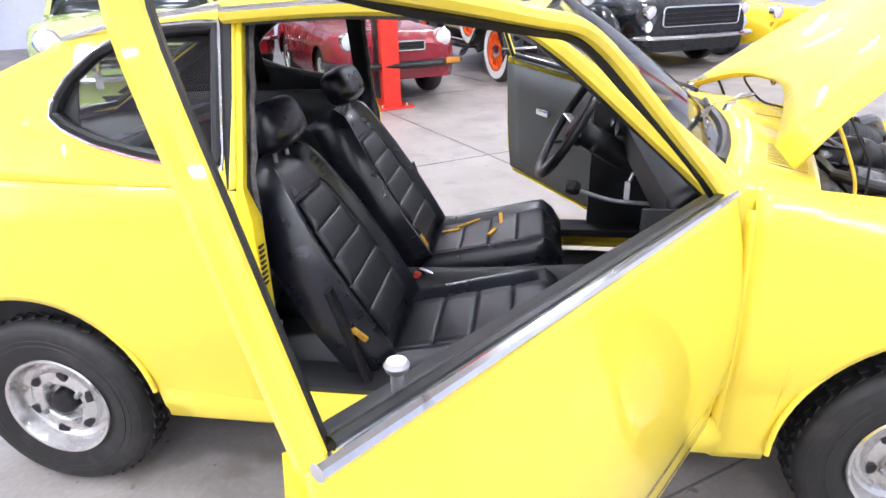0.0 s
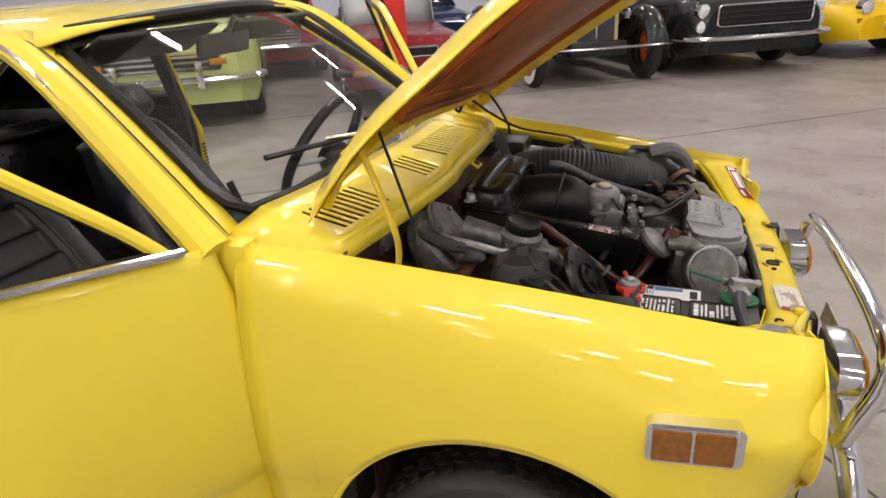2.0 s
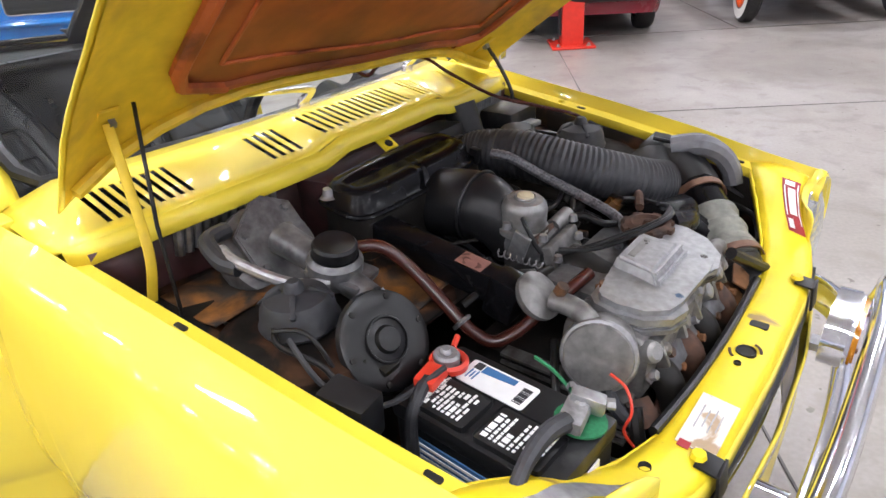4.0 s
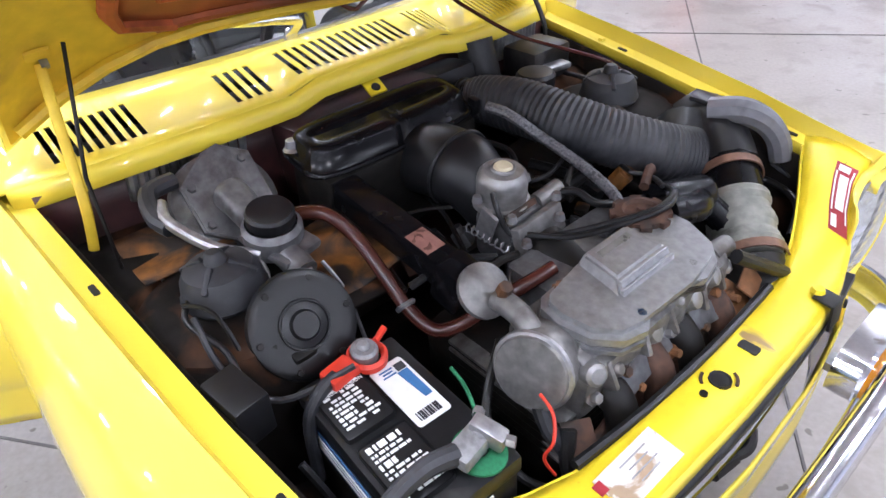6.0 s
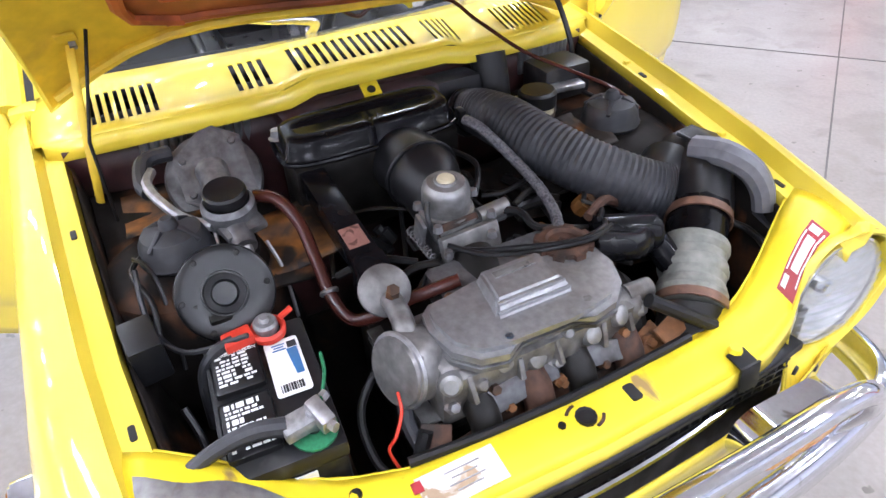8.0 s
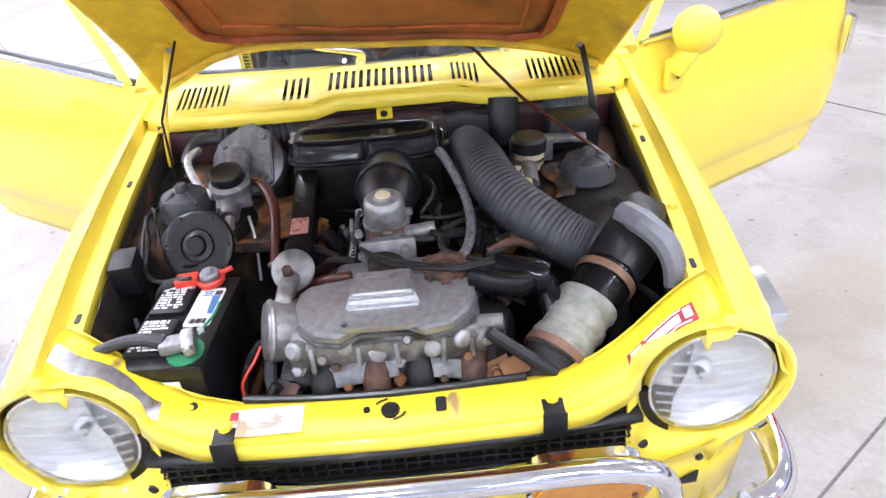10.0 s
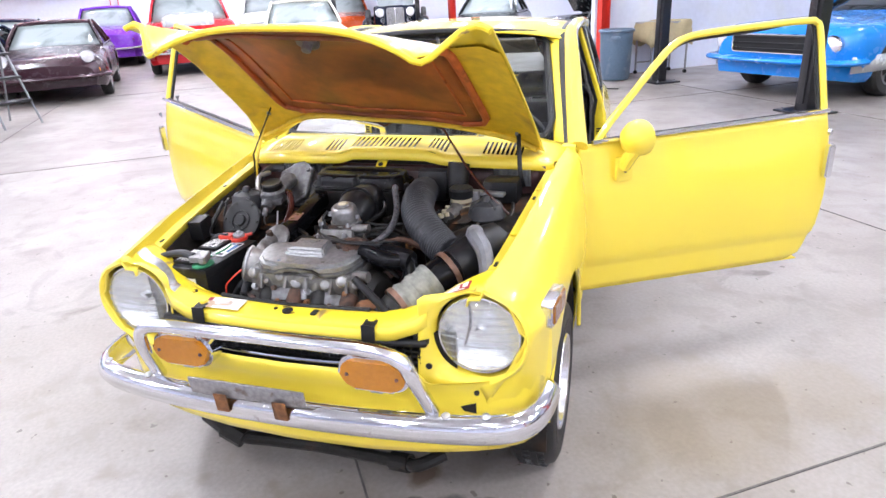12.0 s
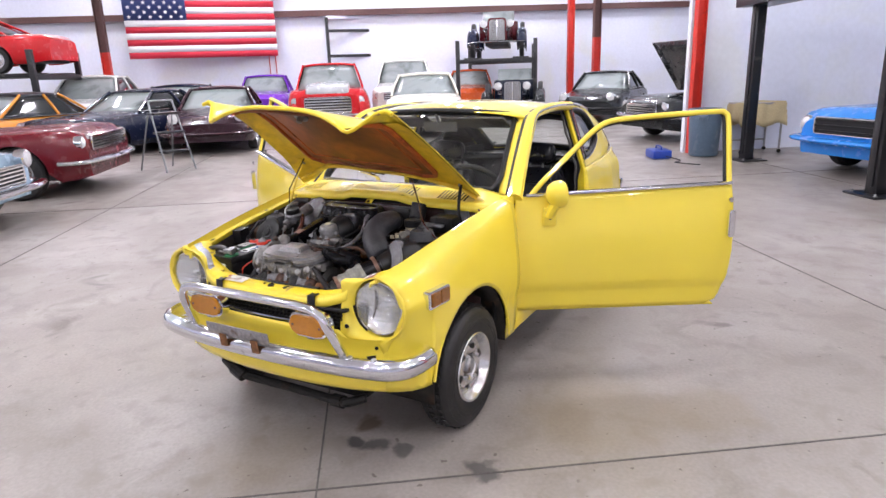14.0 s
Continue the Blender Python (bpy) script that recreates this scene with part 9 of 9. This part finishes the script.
# step ladder
lad = thing("step_ladder", "grey folding step ladder", "ladder", Matrix.Translation((-4.9, -7.5, 0)) @ Matrix.Rotation(radians(-8), 4, "Z") @ Matrix.Scale(1.08, 4))
LADDER = material("ladder_steel", (0.22, 0.23, 0.24), 0.45, 0.6, grain=0.1, scale=40)
for x in (-0.24, 0.24):
    part("front_rail", tube([(x, 0.32, 0.0), (x * 0.8, -0.02, 1.05)], 0.014, 8), LADDER, lad)
    part("rear_rail", tube([(x * 1.1, -0.38, 0.0), (x * 0.8, -0.06, 0.88)], 0.012, 8), LADDER, lad)
for k, (z, y) in enumerate(((0.30, 0.23), (0.58, 0.15), (0.86, 0.07))):
    part("tread", box((0.42, 0.20, 0.03), (0, y - 0.03, z), bevel=0.008), BLACK_PLASTIC, lad)
part("top_rail", tube([(-0.19, -0.02, 1.05), (0.19, -0.02, 1.05)], 0.014, 8), LADDER, lad)

# waste bin, table with a cloth, extension reel
BIN = material("blue_grey_plastic", (0.10, 0.15, 0.21), 0.5, grain=0.06, scale=30, stain=(0.16, 0.20, 0.25), stain_scale=4)
can = thing("waste_bin", "large blue-grey plastic waste bin", "bin", Matrix.Translation((-8.75, 0.35, 0)))
part("bin_body", lathe([(0.0, 0.01), (0.205, 0.01), (0.22, 0.03), (0.245, 0.70), (0.245, 0.72)], 32), BIN, can)
part("bin_rim", tube([(0.25 * math.cos(t), 0.25 * math.sin(t), 0.72) for t in lin(0, 2 * math.pi * 31 / 32, 32)], 0.022, 8, closed=True), BIN, can)
for s in (0, math.pi):
    part("bin_handle", box((0.05, 0.14, 0.06), (0.255 * math.cos(s), 0.255 * math.sin(s), 0.62), bevel=0.01), BIN, can)
CLOTH = material("beige_cloth", (0.46, 0.38, 0.22), 0.9, grain=0.1, scale=60, bump=0.2)
tb = thing("work_table", "grey tubular work trolley", "table", Matrix.Translation((-9.38, 1.02, 0)) @ Matrix.Rotation(BA + math.pi / 2, 4, "Z"))
part("top", box((0.70, 0.45, 0.03), (0, 0, 0.78), bevel=0.006), STEEL, tb)
for x in (-0.32, 0.32):
    for y in (-0.2, 0.2):
        part("leg", tube([(x, y, 0.06), (x, y, 0.77)], 0.016, 8), STEEL, tb)
        part("caster", lathe([(0.0, -0.012), (0.03, -0.012), (0.03, 0.012), (0, 0.012)], 12, axis((x, y, 0.031), (0, 1, 0))), BLACK_RUBBER, tb)
part("brace", tube([(-0.32, 0.2, 0.18), (0.32, 0.2, 0.18)], 0.012, 8), STEEL, tb)


def cloth_pt(u, v):
    d = max(abs(u) / 0.36, abs(v) / 0.24)
    drop = max(0.0, d - 1.0)
    z = 0.80 + 0.015 * math.sin(9 * u + 4 * v) * (1 if d < 1 else 2) - 0.42 * min(drop, 1.0)
    k = 1.0 if d <= 1 else 1.0 / d + (1 - 1.0 / d) * 0.12
    return Vector((u * k + 0.01 * math.sin(20 * v), v * k + 0.012 * math.sin(18 * u), z))


solo("dust_cloth", sheet(cloth_pt, lin(-0.62, 0.62, 27), lin(-0.44, 0.44, 21)), CLOTH, "beige cloth draped over the trolley", "cloth", Matrix.Translation((-9.38, 1.02, 0)) @ Matrix.Rotation(BA + math.pi / 2, 4, "Z"), thick=0.006)
BLUE_BOX = material("blue_plastic", (0.012, 0.045, 0.30), 0.35, grain=0.05, scale=40)
rl = thing("power_box", "blue plastic power distribution box with cord", "power box", Matrix.Translation((-8.3, -0.25, 0)) @ Matrix.Rotation(radians(30), 4, "Z"))
part("box_body", box((0.40, 0.30, 0.14), (0, 0, 0.075), bevel=0.04), BLUE_BOX, rl)
part("box_handle", tube(smooth_line([(-0.12, 0, 0.14), (-0.1, 0, 0.19), (0.1, 0, 0.19), (0.12, 0, 0.14)], 4), 0.012, 8), BLUE_BOX, rl)
part("cord", tube(smooth_line([(0.2, 0.05, 0.05), (0.4, 0.2, 0.012), (0.6, 0.05, 0.012), (0.9, 0.3, 0.012)], 6), 0.008, 6), BLACK_RUBBER, rl)

# slab joints
J = [((-21, -3.0), (14, -3.0)), ((-21, -0.13), (14, -0.13)), ((-7.4, 3.06), (14, 3.06)), ((-7.4, 5.70), (14, 5.70)), ((0.72, -19.8), (0.72, 5.69)), ((-5.05, -19.8), (-5.05, 15.8)), ((-10.8, -19.8), (-10.8, 4.8)), ((2.55, 5.71), (2.55, 15.8))]
for a, b in J:
    joint(bld(*a), bld(*b))
